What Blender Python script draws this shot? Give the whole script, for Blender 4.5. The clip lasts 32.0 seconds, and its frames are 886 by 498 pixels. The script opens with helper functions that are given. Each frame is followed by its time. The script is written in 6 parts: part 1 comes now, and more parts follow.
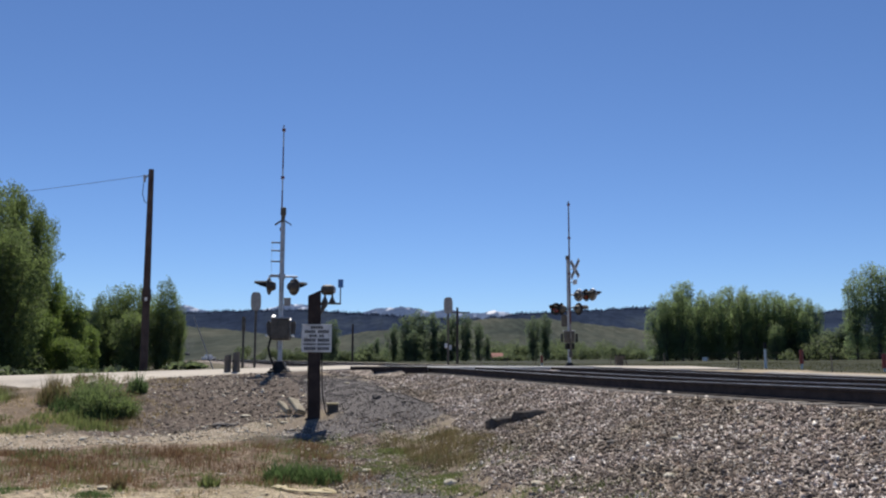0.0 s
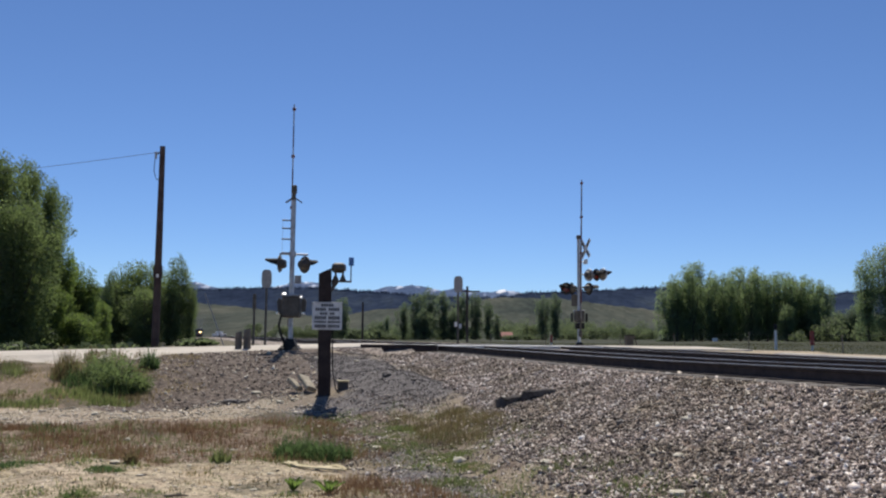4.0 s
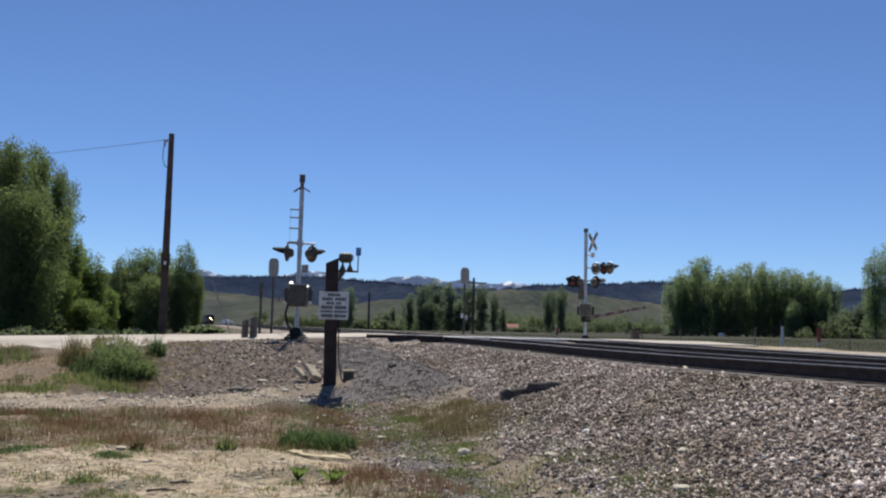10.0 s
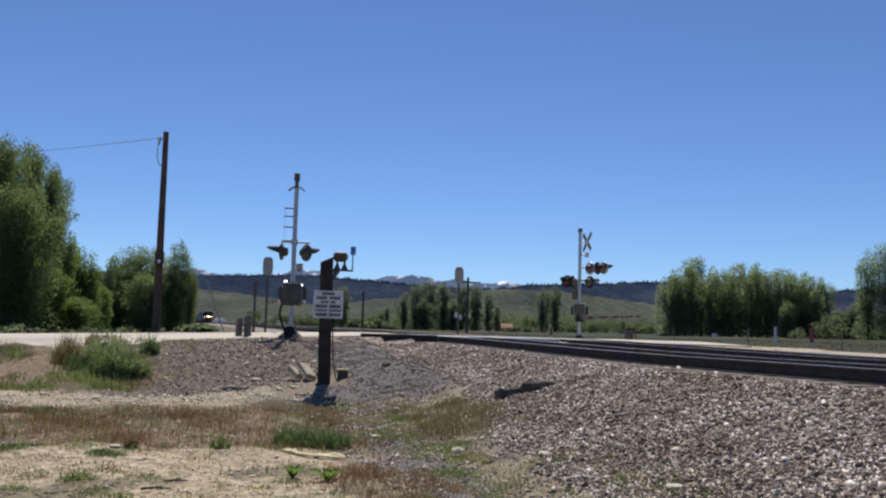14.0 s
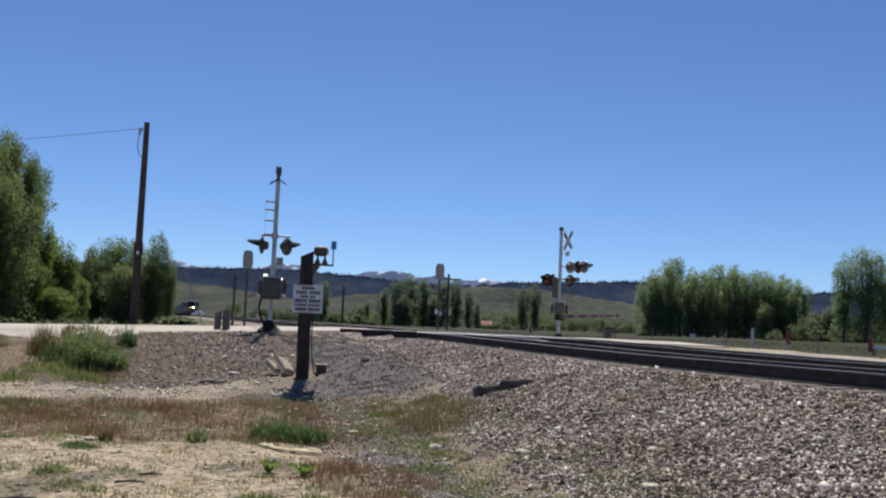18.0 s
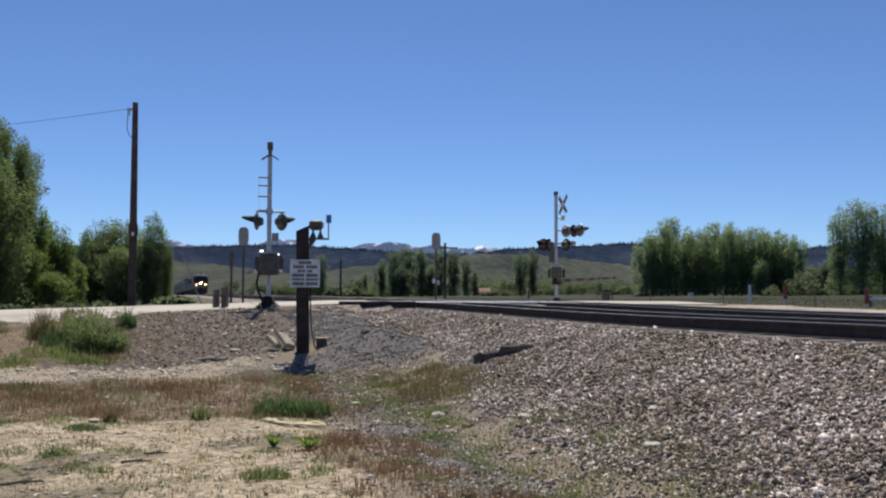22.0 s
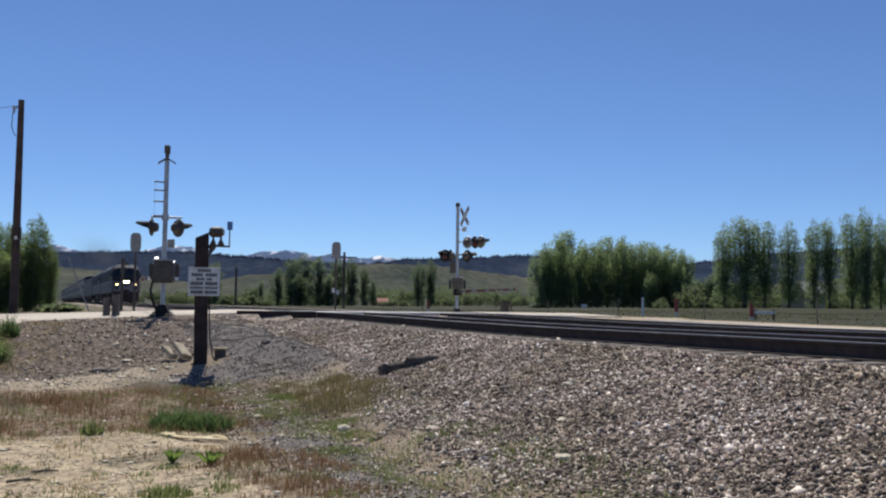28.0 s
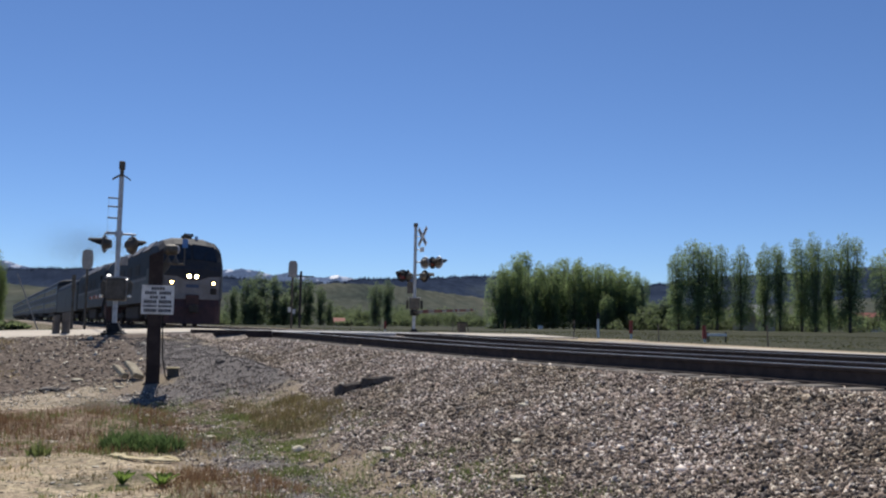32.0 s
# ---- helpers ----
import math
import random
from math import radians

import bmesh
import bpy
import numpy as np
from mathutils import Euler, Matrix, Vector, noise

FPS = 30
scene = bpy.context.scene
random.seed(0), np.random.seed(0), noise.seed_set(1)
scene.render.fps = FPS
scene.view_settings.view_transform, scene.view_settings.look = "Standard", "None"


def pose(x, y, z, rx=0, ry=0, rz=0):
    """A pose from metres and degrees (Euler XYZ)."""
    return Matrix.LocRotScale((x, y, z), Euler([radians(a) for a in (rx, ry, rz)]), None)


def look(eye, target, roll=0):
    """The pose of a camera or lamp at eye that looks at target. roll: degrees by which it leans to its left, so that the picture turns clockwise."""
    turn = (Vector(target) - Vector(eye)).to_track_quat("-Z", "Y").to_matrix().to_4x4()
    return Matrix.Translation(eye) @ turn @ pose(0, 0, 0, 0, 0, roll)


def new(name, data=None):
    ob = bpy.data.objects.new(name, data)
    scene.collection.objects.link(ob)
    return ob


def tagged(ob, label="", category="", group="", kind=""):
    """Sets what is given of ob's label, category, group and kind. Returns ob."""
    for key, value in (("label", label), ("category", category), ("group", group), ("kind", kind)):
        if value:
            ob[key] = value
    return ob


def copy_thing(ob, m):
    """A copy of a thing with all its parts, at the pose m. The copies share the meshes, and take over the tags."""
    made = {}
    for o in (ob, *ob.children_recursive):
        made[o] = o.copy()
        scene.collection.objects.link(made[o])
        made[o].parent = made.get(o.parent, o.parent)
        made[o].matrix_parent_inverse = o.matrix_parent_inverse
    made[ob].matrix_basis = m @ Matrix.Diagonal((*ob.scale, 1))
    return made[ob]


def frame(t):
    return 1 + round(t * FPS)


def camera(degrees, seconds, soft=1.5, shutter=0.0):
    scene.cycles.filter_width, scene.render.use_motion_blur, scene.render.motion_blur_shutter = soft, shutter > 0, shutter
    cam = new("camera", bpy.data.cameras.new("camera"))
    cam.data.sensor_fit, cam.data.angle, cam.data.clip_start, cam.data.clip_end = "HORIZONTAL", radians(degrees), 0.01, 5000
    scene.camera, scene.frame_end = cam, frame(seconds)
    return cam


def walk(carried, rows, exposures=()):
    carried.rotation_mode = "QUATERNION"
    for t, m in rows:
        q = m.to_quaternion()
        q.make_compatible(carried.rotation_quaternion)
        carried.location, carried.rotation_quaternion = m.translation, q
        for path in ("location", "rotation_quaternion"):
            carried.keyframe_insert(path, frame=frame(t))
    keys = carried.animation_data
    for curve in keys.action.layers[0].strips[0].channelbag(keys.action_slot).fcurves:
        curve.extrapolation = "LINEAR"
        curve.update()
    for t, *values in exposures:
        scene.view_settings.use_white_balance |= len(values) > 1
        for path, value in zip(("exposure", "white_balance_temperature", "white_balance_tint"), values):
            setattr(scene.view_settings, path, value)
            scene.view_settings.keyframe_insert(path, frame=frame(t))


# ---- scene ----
cam = camera(53.24, 32.0, soft=2.2)
# seconds, x, y, z, yaw, pitch, roll
PATH = [
    (0, 0.015, 0.004, 1.547, 0.01, 7.24, -0.09), (0.5, 0.007, 0.005, 1.548, -0.00, 7.30, -0.36), (1, 0.009, 0.006, 1.550, 0.15, 7.07, -0.40),
    (1.5, 0.009, 0.001, 1.547, -0.01, 7.06, -0.38), (2, 0.005, 0.003, 1.549, -0.34, 6.80, -0.57), (2.5, 0.008, 0.008, 1.549, -0.50, 6.38, -0.74),
    (3, 0.009, 0.014, 1.544, -0.16, 6.15, -0.60), (3.5, 0.006, 0.019, 1.546, 0.43, 5.92, -0.49), (5.5, 0.007, 0.013, 1.549, 0.77, 5.82, -0.58),
    (6, 0.005, 0.015, 1.543, 0.56, 5.92, -0.69), (6.5, 0.005, 0.014, 1.544, 0.28, 5.55, -0.65), (7, 0.002, 0.023, 1.543, 0.20, 5.32, -0.61),
    (7.5, 0.006, 0.021, 1.545, 0.46, 5.30, -0.53), (8, 0.004, 0.012, 1.543, 0.55, 5.11, -0.55), (8.5, 0.005, 0.018, 1.546, 0.68, 4.90, -0.75),
    (9, 0.002, 0.024, 1.543, 1.02, 4.97, -1.17), (9.5, -0.004, 0.017, 1.551, 1.01, 5.35, -1.58), (10, 0.001, 0.020, 1.552, 1.00, 5.28, -1.39),
    (10.5, 0.006, 0.012, 1.550, 0.81, 5.10, -1.11), (11, 0.002, 0.003, 1.550, 0.50, 4.87, -1.03), (11.5, 0.006, 0.007, 1.548, 0.62, 4.74, -0.99),
    (12, 0.001, 0.000, 1.549, 0.44, 4.81, -1.05), (12.5, 0.001, -0.001, 1.548, 0.00, 4.80, -1.20), (13, 0.000, -0.000, 1.550, -0.00, 5.15, -1.40),
    (13.5, -0.001, -0.003, 1.550, 0.30, 5.34, -1.47), (14, -0.005, -0.003, 1.550, 0.61, 5.25, -1.58), (14.5, 0.002, 0.002, 1.555, 0.11, 4.87, -1.75),
    (15, 0.000, 0.009, 1.556, -0.75, 4.75, -2.07), (15.5, 0.000, 0.013, 1.553, -1.08, 5.06, -2.15), (17.5, -0.002, 0.006, 1.555, -0.79, 5.16, -2.39),
    (18, -0.001, 0.018, 1.551, -0.69, 5.07, -2.45), (18.5, -0.002, 0.022, 1.553, -0.54, 5.06, -2.67), (19, -0.006, 0.018, 1.547, -0.42, 4.92, -2.78),
    (19.5, -0.003, 0.029, 1.549, -0.58, 4.86, -2.88), (20, -0.006, 0.023, 1.551, -0.80, 4.53, -2.87), (20.5, -0.002, 0.028, 1.550, -1.46, 3.87, -2.26),
    (21, -0.000, 0.017, 1.555, -1.54, 3.51, -1.16), (21.5, 0.005, 0.022, 1.552, -1.17, 3.31, -0.38), (22, 0.005, 0.019, 1.552, -0.79, 3.06, -0.16),
    (22.5, 0.004, 0.020, 1.554, -0.68, 3.12, -0.10), (23, 0.003, 0.025, 1.554, -0.51, 3.46, -0.34), (23.5, 0.002, 0.024, 1.559, -0.44, 3.87, -0.48),
    (24, -0.005, 0.025, 1.557, -0.39, 4.00, -0.67), (24.5, -0.017, 0.033, 1.554, -0.57, 4.31, -0.87), (25, -0.057, 0.047, 1.559, -0.61, 4.55, -0.91),
    (25.5, -0.099, 0.069, 1.565, -1.10, 4.59, -1.13), (26, -0.132, 0.076, 1.573, -2.87, 5.34, -1.28), (26.5, -0.144, 0.097, 1.569, -5.18, 5.28, -0.98),
    (28.5, -0.115, 0.148, 1.558, -7.88, 3.52, -0.67), (29, -0.113, 0.132, 1.564, -8.80, 3.84, -0.70), (29.5, -0.110, 0.125, 1.562, -9.53, 4.26, -0.80),
    (30, -0.113, 0.120, 1.564, -9.95, 4.60, -0.73), (30.5, -0.114, 0.118, 1.559, -10.17, 4.73, -0.73), (31, -0.112, 0.113, 1.568, -10.06, 5.10, -0.64),
    (31.5, -0.108, 0.115, 1.563, -10.03, 5.42, -0.68), (32, -0.125, 0.116, 1.561, -10.20, 5.11, -1.04),
]
walk(cam, [(t, pose(x, y, z, 90 + p, r, w)) for t, x, y, z, w, p, r in PATH])

# ---- light ----
SUN_AZ, SUN_EL = -4.0, 55.0
world = bpy.data.worlds.new("sky")
scene.world = world
world.use_nodes = True
wn = world.node_tree.nodes
sky = wn.new("ShaderNodeTexSky")
sky.sky_type = "NISHITA"
sky.sun_disc = False
sky.sun_elevation = radians(SUN_EL)
sky.sun_rotation = radians(SUN_AZ)
sky.altitude = 2400
sky.air_density, sky.dust_density, sky.ozone_density = 1.0, 0.2, 5.0
wn["Background"].inputs["Strength"].default_value = 0.088
tint = wn.new("ShaderNodeMix")
tint.data_type, tint.blend_type = "RGBA", "MULTIPLY"
tint.inputs["Factor"].default_value = 1.0
tint.inputs["B"].default_value = (0.87, 0.985, 1.17, 1.0)
world.node_tree.links.new(sky.outputs["Color"], tint.inputs["A"])
world.node_tree.links.new(tint.outputs["Result"], wn["Background"].inputs["Color"])
sun = new("sun", bpy.data.lights.new("sun", "SUN"))
sun.data.energy, sun.data.angle, sun.data.color = 5.0, radians(0.53), (1.0, 0.95, 0.88)
sx, sy = math.sin(radians(SUN_AZ)) * math.cos(radians(SUN_EL)), math.cos(radians(SUN_AZ)) * math.cos(radians(SUN_EL))
sun.matrix_world = look((sx * 300, sy * 300, math.sin(radians(SUN_EL)) * 300), (0, 0, 0))
scene.view_settings.exposure = 0.0


# ---- plan ----
# The railway runs straight; l is the distance to the right of the eye's foot, s the distance along the line.
TH = radians(-16.97)
UX, UY = math.sin(TH), math.cos(TH)
NX, NY = math.cos(TH), -math.sin(TH)
TC = 8.52          # the track's centre line
RAIL = 1.24        # top of the rails
TIE = 1.054        # top of the ties
SIDING = 4.15      # centre of the second track beside the first
CROSS_A, CROSS_B = 27.0, 32.6   # the road across the track


def P(l, s, z=0.0):
    return Vector((NX * l + UX * s, NY * l + UY * s, z))


def polar(az, d):
    a = radians(az)
    return math.sin(a) * d, math.cos(a) * d


def step(a, b, x):
    t = np.clip((x - a) / (b - a), 0, 1)
    return t * t * (3 - 2 * t)


def lerp(a, b, t):
    return a + (b - a) * t


def wave(x, y, k, seed=0.0):
    """Cheap smooth relief between -1 and 1."""
    return (np.sin(x * k + seed) * np.cos(y * k * 1.13 + seed * 2.1) + 0.6 * np.sin(x * k * 2.3 + y * k * 1.7 + seed * 3.3)
            + 0.4 * np.sin(y * k * 3.9 - x * k * 3.1 + seed * 1.7)) / 2.0


def rise(s):
    """How far the line climbs above its level at the camera, by the distance along it."""
    return np.interp(s, (-1e5, 13, 16, 24, 27, 43, 136, 183, 340, 1e5), (0.0, 0.0, 0.02, 0.11, 0.13, 0.13, 0.42, 0.58, 0.62, 0.62))


def road_z(q):
    return 1.345 - 0.030 * np.clip(-q - 3.0, 0, 20) - 0.004 * np.clip(q - 5.0, 0, 60)


def terrain(x, y):
    """The height of the ground at x, y (arrays or numbers)."""
    x, y = np.asarray(x, float), np.asarray(y, float)
    l, s = NX * x + NY * y, UX * x + UY * y
    q = l - TC
    rough = 0.03 * wave(x, y, 1.1) + 0.02 * wave(x, y, 3.7, 1.3)
    low = 0.04 + rough + 0.10 * step(7, 18, s)
    # road bank on the near side
    s0 = lerp(12.5, 19.0, step(-5.0, -9.5, q))
    rz = road_z(q)
    bank = lerp(low, rz - 0.05, step(s0 - 1.0, 26.2, s) * 0.55 + 0.45 * np.clip((s - s0) / (26.2 - s0), 0, 1)) + rough * 0.8
    bank = bank - 0.20 * step(-3.7, -2.9, q) * step(21.0, 24.0, s)
    near = np.where(s < 26.2, np.maximum(low, bank), rz - 0.06)
    near = np.where(s > 33.6, lerp(rz - 0.06, lerp(1.02 + rise(s), 0.5, step(-4.5, -12, q)) + 0.02 * wave(x, y, 0.3), step(33.6, 39, s)), near)
    # ballast shoulder on the near side
    bed = 1.03 + rise(s)
    slope = bed - 0.272 * (-q - 1.75) + 0.025 * wave(x, y, 2.2, 4.0)
    near = np.where(q > -9, np.maximum(near, np.minimum(slope, bed)), near)
    near = near + np.where(q < -1.75, 0.30 * np.exp(-((l - 4.2) / 1.0) ** 2 - ((s - 17.7) / 1.7) ** 2) * (1 + 0.22 * wave(x, y, 1.4, 2.0)), 0)
    far = np.where(q < 6.2, 1.03, lerp(1.03, 0.92, step(6.2, 7.2, q)) + 0.16 * step(7.6, 8.6, q)) + rise(s) * step(40, 9, q)
    far = far + 0.009 * np.clip(q - 13, 0, 130) + np.where(q > 13, 0.25 * wave(x, y, 0.045, 2.0) * step(13, 60, q), 0)
    z = np.where(q > 1.75, far, np.where(q < -1.75, near, bed))
    onroad = (s > 26.2) & (s < 33.6)
    z = np.where(onroad & (np.abs(q) > 1.75), rz - 0.06, z)
    return z

# ---- materials ----
def nodes_of(name):
    m = bpy.data.materials.new(name)
    m.use_nodes = True
    return m, m.node_tree.nodes, m.node_tree.links, m.node_tree.nodes["Principled BSDF"]


def rgb(c):
    return (c[0], c[1], c[2], 1.0)


def noise_node(n, k, vec, scale, detail=4.0, rough=0.6):
    t = n.new("ShaderNodeTexNoise")
    t.inputs["Scale"].default_value, t.inputs["Detail"].default_value, t.inputs["Roughness"].default_value = scale, detail, rough
    k.new(vec, t.inputs["Vector"])
    return t.outputs["Fac"]


def ramp(n, k, fac, stops):
    r = n.new("ShaderNodeValToRGB")
    e = r.color_ramp.elements
    while len(e) < len(stops):
        e.new(0.5)
    for i, (p, c) in enumerate(stops):
        e[i].position, e[i].color = p, rgb(c)
    k.new(fac, r.inputs["Fac"])
    return r.outputs["Color"]


def mix(n, k, kind, fac, a, b):
    m = n.new("ShaderNodeMix")
    m.data_type, m.blend_type = "RGBA", kind
    for socket, v in ((m.inputs["Factor"], fac), (m.inputs["A"], a), (m.inputs["B"], b)):
        if isinstance(v, (int, float)):
            socket.default_value = v
        elif isinstance(v, tuple):
            socket.default_value = rgb(v)
        else:
            k.new(v, socket)
    return m.outputs["Result"]


def surface(name, a, b, scale=6.0, rough=0.6, metal=0.0, bump=0.15, fine=60.0, stain=None, rand=0.0, island=None, spec=0.5, patch=None):
    """Two colours in coarse patches, darkened by a fine grain, with relief. stain: a third colour in blotches.
    rand: spread between objects; island: colours picked for each loose piece; patch: broad dirty areas, as a tint."""
    m, n, k, p = nodes_of(name)
    vec = n.new("ShaderNodeTexCoord").outputs["Object"]
    coarse, grain = noise_node(n, k, vec, scale), noise_node(n, k, vec, fine, 3.0)
    if island:
        c = ramp(n, k, n.new("ShaderNodeNewGeometry").outputs["Random Per Island"], island)
        c = mix(n, k, "MULTIPLY", 0.5, c, ramp(n, k, coarse, [(0.3, a), (0.7, b)]))
    else:
        c = ramp(n, k, coarse, [(0.35, a), (0.65, b)])
    if patch:
        c = mix(n, k, "MULTIPLY", 1.0, c, ramp(n, k, noise_node(n, k, vec, 0.7, 6.0, 0.7), [(0.40, patch), (0.58, (1.12, 1.1, 1.1))]))
    if stain:
        c = mix(n, k, "MIX", ramp(n, k, noise_node(n, k, vec, scale * 0.37, 5.0), [(0.52, (0, 0, 0)), (0.62, (1, 1, 1))]), c, stain)
    c = mix(n, k, "MULTIPLY", 0.55, c, ramp(n, k, grain, [(0.25, (0.55, 0.55, 0.55)), (0.7, (1.1, 1.1, 1.1))]))
    if rand:
        c = mix(n, k, "MULTIPLY", rand, c, ramp(n, k, n.new("ShaderNodeObjectInfo").outputs["Random"], [(0.0, (0.5, 0.5, 0.5)), (1.0, (1.2, 1.15, 1.1))]))
    k.new(c, p.inputs["Base Color"])
    p.inputs["Metallic"].default_value = metal
    p.inputs["Specular IOR Level"].default_value = spec
    r = n.new("ShaderNodeMapRange")
    r.inputs["To Min"].default_value, r.inputs["To Max"].default_value = max(0.02, rough - 0.12), min(1.0, rough + 0.12)
    k.new(grain, r.inputs["Value"])
    k.new(r.outputs["Result"], p.inputs["Roughness"])
    if bump:
        h = n.new("ShaderNodeBump")
        h.inputs["Strength"].default_value, h.inputs["Distance"].default_value = bump, 0.02
        k.new(grain, h.inputs["Height"])
        k.new(h.outputs["Normal"], p.inputs["Normal"])
    return m


def leaf_material(name, a, b, c, through_leaf=(1.8, 1.85, 1.2)):
    m, n, k, p = nodes_of(name)
    isl = n.new("ShaderNodeNewGeometry").outputs["Random Per Island"]
    col = ramp(n, k, isl, [(0.0, a), (0.55, b), (1.0, c)])
    vec = n.new("ShaderNodeTexCoord").outputs["Object"]
    col = mix(n, k, "MULTIPLY", 0.6, col, ramp(n, k, noise_node(n, k, vec, 0.35, 3.0), [(0.35, (0.6, 0.62, 0.6)), (0.65, (1.15, 1.15, 1.0))]))
    k.new(col, p.inputs["Base Color"])
    p.inputs["Roughness"].default_value = 0.6
    p.inputs["Specular IOR Level"].default_value = 0.3
    t = n.new("ShaderNodeBsdfTranslucent")
    k.new(mix(n, k, "MULTIPLY", 1.0, col, through_leaf), t.inputs["Color"])
    s = n.new("ShaderNodeMixShader")
    s.inputs["Fac"].default_value = 0.64
    k.new(p.outputs["BSDF"], s.inputs[1])
    k.new(t.outputs["BSDF"], s.inputs[2])
    k.new(s.outputs["Shader"], n["Material Output"].inputs["Surface"])
    return m


def glow(name, colour, strength):
    m, n, k, p = nodes_of(name)
    p.inputs["Base Color"].default_value = rgb(colour)
    p.inputs["Emission Color"].default_value = rgb(colour)
    p.inputs["Emission Strength"].default_value = strength
    return m


def ground_material():
    m, n, k, p = nodes_of("ground soil")
    vec = n.new("ShaderNodeTexCoord").outputs["Object"]
    zones = n.new("ShaderNodeVertexColor")
    zones.layer_name = "soil"
    sep = n.new("ShaderNodeSeparateColor")
    k.new(zones.outputs["Color"], sep.inputs["Color"])
    big, mid, fine, tiny = (noise_node(n, k, vec, v, 5.0) for v in (0.35, 2.2, 11.0, 45.0))
    sand = ramp(n, k, mid, [(0.30, (0.27, 0.216, 0.150)), (0.42, (0.45, 0.366, 0.262)), (0.55, (0.56, 0.46, 0.338)), (0.70, (0.50, 0.415, 0.30))])
    olive = noise_node(n, k, vec, 1.1, 8.0, 0.72)
    sand = mix(n, k, "MIX", ramp(n, k, olive, [(0.40, (0, 0, 0)), (0.56, (0.9, 0.9, 0.9))]), sand, (0.36, 0.302, 0.20))
    crust = noise_node(n, k, vec, 2.7, 7.0, 0.78)
    sand = mix(n, k, "MIX", ramp(n, k, crust, [(0.47, (0, 0, 0)), (0.60, (0.7, 0.7, 0.7))]), sand, (0.33, 0.252, 0.178))
    sand = mix(n, k, "MULTIPLY", 0.8, sand, ramp(n, k, fine, [(0.39, (0.50, 0.48, 0.44)), (0.48, (0.95, 0.94, 0.92)), (0.58, (1.35, 1.32, 1.26))]))
    stones = ramp(n, k, fine, [(0.40, (0.13, 0.105, 0.088)), (0.5, (0.27, 0.222, 0.182)), (0.60, (0.45, 0.385, 0.32))])
    meadow = ramp(n, k, big, [(0.35, (0.034, 0.038, 0.019)), (0.55, (0.048, 0.050, 0.026)), (0.7, (0.074, 0.068, 0.038))])
    dry = ramp(n, k, fine, [(0.38, (0.080, 0.054, 0.036)), (0.5, (0.20, 0.145, 0.10)), (0.62, (0.36, 0.28, 0.195))])

    def edge(channel, src=None):
        a = n.new("ShaderNodeMath")
        a.operation = "ADD"
        k.new((src or sep).outputs[channel], a.inputs[0])
        b = n.new("ShaderNodeMath")
        b.operation = "MULTIPLY_ADD"
        k.new(fine, b.inputs[0])
        b.inputs[1].default_value, b.inputs[2].default_value = 1.1, -0.55
        k.new(b.outputs[0], a.inputs[1])
        return ramp(n, k, a.outputs[0], [(0.38, (0, 0, 0)), (0.62, (1, 1, 1))])

    c = mix(n, k, "MIX", edge("Blue"), sand, dry)
    c = mix(n, k, "MIX", edge("Green"), c, meadow)
    c = mix(n, k, "MIX", edge("Red"), c, stones)
    cinder = n.new("ShaderNodeVertexColor")
    cinder.layer_name = "cinder"
    sep2 = n.new("ShaderNodeSeparateColor")
    k.new(cinder.outputs["Color"], sep2.inputs["Color"])
    fines = ramp(n, k, tiny, [(0.40, (0.078, 0.069, 0.064)), (0.5, (0.145, 0.129, 0.119)), (0.60, (0.25, 0.225, 0.206))])
    earth = ramp(n, k, fine, [(0.39, (0.050, 0.036, 0.028)), (0.5, (0.112, 0.085, 0.066)), (0.60, (0.25, 0.20, 0.155))])
    c = mix(n, k, "MIX", edge("Green", sep2), c, earth)
    c = mix(n, k, "MIX", edge("Red", sep2), c, fines)
    c = mix(n, k, "MULTIPLY", 0.7, c, ramp(n, k, tiny, [(0.38, (0.52, 0.52, 0.52)), (0.60, (1.25, 1.25, 1.25))]))
    k.new(c, p.inputs["Base Color"])
    p.inputs["Roughness"].default_value = 0.95
    p.inputs["Specular IOR Level"].default_value = 0.15
    h = n.new("ShaderNodeBump")
    h.inputs["Strength"].default_value, h.inputs["Distance"].default_value = 0.6, 0.05
    k.new(fine, h.inputs["Height"])
    h2 = n.new("ShaderNodeBump")
    h2.inputs["Strength"].default_value, h2.inputs["Distance"].default_value = 0.5, 0.02
    k.new(tiny, h2.inputs["Height"])
    k.new(h.outputs["Normal"], h2.inputs["Normal"])
    k.new(h2.outputs["Normal"], p.inputs["Normal"])
    return m


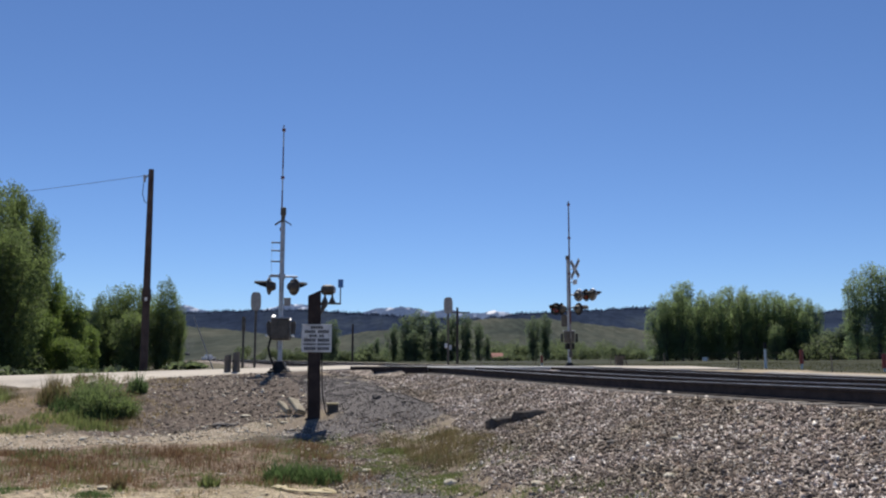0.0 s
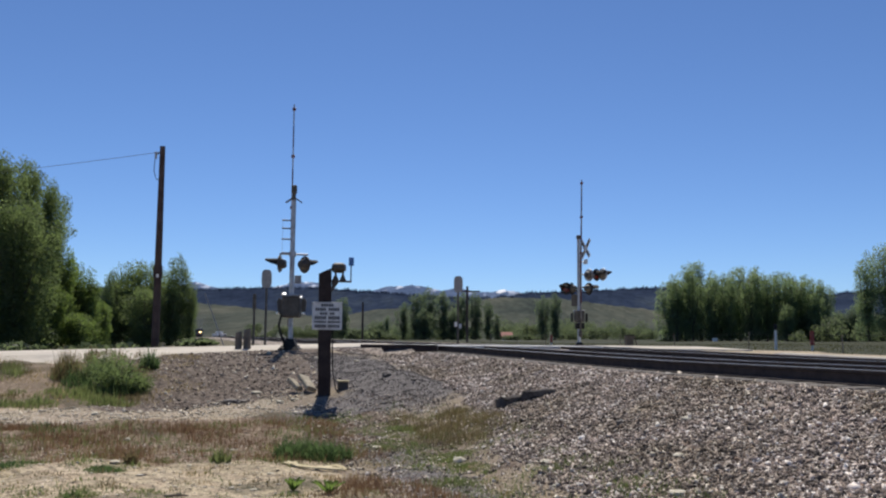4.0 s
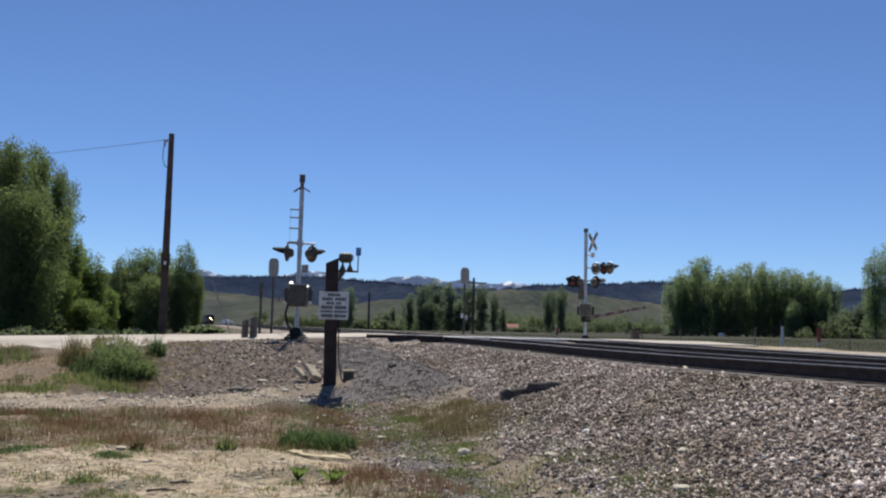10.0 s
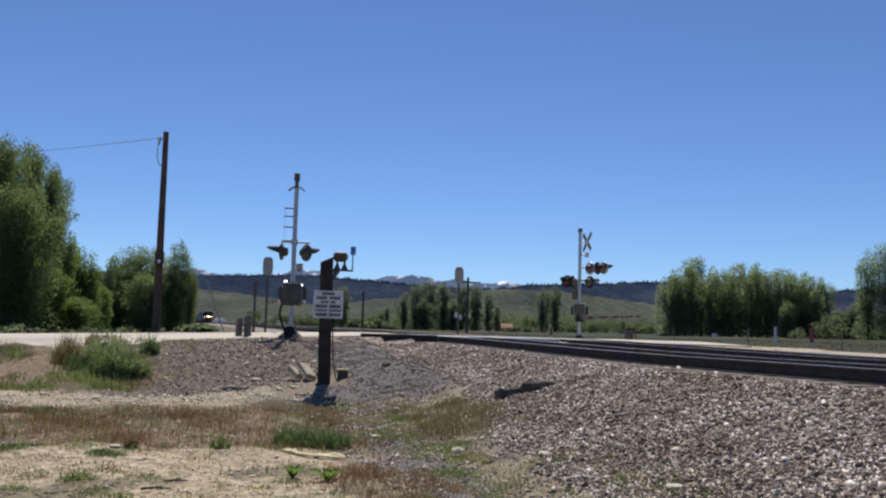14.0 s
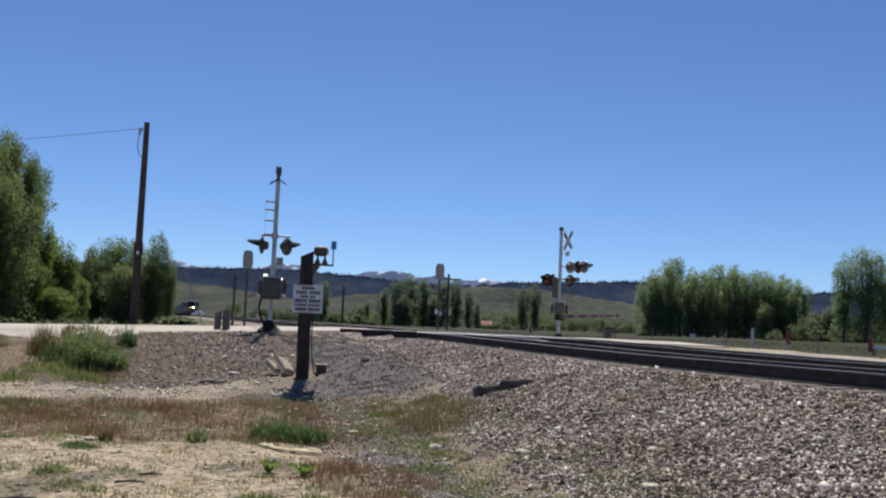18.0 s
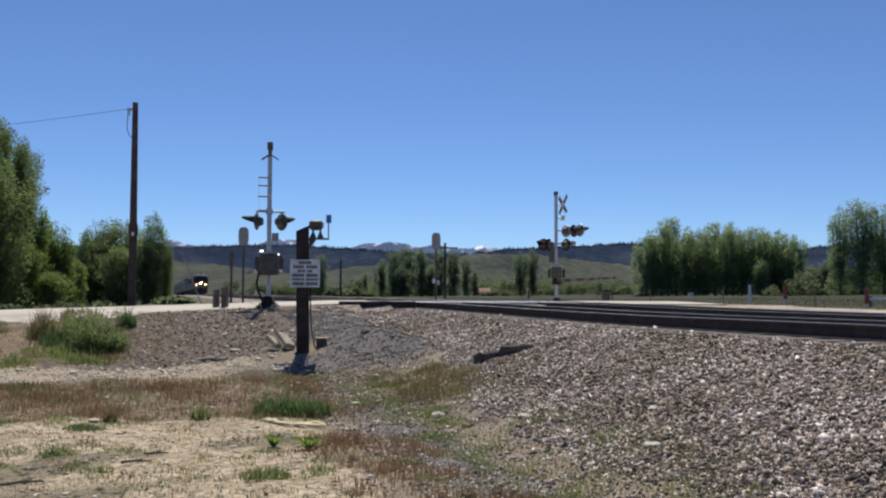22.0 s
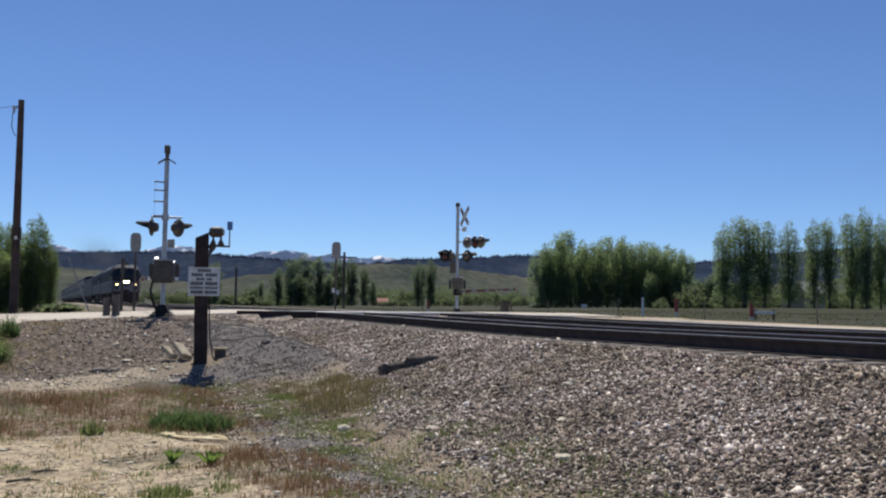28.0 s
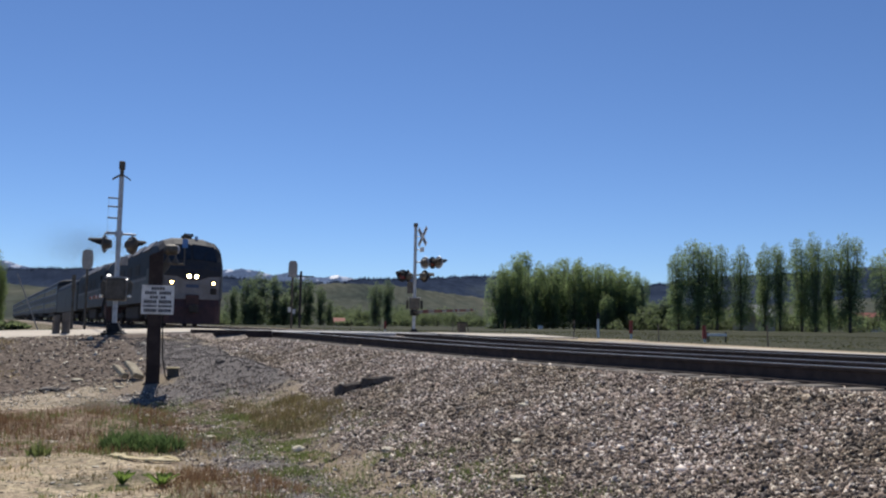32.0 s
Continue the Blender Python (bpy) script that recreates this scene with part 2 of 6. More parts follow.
def hill_material(name, stops, scale, snow=None):
    m, n, k, p = nodes_of(name)
    vec = n.new("ShaderNodeTexCoord").outputs["Object"]
    # gullies and patches run down the slope, not along it
    slope = n.new("ShaderNodeMapping")
    slope.inputs["Scale"].default_value = (2.0, 0.12, 3.6)
    k.new(vec, slope.inputs["Vector"])
    down = slope.outputs["Vector"]
    f = noise_node(n, k, down, scale, 8.0, 0.65)
    c = ramp(n, k, f, stops)
    c = mix(n, k, "MULTIPLY", 0.5, c, ramp(n, k, noise_node(n, k, down, scale * 9, 4.0), [(0.35, (0.5, 0.5, 0.5)), (0.65, (1.15, 1.15, 1.15))]))
    if snow:
        geo = n.new("ShaderNodeSeparateXYZ")
        k.new(vec, geo.inputs[0])
        r = n.new("ShaderNodeMapRange")
        r.inputs["From Min"].default_value, r.inputs["From Max"].default_value = snow
        k.new(geo.outputs["Z"], r.inputs["Value"])
        a = n.new("ShaderNodeMath")
        a.operation = "MULTIPLY"
        k.new(r.outputs["Result"], a.inputs[0])
        k.new(ramp(n, k, noise_node(n, k, down, scale * 2.0, 6.0), [(0.53, (0, 0, 0)), (0.62, (1, 1, 1))]), a.inputs[1])
        c = mix(n, k, "MIX", a.outputs[0], c, (0.66, 0.70, 0.78))
    k.new(c, p.inputs["Base Color"])
    p.inputs["Roughness"].default_value = 1.0
    p.inputs["Specular IOR Level"].default_value = 0.0
    return m


M_GROUND = ground_material()
M_BALLAST = surface("ballast stone", (0.75, 0.72, 0.7), (1, 1, 1), 9, 0.9, bump=0.3, patch=(0.62, 0.58, 0.49), island=[
    (0.0, (0.060, 0.049, 0.042)), (0.36, (0.155, 0.122, 0.100)), (0.58, (0.31, 0.250, 0.205)), (0.72, (0.70, 0.585, 0.50)), (0.78, (0.24, 0.155, 0.105)), (0.90, (1.0, 0.90, 0.79)), (1.0, (1.0, 0.95, 0.86))])
M_RUBBLE = surface("brown rubble", (0.75, 0.72, 0.7), (1, 1, 1), 9, 0.9, bump=0.3, island=[
    (0.0, (0.05, 0.036, 0.028)), (0.5, (0.13, 0.098, 0.076)), (0.85, (0.24, 0.185, 0.145)), (1.0, (0.62, 0.54, 0.44))])
M_CINDER = surface("dark cinders", (0.75, 0.72, 0.7), (1, 1, 1), 9, 0.9, bump=0.3, island=[
    (0.0, (0.06, 0.053, 0.05)), (0.6, (0.145, 0.128, 0.119)), (0.93, (0.25, 0.222, 0.205)), (1.0, (0.40, 0.35, 0.30))])
M_PEBBLE = surface("pale pebble", (0.8, 0.78, 0.75), (1, 1, 1), 9, 0.9, bump=0.2, island=[
    (0.0, (0.40, 0.32, 0.22)), (0.5, (0.66, 0.56, 0.41)), (1.0, (0.88, 0.80, 0.66))])
M_ROAD = surface("worn gravelled road", (0.47, 0.41, 0.325), (0.58, 0.51, 0.41), 0.5, 0.92, bump=0.2, fine=14, stain=(0.36, 0.32, 0.27))
M_CONCRETE = surface("pale concrete", (0.50, 0.49, 0.46), (0.60, 0.58, 0.55), 2.0, 0.85, bump=0.15, stain=(0.40, 0.38, 0.35), rand=0.3)
M_TIE = surface("creosoted timber", (0.16, 0.138, 0.112), (0.32, 0.28, 0.235), 5, 0.85, bump=0.4, rand=0.5)
M_RAIL = surface("rusty rail steel", (0.045, 0.037, 0.034), (0.075, 0.058, 0.052), 7, 0.8, 0.1, bump=0.15, spec=0.2)
M_RAILTOP = surface("polished rail head", (0.45, 0.45, 0.46), (0.6, 0.6, 0.6), 3, 0.32, 1.0, bump=0.02)
M_GALV = surface("galvanised aluminium", (0.42, 0.43, 0.45), (0.55, 0.56, 0.58), 9, 0.5, 0.55, bump=0.06, stain=(0.36, 0.36, 0.36))
M_BLACK = surface("weathered black paint", (0.018, 0.017, 0.016), (0.038, 0.036, 0.034), 9, 0.75, bump=0.08, spec=0.2)
M_DARKSTEEL = surface("dark grey steel", (0.085, 0.072, 0.058), (0.15, 0.13, 0.105), 6, 0.6, 0.1, bump=0.08, spec=0.3)
M_WHITE = surface("weathered white paint", (0.68, 0.68, 0.66), (0.80, 0.80, 0.78), 7, 0.55, bump=0.05, stain=(0.58, 0.56, 0.52))
M_RED = surface("red reflective paint", (0.50, 0.035, 0.025), (0.60, 0.06, 0.04), 6, 0.5, bump=0.04)
M_ORANGE = surface("faded orange plastic", (0.30, 0.035, 0.022), (0.38, 0.055, 0.035), 6, 0.5, bump=0.04)
M_POST = surface("dark weathered timber post", (0.036, 0.027, 0.026), (0.068, 0.051, 0.047), 4, 0.9, bump=0.5, spec=0.2)
M_GREYWOOD = surface("grey weathered wood", (0.12, 0.10, 0.085), (0.21, 0.185, 0.155), 4, 0.9, bump=0.5, fine=35)
M_POLE = surface("brown treated pole wood", (0.065, 0.044, 0.040), (0.115, 0.082, 0.072), 2, 0.9, bump=0.4, fine=30, spec=0.2)
M_PALEWOOD = surface("bleached board", (0.58, 0.47, 0.25), (0.74, 0.62, 0.37), 6, 0.85, bump=0.3, stain=(0.30, 0.24, 0.15))
# white of the far gate arm, greyed in the colour as if backlit
M_SHADEWHITE = surface("white paint greyed for shade", (0.20, 0.185, 0.17), (0.29, 0.27, 0.25), 8, 0.7, bump=0.04, spec=0.1)
M_BRASS = surface("tarnished brass", (0.062, 0.054, 0.046), (0.135, 0.116, 0.09), 14, 0.6, 0.4, bump=0.05)
M_BLUE = surface("blue panel", (0.03, 0.16, 0.46), (0.05, 0.22, 0.58), 9, 0.3, bump=0.02)
M_SIGNBACK = surface("dull grey sign metal", (0.30, 0.28, 0.27), (0.40, 0.38, 0.36), 8, 0.55, 0.4, bump=0.05)
M_INK = surface("faded black lettering", (0.05, 0.05, 0.055), (0.09, 0.09, 0.10), 30, 0.7, bump=0)
M_LENS = surface("dark red lens", (0.10, 0.010, 0.008), (0.16, 0.02, 0.012), 20, 0.2, bump=0)
M_AMBER = surface("amber-brown lens", (0.22, 0.10, 0.03), (0.30, 0.16, 0.06), 20, 0.25, bump=0)
M_BARK = surface("grey-brown bark", (0.06, 0.048, 0.036), (0.13, 0.11, 0.088), 3, 0.95, bump=0.6, fine=20)
M_LEAF_DARK = leaf_material("cottonwood leaves", (0.120, 0.150, 0.098), (0.140, 0.172, 0.110), (0.160, 0.190, 0.122), (2.05, 2.2, 1.6))
M_LEAF_NEAR = leaf_material("dense cottonwood leaves", (0.092, 0.118, 0.066), (0.112, 0.142, 0.076), (0.138, 0.168, 0.090), (1.8, 1.9, 1.25))
M_LEAF_MID = leaf_material("dark poplar leaves of a far row", (0.094, 0.120, 0.086), (0.112, 0.140, 0.096), (0.132, 0.158, 0.106), (1.8, 1.9, 1.5))
M_MEADOW = leaf_material("olive meadow grass", (0.052, 0.056, 0.028), (0.070, 0.074, 0.038), (0.095, 0.096, 0.052), (1.2, 1.2, 0.9))
M_LEAF_LIGHT = leaf_material("young poplar leaves", (0.080, 0.118, 0.042), (0.118, 0.160, 0.062), (0.16, 0.20, 0.085))
M_SAGE = leaf_material("grey-green brush leaves", (0.070, 0.086, 0.046), (0.10, 0.118, 0.066), (0.14, 0.155, 0.092))
M_LEAF_FAR = leaf_material("dull far foliage", (0.080, 0.100, 0.064), (0.104, 0.126, 0.080), (0.130, 0.152, 0.098), (1.7, 1.75, 1.35))
M_GRASS = leaf_material("green grass", (0.045, 0.076, 0.038), (0.068, 0.102, 0.050), (0.10, 0.135, 0.072), (1.5, 1.55, 1.15))
M_DRYGRASS = leaf_material("dry russet grass", (0.122, 0.076, 0.050), (0.18, 0.116, 0.078), (0.26, 0.193, 0.130), (1.1, 1.0, 0.88))
M_OLIVE = leaf_material("olive-brown dry weeds", (0.105, 0.085, 0.050), (0.155, 0.130, 0.078), (0.22, 0.19, 0.12), (1.1, 1.05, 0.9))
M_STRAW = leaf_material("straw and dry stems", (0.20, 0.155, 0.09), (0.32, 0.26, 0.16), (0.42, 0.35, 0.23), (1.1, 1.05, 0.9))
M_SAGEHILL = hill_material("sage-covered hillside", [(0.36, (0.048, 0.058, 0.052)), (0.46, (0.076, 0.084, 0.070)), (0.54, (0.092, 0.097, 0.078)), (0.66, (0.118, 0.118, 0.094))], 0.009)
# the forest's dark green is mixed with the blue of distance haze
M_FOREST = hill_material("haze-blue conifer forest on a ridge", [(0.35, (0.020, 0.029, 0.052)), (0.50, (0.030, 0.042, 0.070)), (0.66, (0.050, 0.064, 0.084))], 0.004)
# the rock colour holds the blue of far air as well
M_PEAK = hill_material("bare haze-blue mountain rock with snow", [(0.35, (0.10, 0.14, 0.225)), (0.6, (0.14, 0.185, 0.28)), (0.8, (0.20, 0.25, 0.35))], 0.004, snow=(200, 270))


# ---- mesh helpers ----
def part(name, bm, material, parent=None, label="", smooth=False):
    """Links a bmesh as one mesh object, under its thing or part."""
    me = bpy.data.meshes.new(name)
    if smooth:
        for f in bm.faces:
            f.smooth = True
    bm.to_mesh(me)
    bm.free()
    for m in (material if isinstance(material, (list, tuple)) else [material]):
        me.materials.append(m)
    ob = new(name, me)
    if parent:
        ob.parent = parent
    if label:
        ob["label"] = label
    return ob


def thing(name, m, label, category, group="", kind=""):
    ob = new(name)
    ob.empty_display_size = 0.2
    ob.matrix_basis = m
    return tagged(ob, label, category, group, kind)


def array_mesh(name, verts, faces, material, smooth=False):
    """A mesh from numpy arrays: verts (n, 3), faces (m, 3 or 4)."""
    verts, faces = np.asarray(verts, np.float32), np.asarray(faces, np.int32)
    me = bpy.data.meshes.new(name)
    k = faces.shape[1]
    me.vertices.add(len(verts))
    me.vertices.foreach_set("co", verts.ravel())
    me.loops.add(faces.size)
    me.loops.foreach_set("vertex_index", faces.ravel())
    me.polygons.add(len(faces))
    me.polygons.foreach_set("loop_start", np.arange(len(faces), dtype=np.int32) * k)
    me.polygons.foreach_set("loop_total", np.full(len(faces), k, np.int32))
    me.update(calc_edges=True)
    me.validate()
    if smooth:
        me.polygons.foreach_set("use_smooth", np.ones(len(faces), bool))
    me.materials.append(material)
    return me


def box(bm, sx, sy, sz, m=None, bevel=0.0):
    """A block centred on its origin, its edges bevelled."""
    r = bmesh.ops.create_cube(bm, size=1.0)
    vs = r["verts"]
    bmesh.ops.scale(bm, vec=(sx, sy, sz), verts=vs)
    if bevel:
        es = list({e for v in vs for e in v.link_edges})
        vs = list({v for f in bmesh.ops.bevel(bm, geom=es, offset=bevel, segments=1, affect="EDGES", profile=0.5)["faces"] for v in f.verts} | {v for v in vs if v.is_valid})
    if m is not None:
        bmesh.ops.transform(bm, matrix=m, verts=vs)
    return vs


def rod(bm, r1, r2, a, b, seg=12):
    """A round bar from a to b."""
    a, b = Vector(a), Vector(b)
    d = b - a
    m = Matrix.Translation((a + b) / 2) @ d.to_track_quat("Z", "Y").to_matrix().to_4x4()
    return bmesh.ops.create_cone(bm, cap_ends=True, segments=seg, radius1=r1, radius2=r2, depth=d.length, matrix=m)["verts"]


def plate(bm, outline, thick, m=None):
    """A flat plate from an outline in x, z, of a thickness along y."""
    front = [bm.verts.new((x, -thick / 2, z)) for x, z in outline]
    back = [bm.verts.new((x, thick / 2, z)) for x, z in outline]
    bm.faces.new(front)
    bm.faces.new(back[::-1])
    for i in range(len(outline)):
        j = (i + 1) % len(outline)
        bm.faces.new((front[j], front[i], back[i], back[j]))
    if m is not None:
        bmesh.ops.transform(bm, matrix=m, verts=front + back)
    return front + back


def loft(bm, rings):
    """Skins closed rings of equal length, and caps both ends."""
    vs = [[bm.verts.new(p) for p in r] for r in rings]
    for a, b in zip(vs, vs[1:]):
        for i in range(len(a)):
            j = (i + 1) % len(a)
            bm.faces.new((a[i], a[j], b[j], b[i]))
    bm.faces.new(vs[0][::-1])
    bm.faces.new(vs[-1])
    bmesh.ops.recalc_face_normals(bm, faces=bm.faces)
    return vs


def one(fn, *args, **kw):
    bm = bmesh.new()
    fn(bm, *args, **kw)
    return bm


def on_ground(x, y):
    return float(terrain(x, y))

# ---- ground, railway, road, distance ----
def build_ground():
    rad = np.concatenate([[0.0], np.geomspace(0.7, 60, 250), np.geomspace(62, 320, 60), np.geomspace(340, 4700, 24)])
    az = np.radians(np.concatenate([np.arange(-34, 46, 0.28), np.arange(46, 326, 7.0)]))
    r, a = np.meshgrid(rad[1:], az, indexing="ij")
    x, y = r * np.sin(a), r * np.cos(a)
    z = terrain(x, y)
    l, s = NX * x + NY * y, UX * x + UY * y
    q = l - TC
    nr, na = r.shape
    verts = np.concatenate([[[0, 0, float(terrain(0, 0))]], np.stack([x, y, z], -1).reshape(-1, 3)])
    i, j = np.meshgrid(np.arange(nr - 1), np.arange(na), indexing="ij")
    k = 1 + i * na
    jn = (j + 1) % na
    quads = np.stack([k + j, k + na + j, k + na + jn, k + jn], -1).reshape(-1, 4)
    hub = np.array([[0, 1 + k2, 1 + (k2 + 1) % na, 1 + (k2 + 2) % na] for k2 in range(0, na - 1, 2)] + ([[0, na - 1, na, 1]] if na % 2 else []))
    quads = np.concatenate([quads, hub])
    me = array_mesh("ground", verts, quads[:, ::-1], M_GROUND, smooth=True)
    jag = 0.5 * wave(x, y, 1.7, 5.0) + 0.3 * wave(x, y, 5.1, 2.0)
    foot = -5.0 + 0.5 * step(8, 12, s) + 0.9 * step(12, 16, s) - 0.6 * step(22.5, 24.5, s)
    stone = step(-0.25, 0.35, q - foot + 0.3 * jag) * (q < 7.0)
    stone = np.where((s > 15.0) & (s < 26.4) & (q < 0), np.maximum(stone, 0.42 * step(-9.5, -5.5, q + jag)), stone)
    stone = np.where((s > 16.0) & (s < 18.6 + 0.5 * jag) & (q < -6), np.maximum(stone, 0.45), stone)
    green = step(12.5, 14.0, q) + ((s > 34) & (q < -3)) * 0.55
    green = np.where((q < -4) & (s < 26), np.maximum(green, 0.50 * step(0.1, 0.55, wave(x, y, 0.8, 7.0) + 0.3 * wave(x, y, 3.1, 4.0))), green)
    dry = step(10.6, 11.6, s + 0.6 * jag) * step(16.5, 15.6, s + 0.5 * jag) * (q < -5.0)
    dry = np.maximum(dry, (s > 18.6) * (s < 24.6 + 0.5 * jag) * (q < -8) * 0.62)
    dry = np.maximum(dry, step(0.3, 0.7, wave(x, y, 0.9, 3.0)) * (q > -6.3) * (q < -4.6) * (s < 14) * 0.9)
    col = np.stack([stone, np.clip(green, 0, 1), dry, np.ones_like(dry)], -1).reshape(-1, 4)
    col = np.concatenate([[[0, 0, 0, 1]], col]).astype(np.float32)
    # dark fine gravel beside the notice post and along the ballast's foot; brown earth on the bank
    path = np.exp(-((l - 2.62) / 0.50) ** 2) * step(12.8, 11.3, s + jag) * step(5.2, 6.5, s)
    spot = np.exp(-((l - 3.1) / 1.2) ** 2 - ((s - 15.9) / 0.75) ** 2) * 1.5
    heap = np.maximum(spot, np.exp(-((l - 4.05) / 0.95) ** 2 - ((s - 19.6) / 3.9) ** 2) * 1.7)
    heap = np.maximum(heap, np.exp(-((l - 4.55) / 0.5) ** 2 - ((s - 16.7) / 1.0) ** 2) * 1.5)
    fines = np.clip(np.maximum(path * 0.95, heap) + 0.25 * jag * (path + heap > 0.2), 0, 1)
    toe = ((l > 1.7 + 0.3 * jag) & (l < 5.3) & (s > 3.5) & (s < 18.5)) * 0.50
    earth = ((s > 17.8) & (s < 25.0 + 1.4 * step(-10, -8, q) + 0.5 * jag) & (q > -11.5) & (q < -2.5)) * np.clip(0.95 * step(-11.5, -9.0, q + jag) * (1 - 0.8 * step(-5.2, -4.0, q + 0.4 * jag)), 0, 1)
    earth = np.maximum(earth, toe * (stone < 0.5))
    earth = np.maximum(earth, 0.34 * step(15.4, 16.4, s + 0.5 * jag) * step(19.2, 18.2, s) * (q < -5.5))
    earth = np.maximum(earth, 0.36 * step(-0.05, 0.5, wave(x, y, 1.3, 9.0) + 0.5 * wave(x, y, 4.3, 2.0)) * (q < -6.2) * (s < 12))
    col2 = np.stack([fines, earth, 0 * earth, np.ones_like(earth)], -1).reshape(-1, 4)
    col2 = np.concatenate([[[0, 0, 0, 1]], col2]).astype(np.float32)
    at2 = me.color_attributes.new("cinder", "FLOAT_COLOR", "POINT")
    at2.data.foreach_set("color", col2.ravel())
    at = me.color_attributes.new("soil", "FLOAT_COLOR", "POINT")
    at.data.foreach_set("color", col.ravel())
    tagged(new("ground", me), "dry sandy ground, ballast bank and green meadow", "ground", kind="structure")


build_ground()


GRADE = (-60, 0, 13, 16, 20, 24, 27, 34, 43, 60, 90, 136, 183, 240, 340, 760)


def build_track():
    track = thing("railway_track", Matrix.Identity(4), "two parallel railway tracks with rusty rails on dark ties", "railway track", kind="structure")
    prof = [(-0.076, 0.0), (0.076, 0.0), (0.076, 0.014), (0.012, 0.03), (0.010, 0.135), (0.036, 0.148), (0.036, 0.176), (0.028, 0.186),
            (-0.028, 0.186), (-0.036, 0.176), (-0.036, 0.148), (-0.010, 0.135), (-0.012, 0.03), (-0.076, 0.014)]
    for side in (-0.7525, 0.7525, SIDING - 0.7525, SIDING + 0.7525):
        bm = bmesh.new()
        loft(bm, [[P(TC + side + a, s, TIE + b + float(rise(s))) for a, b in prof] for s in GRADE])
        rail = part("rail", bm, M_RAIL, track)
        bm = bmesh.new()
        loft(bm, [[P(TC + side + a, s, RAIL + b + float(rise(s))) for a, b in ((-0.030, -0.002), (0.030, -0.002), (0.030, 0.002), (-0.030, 0.002))] for s in GRADE])
        part("rail_head", bm, M_RAILTOP, rail, "rail head polished by wheels")
    bm = one(box, 2.6, 0.23, 0.18, bevel=0.012)
    tie = part("tie", bm, M_TIE, track)
    first = True
    rng = random.Random(4)
    for k, off in [(k, 0.0) for k in range(-8, 92)] + [(k, SIDING) for k in range(-4, 80)]:
        s = k * 0.50 + off * 0.03
        if CROSS_A - 0.2 < s < CROSS_B + 0.2:
            continue
        ob = tie if first else new("tie", tie.data)
        first = False
        ob.parent = track
        p = P(TC + off + rng.uniform(-0.05, 0.05), s, TIE - 0.09 + float(rise(s)))
        ob.matrix_basis = pose(p.x, p.y, p.z, 0, 0, math.degrees(-TH) + rng.uniform(-0.8, 0.8))
    bm = bmesh.new()
    for k in range(92, 420):
        p = P(TC, k * 0.5, TIE - 0.09 + float(rise(k * 0.5)))
        box(bm, 2.6, 0.23, 0.18, pose(p.x, p.y, p.z, 0, 0, math.degrees(-TH)))
    far = part("distant_ties", bm, M_TIE, track)
    far["kind"] = "stuff"
    # dark blocks added for the shade on the crossing's near edge, beside the rails
    for k in range(3):
        c = P(5.60 + 0.80 * k, CROSS_A - 0.44, RAIL - 0.10 + float(rise(27)))
        part("edge_timber", one(box, 0.79, 0.20, 0.24, pose(c.x, c.y, c.z, 0, 0, math.degrees(-TH)), 0.012), M_POST, track, "dark block added for the shade on the crossing's edge")
    # the crossing's concrete panels
    cross = thing("level_crossing", Matrix.Identity(4), "pale concrete panels of a road crossing between the rails", "level crossing", kind="structure")
    for lo, hi in ((-0.69, 0.69), (-1.75, -0.83), (0.83, SIDING - 0.83), (SIDING - 0.69, SIDING + 0.69), (SIDING + 0.83, SIDING + 1.75)):
        for k in range(3):
            n = (CROSS_B - CROSS_A + 0.6) / 3
            c = P(TC + (lo + hi) / 2, CROSS_A - 0.3 + n * (k + 0.5), RAIL - 0.07 + float(rise(29.8)))
            part("panel", one(box, hi - lo, n - 0.02, 0.13, pose(c.x, c.y, c.z, 0, 0, math.degrees(-TH)), 0.012), M_CONCRETE, cross)


build_track()


def build_road():
    bm = bmesh.new()
    for lo, hi in ((-70, TC - 1.77), (TC + SIDING + 1.77, TC + 10.5)):
        ls = np.linspace(lo, hi, 60)
        rings = []
        for l in ls:
            z = float(road_z(l - TC)) + 0.01
            wob = 0.15 * math.sin(l * 0.9) + 0.1 * math.sin(l * 2.3)
            near = CROSS_A - 0.3 - 1.1 * float(step(3.0, -3.0, l))
            wob *= float(step(5.2, 4.0, l))
            skirt = 0.16 + 0.95 * float(step(3.6, 1.6, l))
            rings.append([P(l, near - skirt + wob, z - 0.24), P(l, near - 0.1 + wob, z - 0.03), P(l, 29.8, z + 0.05), P(l, CROSS_B + 0.3 - wob * 0.7, z), P(l, CROSS_B + 0.6, z - 0.25)])
        loft(bm, rings)
    tagged(part("road", bm, M_ROAD), "pale dusty road over the railway", "road", kind="structure")
    # gravel lane beside the far side of the line
    bm = bmesh.new()
    rings = []
    for s in np.concatenate([np.arange(-40, 26, 2.0)]):
        w, up = 0.15 * math.sin(s * 0.5), float(rise(s))
        rings.append([P(TC + 9.3 + w, s, 0.9), P(TC + 9.5 + w, s, 1.12 + up), P(TC + 9.8 + 0.5 * w, s, 1.14 + up), P(TC + 10.1, s, 1.125 + up), P(TC + 10.3, s, 0.9)])
    loft(bm, rings)
    tagged(part("gravel_lane", bm, M_ROAD), "pale gravel lane beside the railway", "road", kind="structure")


build_road()


